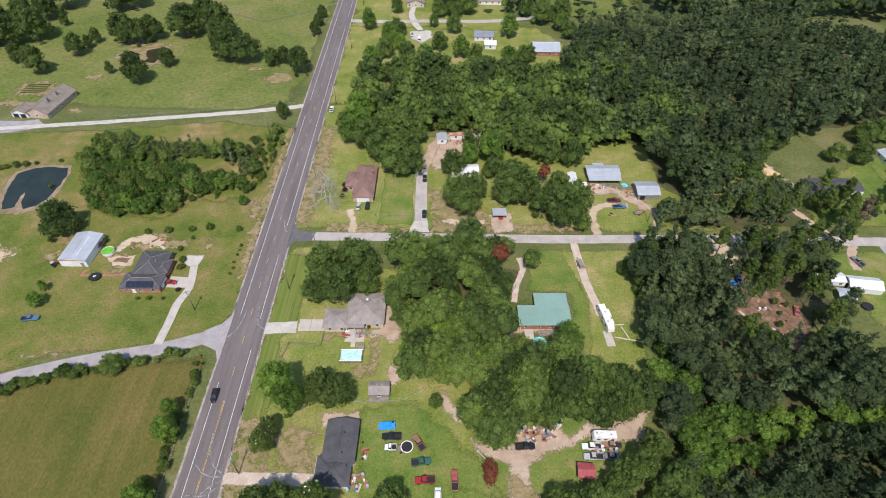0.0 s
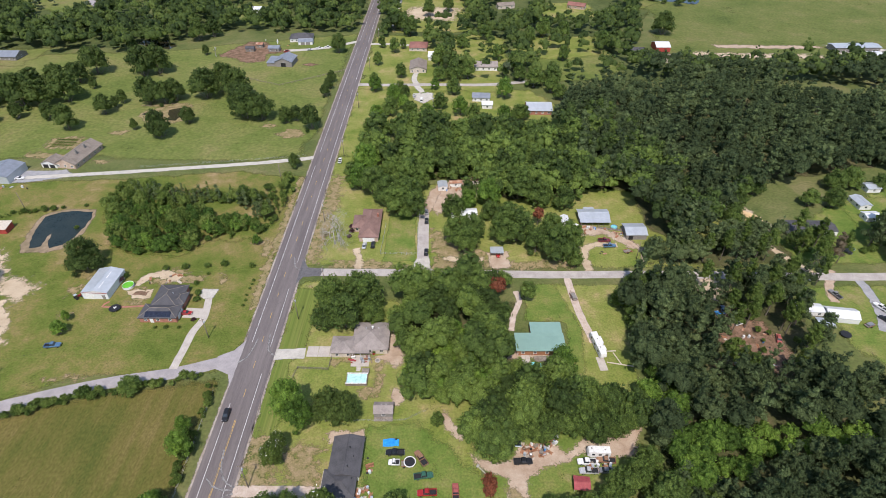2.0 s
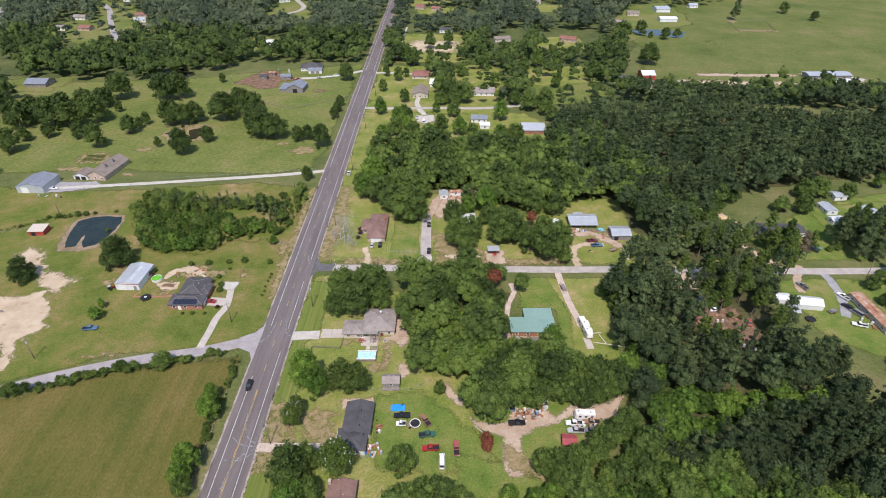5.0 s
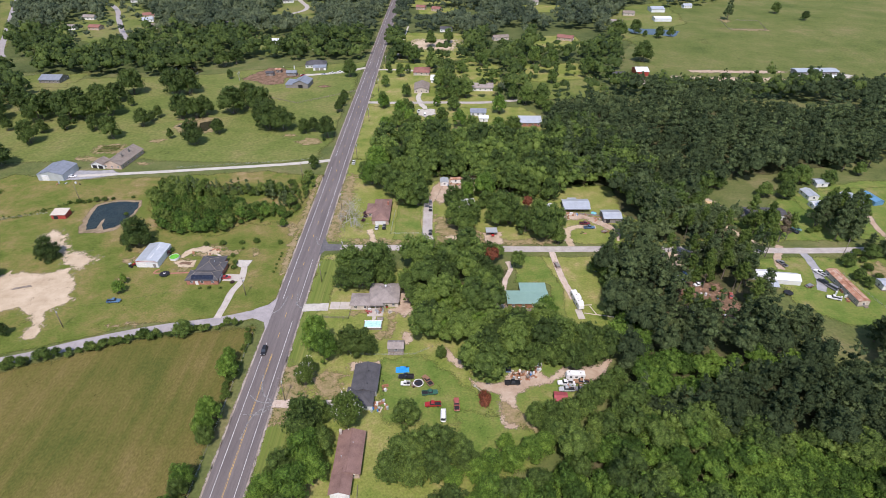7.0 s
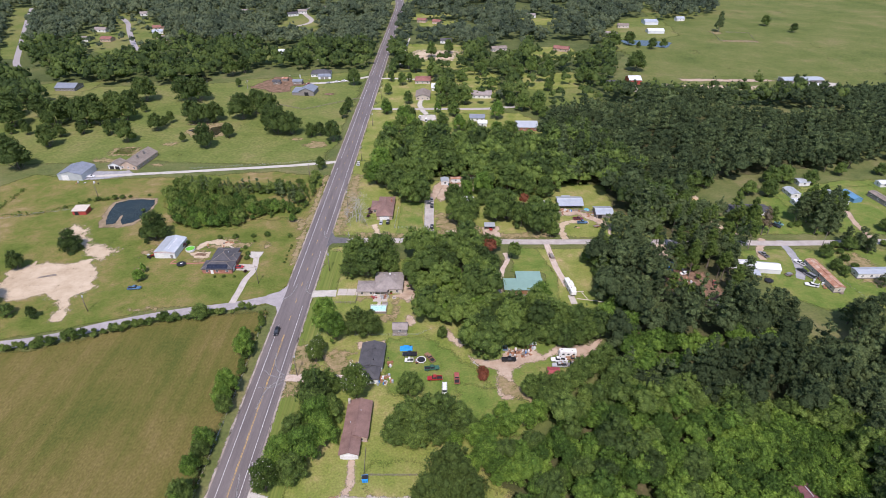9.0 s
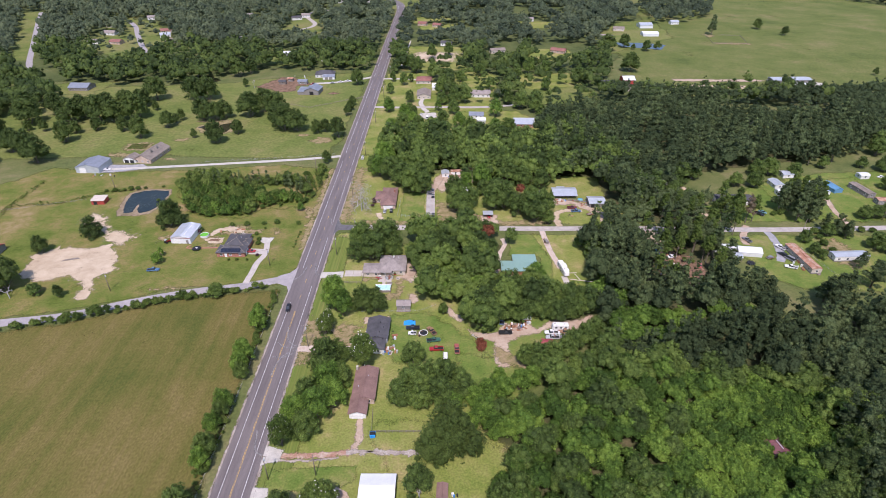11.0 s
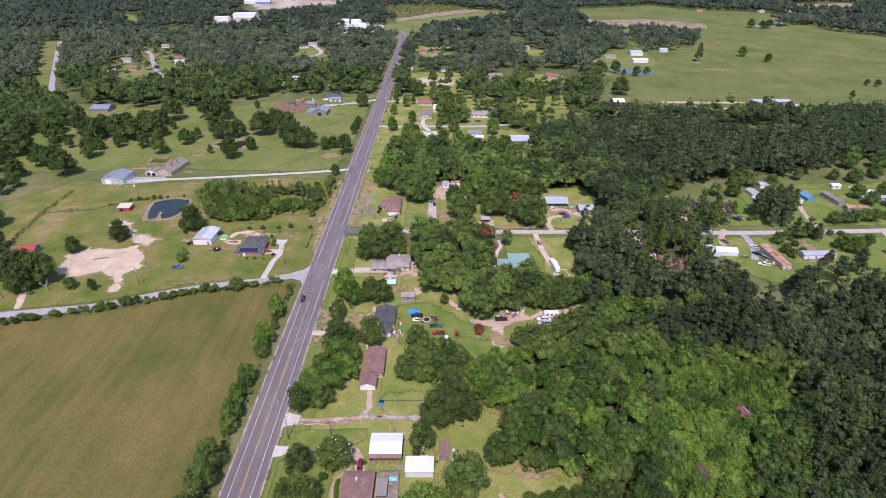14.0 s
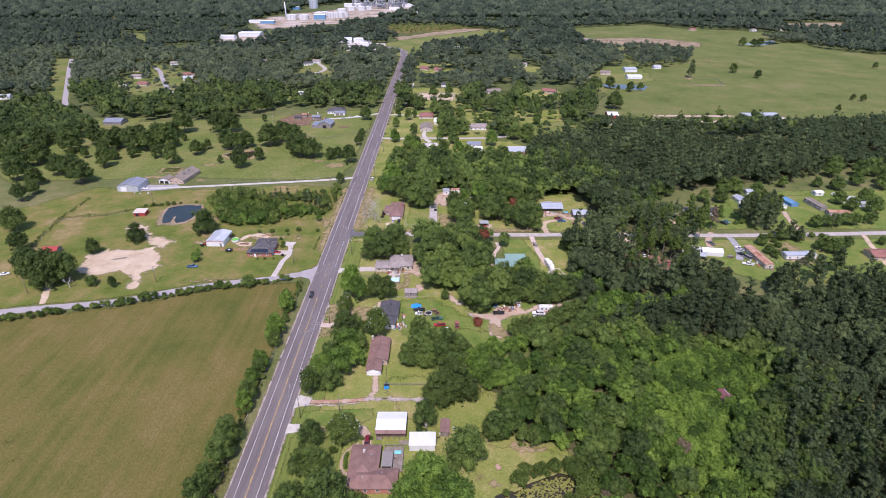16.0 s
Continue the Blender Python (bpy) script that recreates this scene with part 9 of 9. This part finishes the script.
def fence(label, pts, kind="board", H=1.5):
    root = thing("fence", label, "fence", pts[0][0], pts[0][1])
    for (x0, y0), (x1, y1) in zip(pts, pts[1:]):
        L, ang = math.hypot(x1 - x0, y1 - y0), math.degrees(math.atan2(y1 - y0, x1 - x0))
        n = max(1, round(L / (2.4 if kind != "wire" else 4.0)))
        for k in range(n + 1):
            o = part("post", Build().box(0, 0, 0, 0.1, 0.1, H + 0.1), "wood_old" if kind != "link" else "metal_grey", root)
            o.location = (x0 - pts[0][0] + (x1 - x0) * k / n, y0 - pts[0][1] + (y1 - y0) * k / n, 0)
        mid = ((x0 + x1) / 2 - pts[0][0], (y0 + y1) / 2 - pts[0][1])
        if kind == "board":
            for k in range(n):
                u = (k + 0.5) / n
                for z in (0.4, 1.1):
                    o = part("rail", Build().box(0, 0.04, z, 2.4, 0.05, 0.09), "wood_old", root)
                    o.matrix_local = pose(x0 - pts[0][0] + (x1 - x0) * u, y0 - pts[0][1] + (y1 - y0) * u, 0, 0, 0, ang)
                for i in range(12):
                    o = new("slat", SLAT)
                    o.parent, u = root, (k + (i + 0.5) / 12) / n
                    o.matrix_local = pose(x0 - pts[0][0] + (x1 - x0) * u, y0 - pts[0][1] + (y1 - y0) * u, 0.05, 0, 0, ang)
        else:
            for z in ((H * 0.35, H * 0.7, H) if kind == "rail" else (H * 0.3, H * 0.65, H * 0.95)):
                o = part("rail" if kind == "rail" else "wire", Build().box(0, 0, z - 0.05, L, 0.04 if kind == "rail" else 0.02, 0.1 if kind == "rail" else 0.02), "wood_old" if kind == "rail" else "metal_grey", root)
                o.matrix_local = pose(*mid, 0, 0, 0, ang)


fence("weathered board fence behind the driveway", [(-53, 101.5), (-51.2, 109.6), (-40.4, 109), (-39.9, 116)], "rail", 1.3)
fence("low weathered fence along the back yard", [(-38, 88.2), (-24, 88.4), (-12.5, 88.6), (-5.4, 92.6)], "wire", 1.0)
fence("chain-link fence round a bright lawn", [(-27.2, 196), (-28, 174), (-11.8, 173.6), (-12.4, 203)], "link", 1.2)
fence("wooden rail fence on the lawn", [(-27, 33), (-26.4, 23.2), (-9.8, 23.2)], "rail", 1.1)
fence("wire fence along the pasture", [(-166, 245), (-222, 232)], "wire", 1.2)
fence("wire fence across the pasture", [(-245, 142), (-256, 180), (-207, 196)], "wire", 1.2)
fence("wire fence beside the farm road", [(-78, 262), (-111, 256.4), (-166, 248.4)], "wire", 1.2)
fence("weathered board fence round a cattle pen", [(334, 650), (326, 606), (367, 602), (378, 648), (352, 652)], "rail", 1.4)
fence("white rail fence of a paddock", [(-74, 392), (-116, 363), (-150, 380)], "rail", 1.2)
fence("wire fence along the hedgerow", [(-77.5, 100), (-77, 60), (-77, 0), (-77, -60)], "wire", 1.2)
fence("wooden fence behind the mobile home", [(182, 140), (186, 118), (190, 104)], "wire", 1.2)

# ---- the industrial plant on the horizon ----
M["tank_white"] = plain("white_tank_paint", (0.60, 0.60, 0.585), 0.6)
M["steel"] = plain("grey_process_steel", (0.34, 0.35, 0.37), 0.5, 0.2)


def tank(x, y, r, h, label="white cylindrical storage tank", m="tank_white"):
    root = thing("storage_tank", label, "tank", x, y, 0, 0, "storage tanks")
    part("shell", Build().tube((0, 0, 0), (0, 0, h), r, r, 24, False), m, root, smooth=True)
    part("tank_roof", Build().tube((0, 0, h), (0, 0, h + r * 0.16), r, r * 0.1, 24), m, root)
    part("ladder", Build().box(0, -r - 0.3, 0, 0.8, 0.4, h + 1), "steel", root)


for x, y, r, h in ((-398, 1431, 14, 12), (-368, 1436, 13, 11), (-344, 1520, 13, 10), (-330, 1530, 12, 10), (-302, 1470, 9, 14), (-290, 1475, 9, 14), (-278, 1480, 9, 13), (-268, 1500, 8, 12), (-300, 1640, 14, 9), (-250, 1700, 12, 10), (-280, 1700, 12, 10), (-230, 1720, 10, 10)):
    tank(x, y, r, h)
tank(-410, 1770, 14, 42, "tall pale blue-grey storage silo", "metal_grey")
t0 = thing("chimney_stack", "slim white chimney stack", "chimney", -415, 1440)
part("stack", Build().tube((0, 0, 0), (0, 0, 42), 2.2, 1.4, 12), "tank_white", t0, smooth=True)
pr = np.random.default_rng(12)
for k in range(34):
    x, y = -292 + 165 * pr.random(), 1790 + 90 * pr.random()
    H = pr.uniform(14, 32) * (1.5 if x > -215 else 1.0)
    t0 = thing("process_column", "slim grey steel process column", "column", x, y, 0, 0, "process columns")
    part("shell", Build().tube((0, 0, 0), (0, 0, H), pr.uniform(1.4, 3.2), pr.uniform(1.2, 2.4), 10), "steel" if k % 3 else "tank_white", t0)
    part("platform", Build().box(0, 0, H * 0.6, 7, 7, 0.8).box(0, 0, H * 0.85, 6, 6, 0.8), "steel", t0)
for k in range(12):
    x, y = -300 + 170 * pr.random(), 1730 + 130 * pr.random()
    t0 = thing("process_frame", "grey steel process framework", "framework", x, y, 0, 0, "process frames")
    b = Build()
    w, d, H = pr.uniform(14, 28), pr.uniform(8, 16), pr.uniform(10, 22)
    for sx in (-1, 1):
        for sy in (-1, 1):
            b.box(sx * w / 2, sy * d / 2, 0, 0.9, 0.9, H)
    part("frame", b, "steel", t0)
    for z in (0.35, 0.65, 0.97):
        part("floor_deck", Build().box(0, 0, H * z, w, d, 0.6), "steel", t0)
    part("vessel", Build().tube((-w / 3, 0, H * 0.5), (w / 3, 0, H * 0.5), d * 0.22, d * 0.22, 10), "tank_white", t0)
for x, y, w, d, hh, wall, roof, lab in ((-326, 1440, 30, 16, 11, "metal_blue", "metal_white", "blue industrial hall with white roof"), (-436, 1340, 34, 14, 6, "metal_blue", "metal_white", "low blue industrial building"), (-470, 1352, 30, 12, 6, "siding_white", "metal_white", "low white industrial building"), (-405, 1100, 46, 22, 7, "metal_white", "metal_white", "long white industrial building"), (-440, 1060, 30, 14, 6, "metal_white", "metal_white", "white industrial building"), (-455, 1720, 26, 14, 8, "metal_blue", "metal_white", "blue industrial building"), (-150, 1700, 30, 16, 8, "metal_white", "metal_white", "white industrial building"), (-110, 1820, 50, 20, 8, "metal_white", "metal_white", "long white industrial building"), (-80, 1560, 16, 12, 7, "metal_white", "metal_white", "white industrial building"), (-290, 1820, 60, 16, 9, "metal_white", "metal_white", "long white plant building")):
    h = thing("industrial_building", lab + " in the distance", "industrial building", x, y, 0, -2)
    wing(h, 0, 0, w, d, "gx", hh, 0.2, wall, roof, False, 0.3)
# orchard rows
grow("orchard_rows", "rows of young orchard trees", ["far"], [(-128, 1296), (6, 1296), (92, 1244), (-80, 1145), (-126, 1184)], 16.0, "oak", 51, (), (0.3, 0.45), (0.0, 0.3))


# ---- small yard things ----
def patio_table(x, y, rz, top, label):
    root = thing("patio_table", label, "table", x, y, 0.13, rz)
    part("tabletop", Build().box(0, 0, 0.7, 1.5, 0.9, 0.05), top, root)
    for sx in (-0.62, 0.62):
        for sy in (-0.34, 0.34):
            part("leg", Build().box(sx, sy, 0, 0.06, 0.06, 0.7), "metal_grey", root)
    return root


def garden_chair(x, y, rz, paint, label="plastic garden chair on the patio"):
    root = thing("garden_chair", label, "chair", x, y, 0.13, rz, "garden chairs")
    part("seat", Build().box(0, 0, 0.38, 0.55, 0.52, 0.06), paint, root)
    part("backrest", Build().box(0, 0.25, 0.42, 0.55, 0.06, 0.5), paint, root)
    for sx in (-0.23, 0.23):
        for sy in (-0.2, 0.2):
            part("leg", Build().box(sx, sy, 0, 0.05, 0.05, 0.38), paint, root)
    return root


def planter(x, y, r, pot, label):
    root = thing("planter", label, "plant pot", x, y, 0.05)
    part("pot", Build().tube((0, 0, 0), (0, 0, r * 1.3), r * 0.75, r, 10), pot, root)
    v, q = crown(np.random.default_rng(int(abs(x * 10))), [(0, 0, r * 1.7, r), (r * 0.4, 0, r * 1.5, r * 0.7)], 60, 0.14)
    part("leaves", fast_mesh("leaves", v, NO_QUADS, q), "shrub", root)


def kettle_grill(x, y, label="round black barbecue on the patio"):
    root = thing("barbecue", label, "barbecue", x, y, 0.05)
    part("bowl", Build().tube((0, 0, 0.6), (0, 0, 0.85), 0.22, 0.36, 12).tube((0, 0, 0.85), (0, 0, 1.1), 0.36, 0.18, 12), "black", root)
    for k in range(3):
        a0 = k * 2.09
        part("leg", Build().tube((0.3 * math.cos(a0), 0.3 * math.sin(a0), 0), (0.15 * math.cos(a0), 0.15 * math.sin(a0), 0.65), 0.03, 0.03, 5), "metal_grey", root)


# beige house: patio and back yard
t0 = thing("pergola", "low wooden pergola with open rafters", "pergola", -27.4, 113.8, 0, 2)
for x in (-1.8, 1.8):
    for y in (-1.6, 1.6):
        part("post", Build().box(x, y, 0, 0.14, 0.14, 2.2), "wood_old", t0)
for k in range(9):
    part("rafter", Build().box(-2.0 + 0.5 * k, 0, 2.2, 0.09, 3.8, 0.14), "wood_old", t0)
patio_table(-27.6, 113.6, 10, "wood_red", "reddish table under the pergola")
for x, y, rz in ((-28.8, 113.4, 90), (-26.4, 113.8, -90), (-27.6, 114.8, 0), (-27.5, 112.6, 180)):
    garden_chair(x, y, rz, "paint_oldred", "red garden chair under the pergola")
patio_table(-32.6, 113.0, 0, "tarp_red", "table with a red cover")
patio_table(-32.3, 114.6, 8, "trim", "pale table with white top")
for x, y, rz in ((-33.6, 113.6, 80), (-31.5, 113.0, -80), (-32.6, 112.1, 180)):
    garden_chair(x, y, rz, "paint_red", "red garden chair on the patio")
kettle_grill(-37.4, 116.3)
kettle_grill(-32.5, 116.8)
planter(-25.2, 116.4, 0.6, "paint_red", "red planter beside the house")
for k in range(4):
    planter(-24.0 + 0.8 * k, 116.9, 0.32, ("black", "trim", "black", "trim")[k], "potted plant beside the house wall")
t0 = thing("fire_pit", "round stone fire pit on the lawn", "fire pit", -23.6, 113.4)
for k in range(12):
    a0 = k * math.tau / 12
    part("stone", Build().box(0.85 * math.cos(a0), 0.85 * math.sin(a0), 0, 0.4, 0.3, 0.28, math.degrees(a0) + 90, 0.85), "concrete", t0)
part("ash_bed", Build().tube((0, 0, 0), (0, 0, 0.1), 0.7, 0.7, 12), "siding_grey", t0)
t0 = thing("stepping_path", "paved path from patio to pool", "path", -30.0, 110.3)
for k in range(5):
    part("paving_slab", Build().box(0.1 * (k % 2), -1.4 + 0.75 * k, 0.03, 1.5, 0.68, 0.07), "concrete", t0)
# green-roofed house: terrace
t0 = thing("terrace", "small concrete terrace behind the house", "terrace", 29.3, 114.2)
for x in (-0.75, 0.75):
    for y in (-1.1, 1.1):
        part("paving_slab", Build().box(x, y, 0.03, 1.46, 2.15, 0.09), "concrete", t0)
patio_table(31.6, 116.3, 4, "wood_old", "weathered table behind the house")
for x, y, rz, p in ((30.6, 116.4, 90, "trim"), (33.0, 116.2, -80, "paint_oldred"), (27.0, 116.4, 10, "black"), (35.4, 116.4, 0, "trim")):
    garden_chair(x, y, rz, p, "garden chair behind the house")
kettle_grill(26.2, 116.8, "round black barbecue behind the house")
for x in (34.2, 36.6, 38.0, 42.0):
    planter(x, 116.6, 0.36, "paint_brightblue" if x > 40 else "wood_red", "potted plant beside the cedar wall")
junk(25.4, 116.6, 3.4, 1.2, 6, ["crate", "barrel", "appliance"])
# sheds near the side road
round_pool(79.8, 194.4, 1.5, "turquoise", "small blue wading pool beside the shed", "paint_brightblue", 0.4)
t0 = thing("plank_ramp", "long weathered plank walkway between sheds", "walkway", 78, 192.8, 0, -13)
for k in range(14):
    part("plank", Build().box(-5.6 + 0.86 * k, 0, 0.25, 0.8, 1.3, 0.06), "wood_old", t0)
for y in (-0.6, 0.6):
    part("rail", Build().box(0, y, 1.0, 12, 0.08, 0.1), "wood_old", t0)
    for k in range(5):
        part("post", Build().box(-5.8 + 2.9 * k, y, 0, 0.1, 0.1, 1.05), "wood_old", t0)
junk(81, 188.4, 4, 4, 9, ["crate", "board_pile", "scrap_panel"])
junk(71, 192.8, 9, 1.4, 8, ["crate", "barrel", "appliance", "tyre"])
junk(70, 175.4, 3, 2, 4, ["scrap_panel", "tyre"])
junk(81.6, 176.6, 2, 1.6, 3, ["board_pile", "scrap_panel"])
# scrap yard: more boards and panels
junk(28, 78, 8, 5, 22, ["board_pile", "scrap_panel", "board_pile", "crate"])
junk(34, 81.4, 3, 2.6, 6, ["board_pile", "appliance"])
junk(43, 74, 3, 1.2, 5, ["crate", "scrap_panel"])
junk(49, 74, 3, 2, 6, ["scrap_panel", "appliance", "tyre"])
# wooded yard
for x, y, rz, p, lab in ((109.4, 139, 80, "blue", "blue car under the pines"), (106.6, 136, 100, "brightblue", "bright blue car under the pines"), (113, 132, 20, "white", "white car in pine shade"), (124, 124, 70, "oldred", "faded red car under the pines")):
    vehicle("car", x, y, rz, p, lab)
# farm garden behind the farmhouse
for k in range(5):
    t0 = thing("crop_row", "row of leafy garden vegetables", "crop row", -221.5, 281 - 2.0 * k, 0, 4, "garden rows")
    v, q = crown(np.random.default_rng(600 + k), [(-6 + 0.8 * j, 0, 0.25, 0.42) for j in range(16)], 420, 0.16)
    part("leaves", fast_mesh("leaves", v, NO_QUADS, q), "shrub", t0)
# ranch house: clipped hedge inside the curve of the path
t0 = thing("hedge", "clipped low green hedge beside the garden path", "hedge", -36.6, -15.4)
v, q = crown(np.random.default_rng(640), [(0.25 * math.cos(j * 0.4), -3.0 + 0.5 * j, 0.55, 0.72) for j in range(13)], 700, 0.13)
part("leaves", fast_mesh("leaves", v, NO_QUADS, q), "fresh", t0)
# ranch house: things on the deck
t0 = thing("deck_rug", "bright turquoise rug on the wooden deck", "rug", -19.0, -11.6, 0.42, 4)
part("rug", Build().box(0, 0, 0, 2.4, 1.5, 0.04), "turquoise", t0)
for x, y, rz in ((-20.6, -10.4, 20), (-18.4, -13.4, -30), (-19.8, -14.4, 160)):
    o = garden_chair(x, y, rz, "siding_grey", "grey garden chair on the deck")
    o.matrix_world = pose(x, y, 0.42, 0, 0, rz)
t0 = thing("planter_box", "low wooden planter box beside the barn", "planter", -26.2, -5.2)
part("box", Build().box(0, 0, 0, 1.8, 1.0, 0.5), "wood_old", t0)
t0 = thing("plank_walk", "short plank walkway beside the shed", "walkway", -17.1, -6.9)
for k in range(7):
    part("plank", Build().box(-1.5 + 0.5 * k, 0, 0.05, 0.46, 1.9, 0.06), "wood_old", t0)
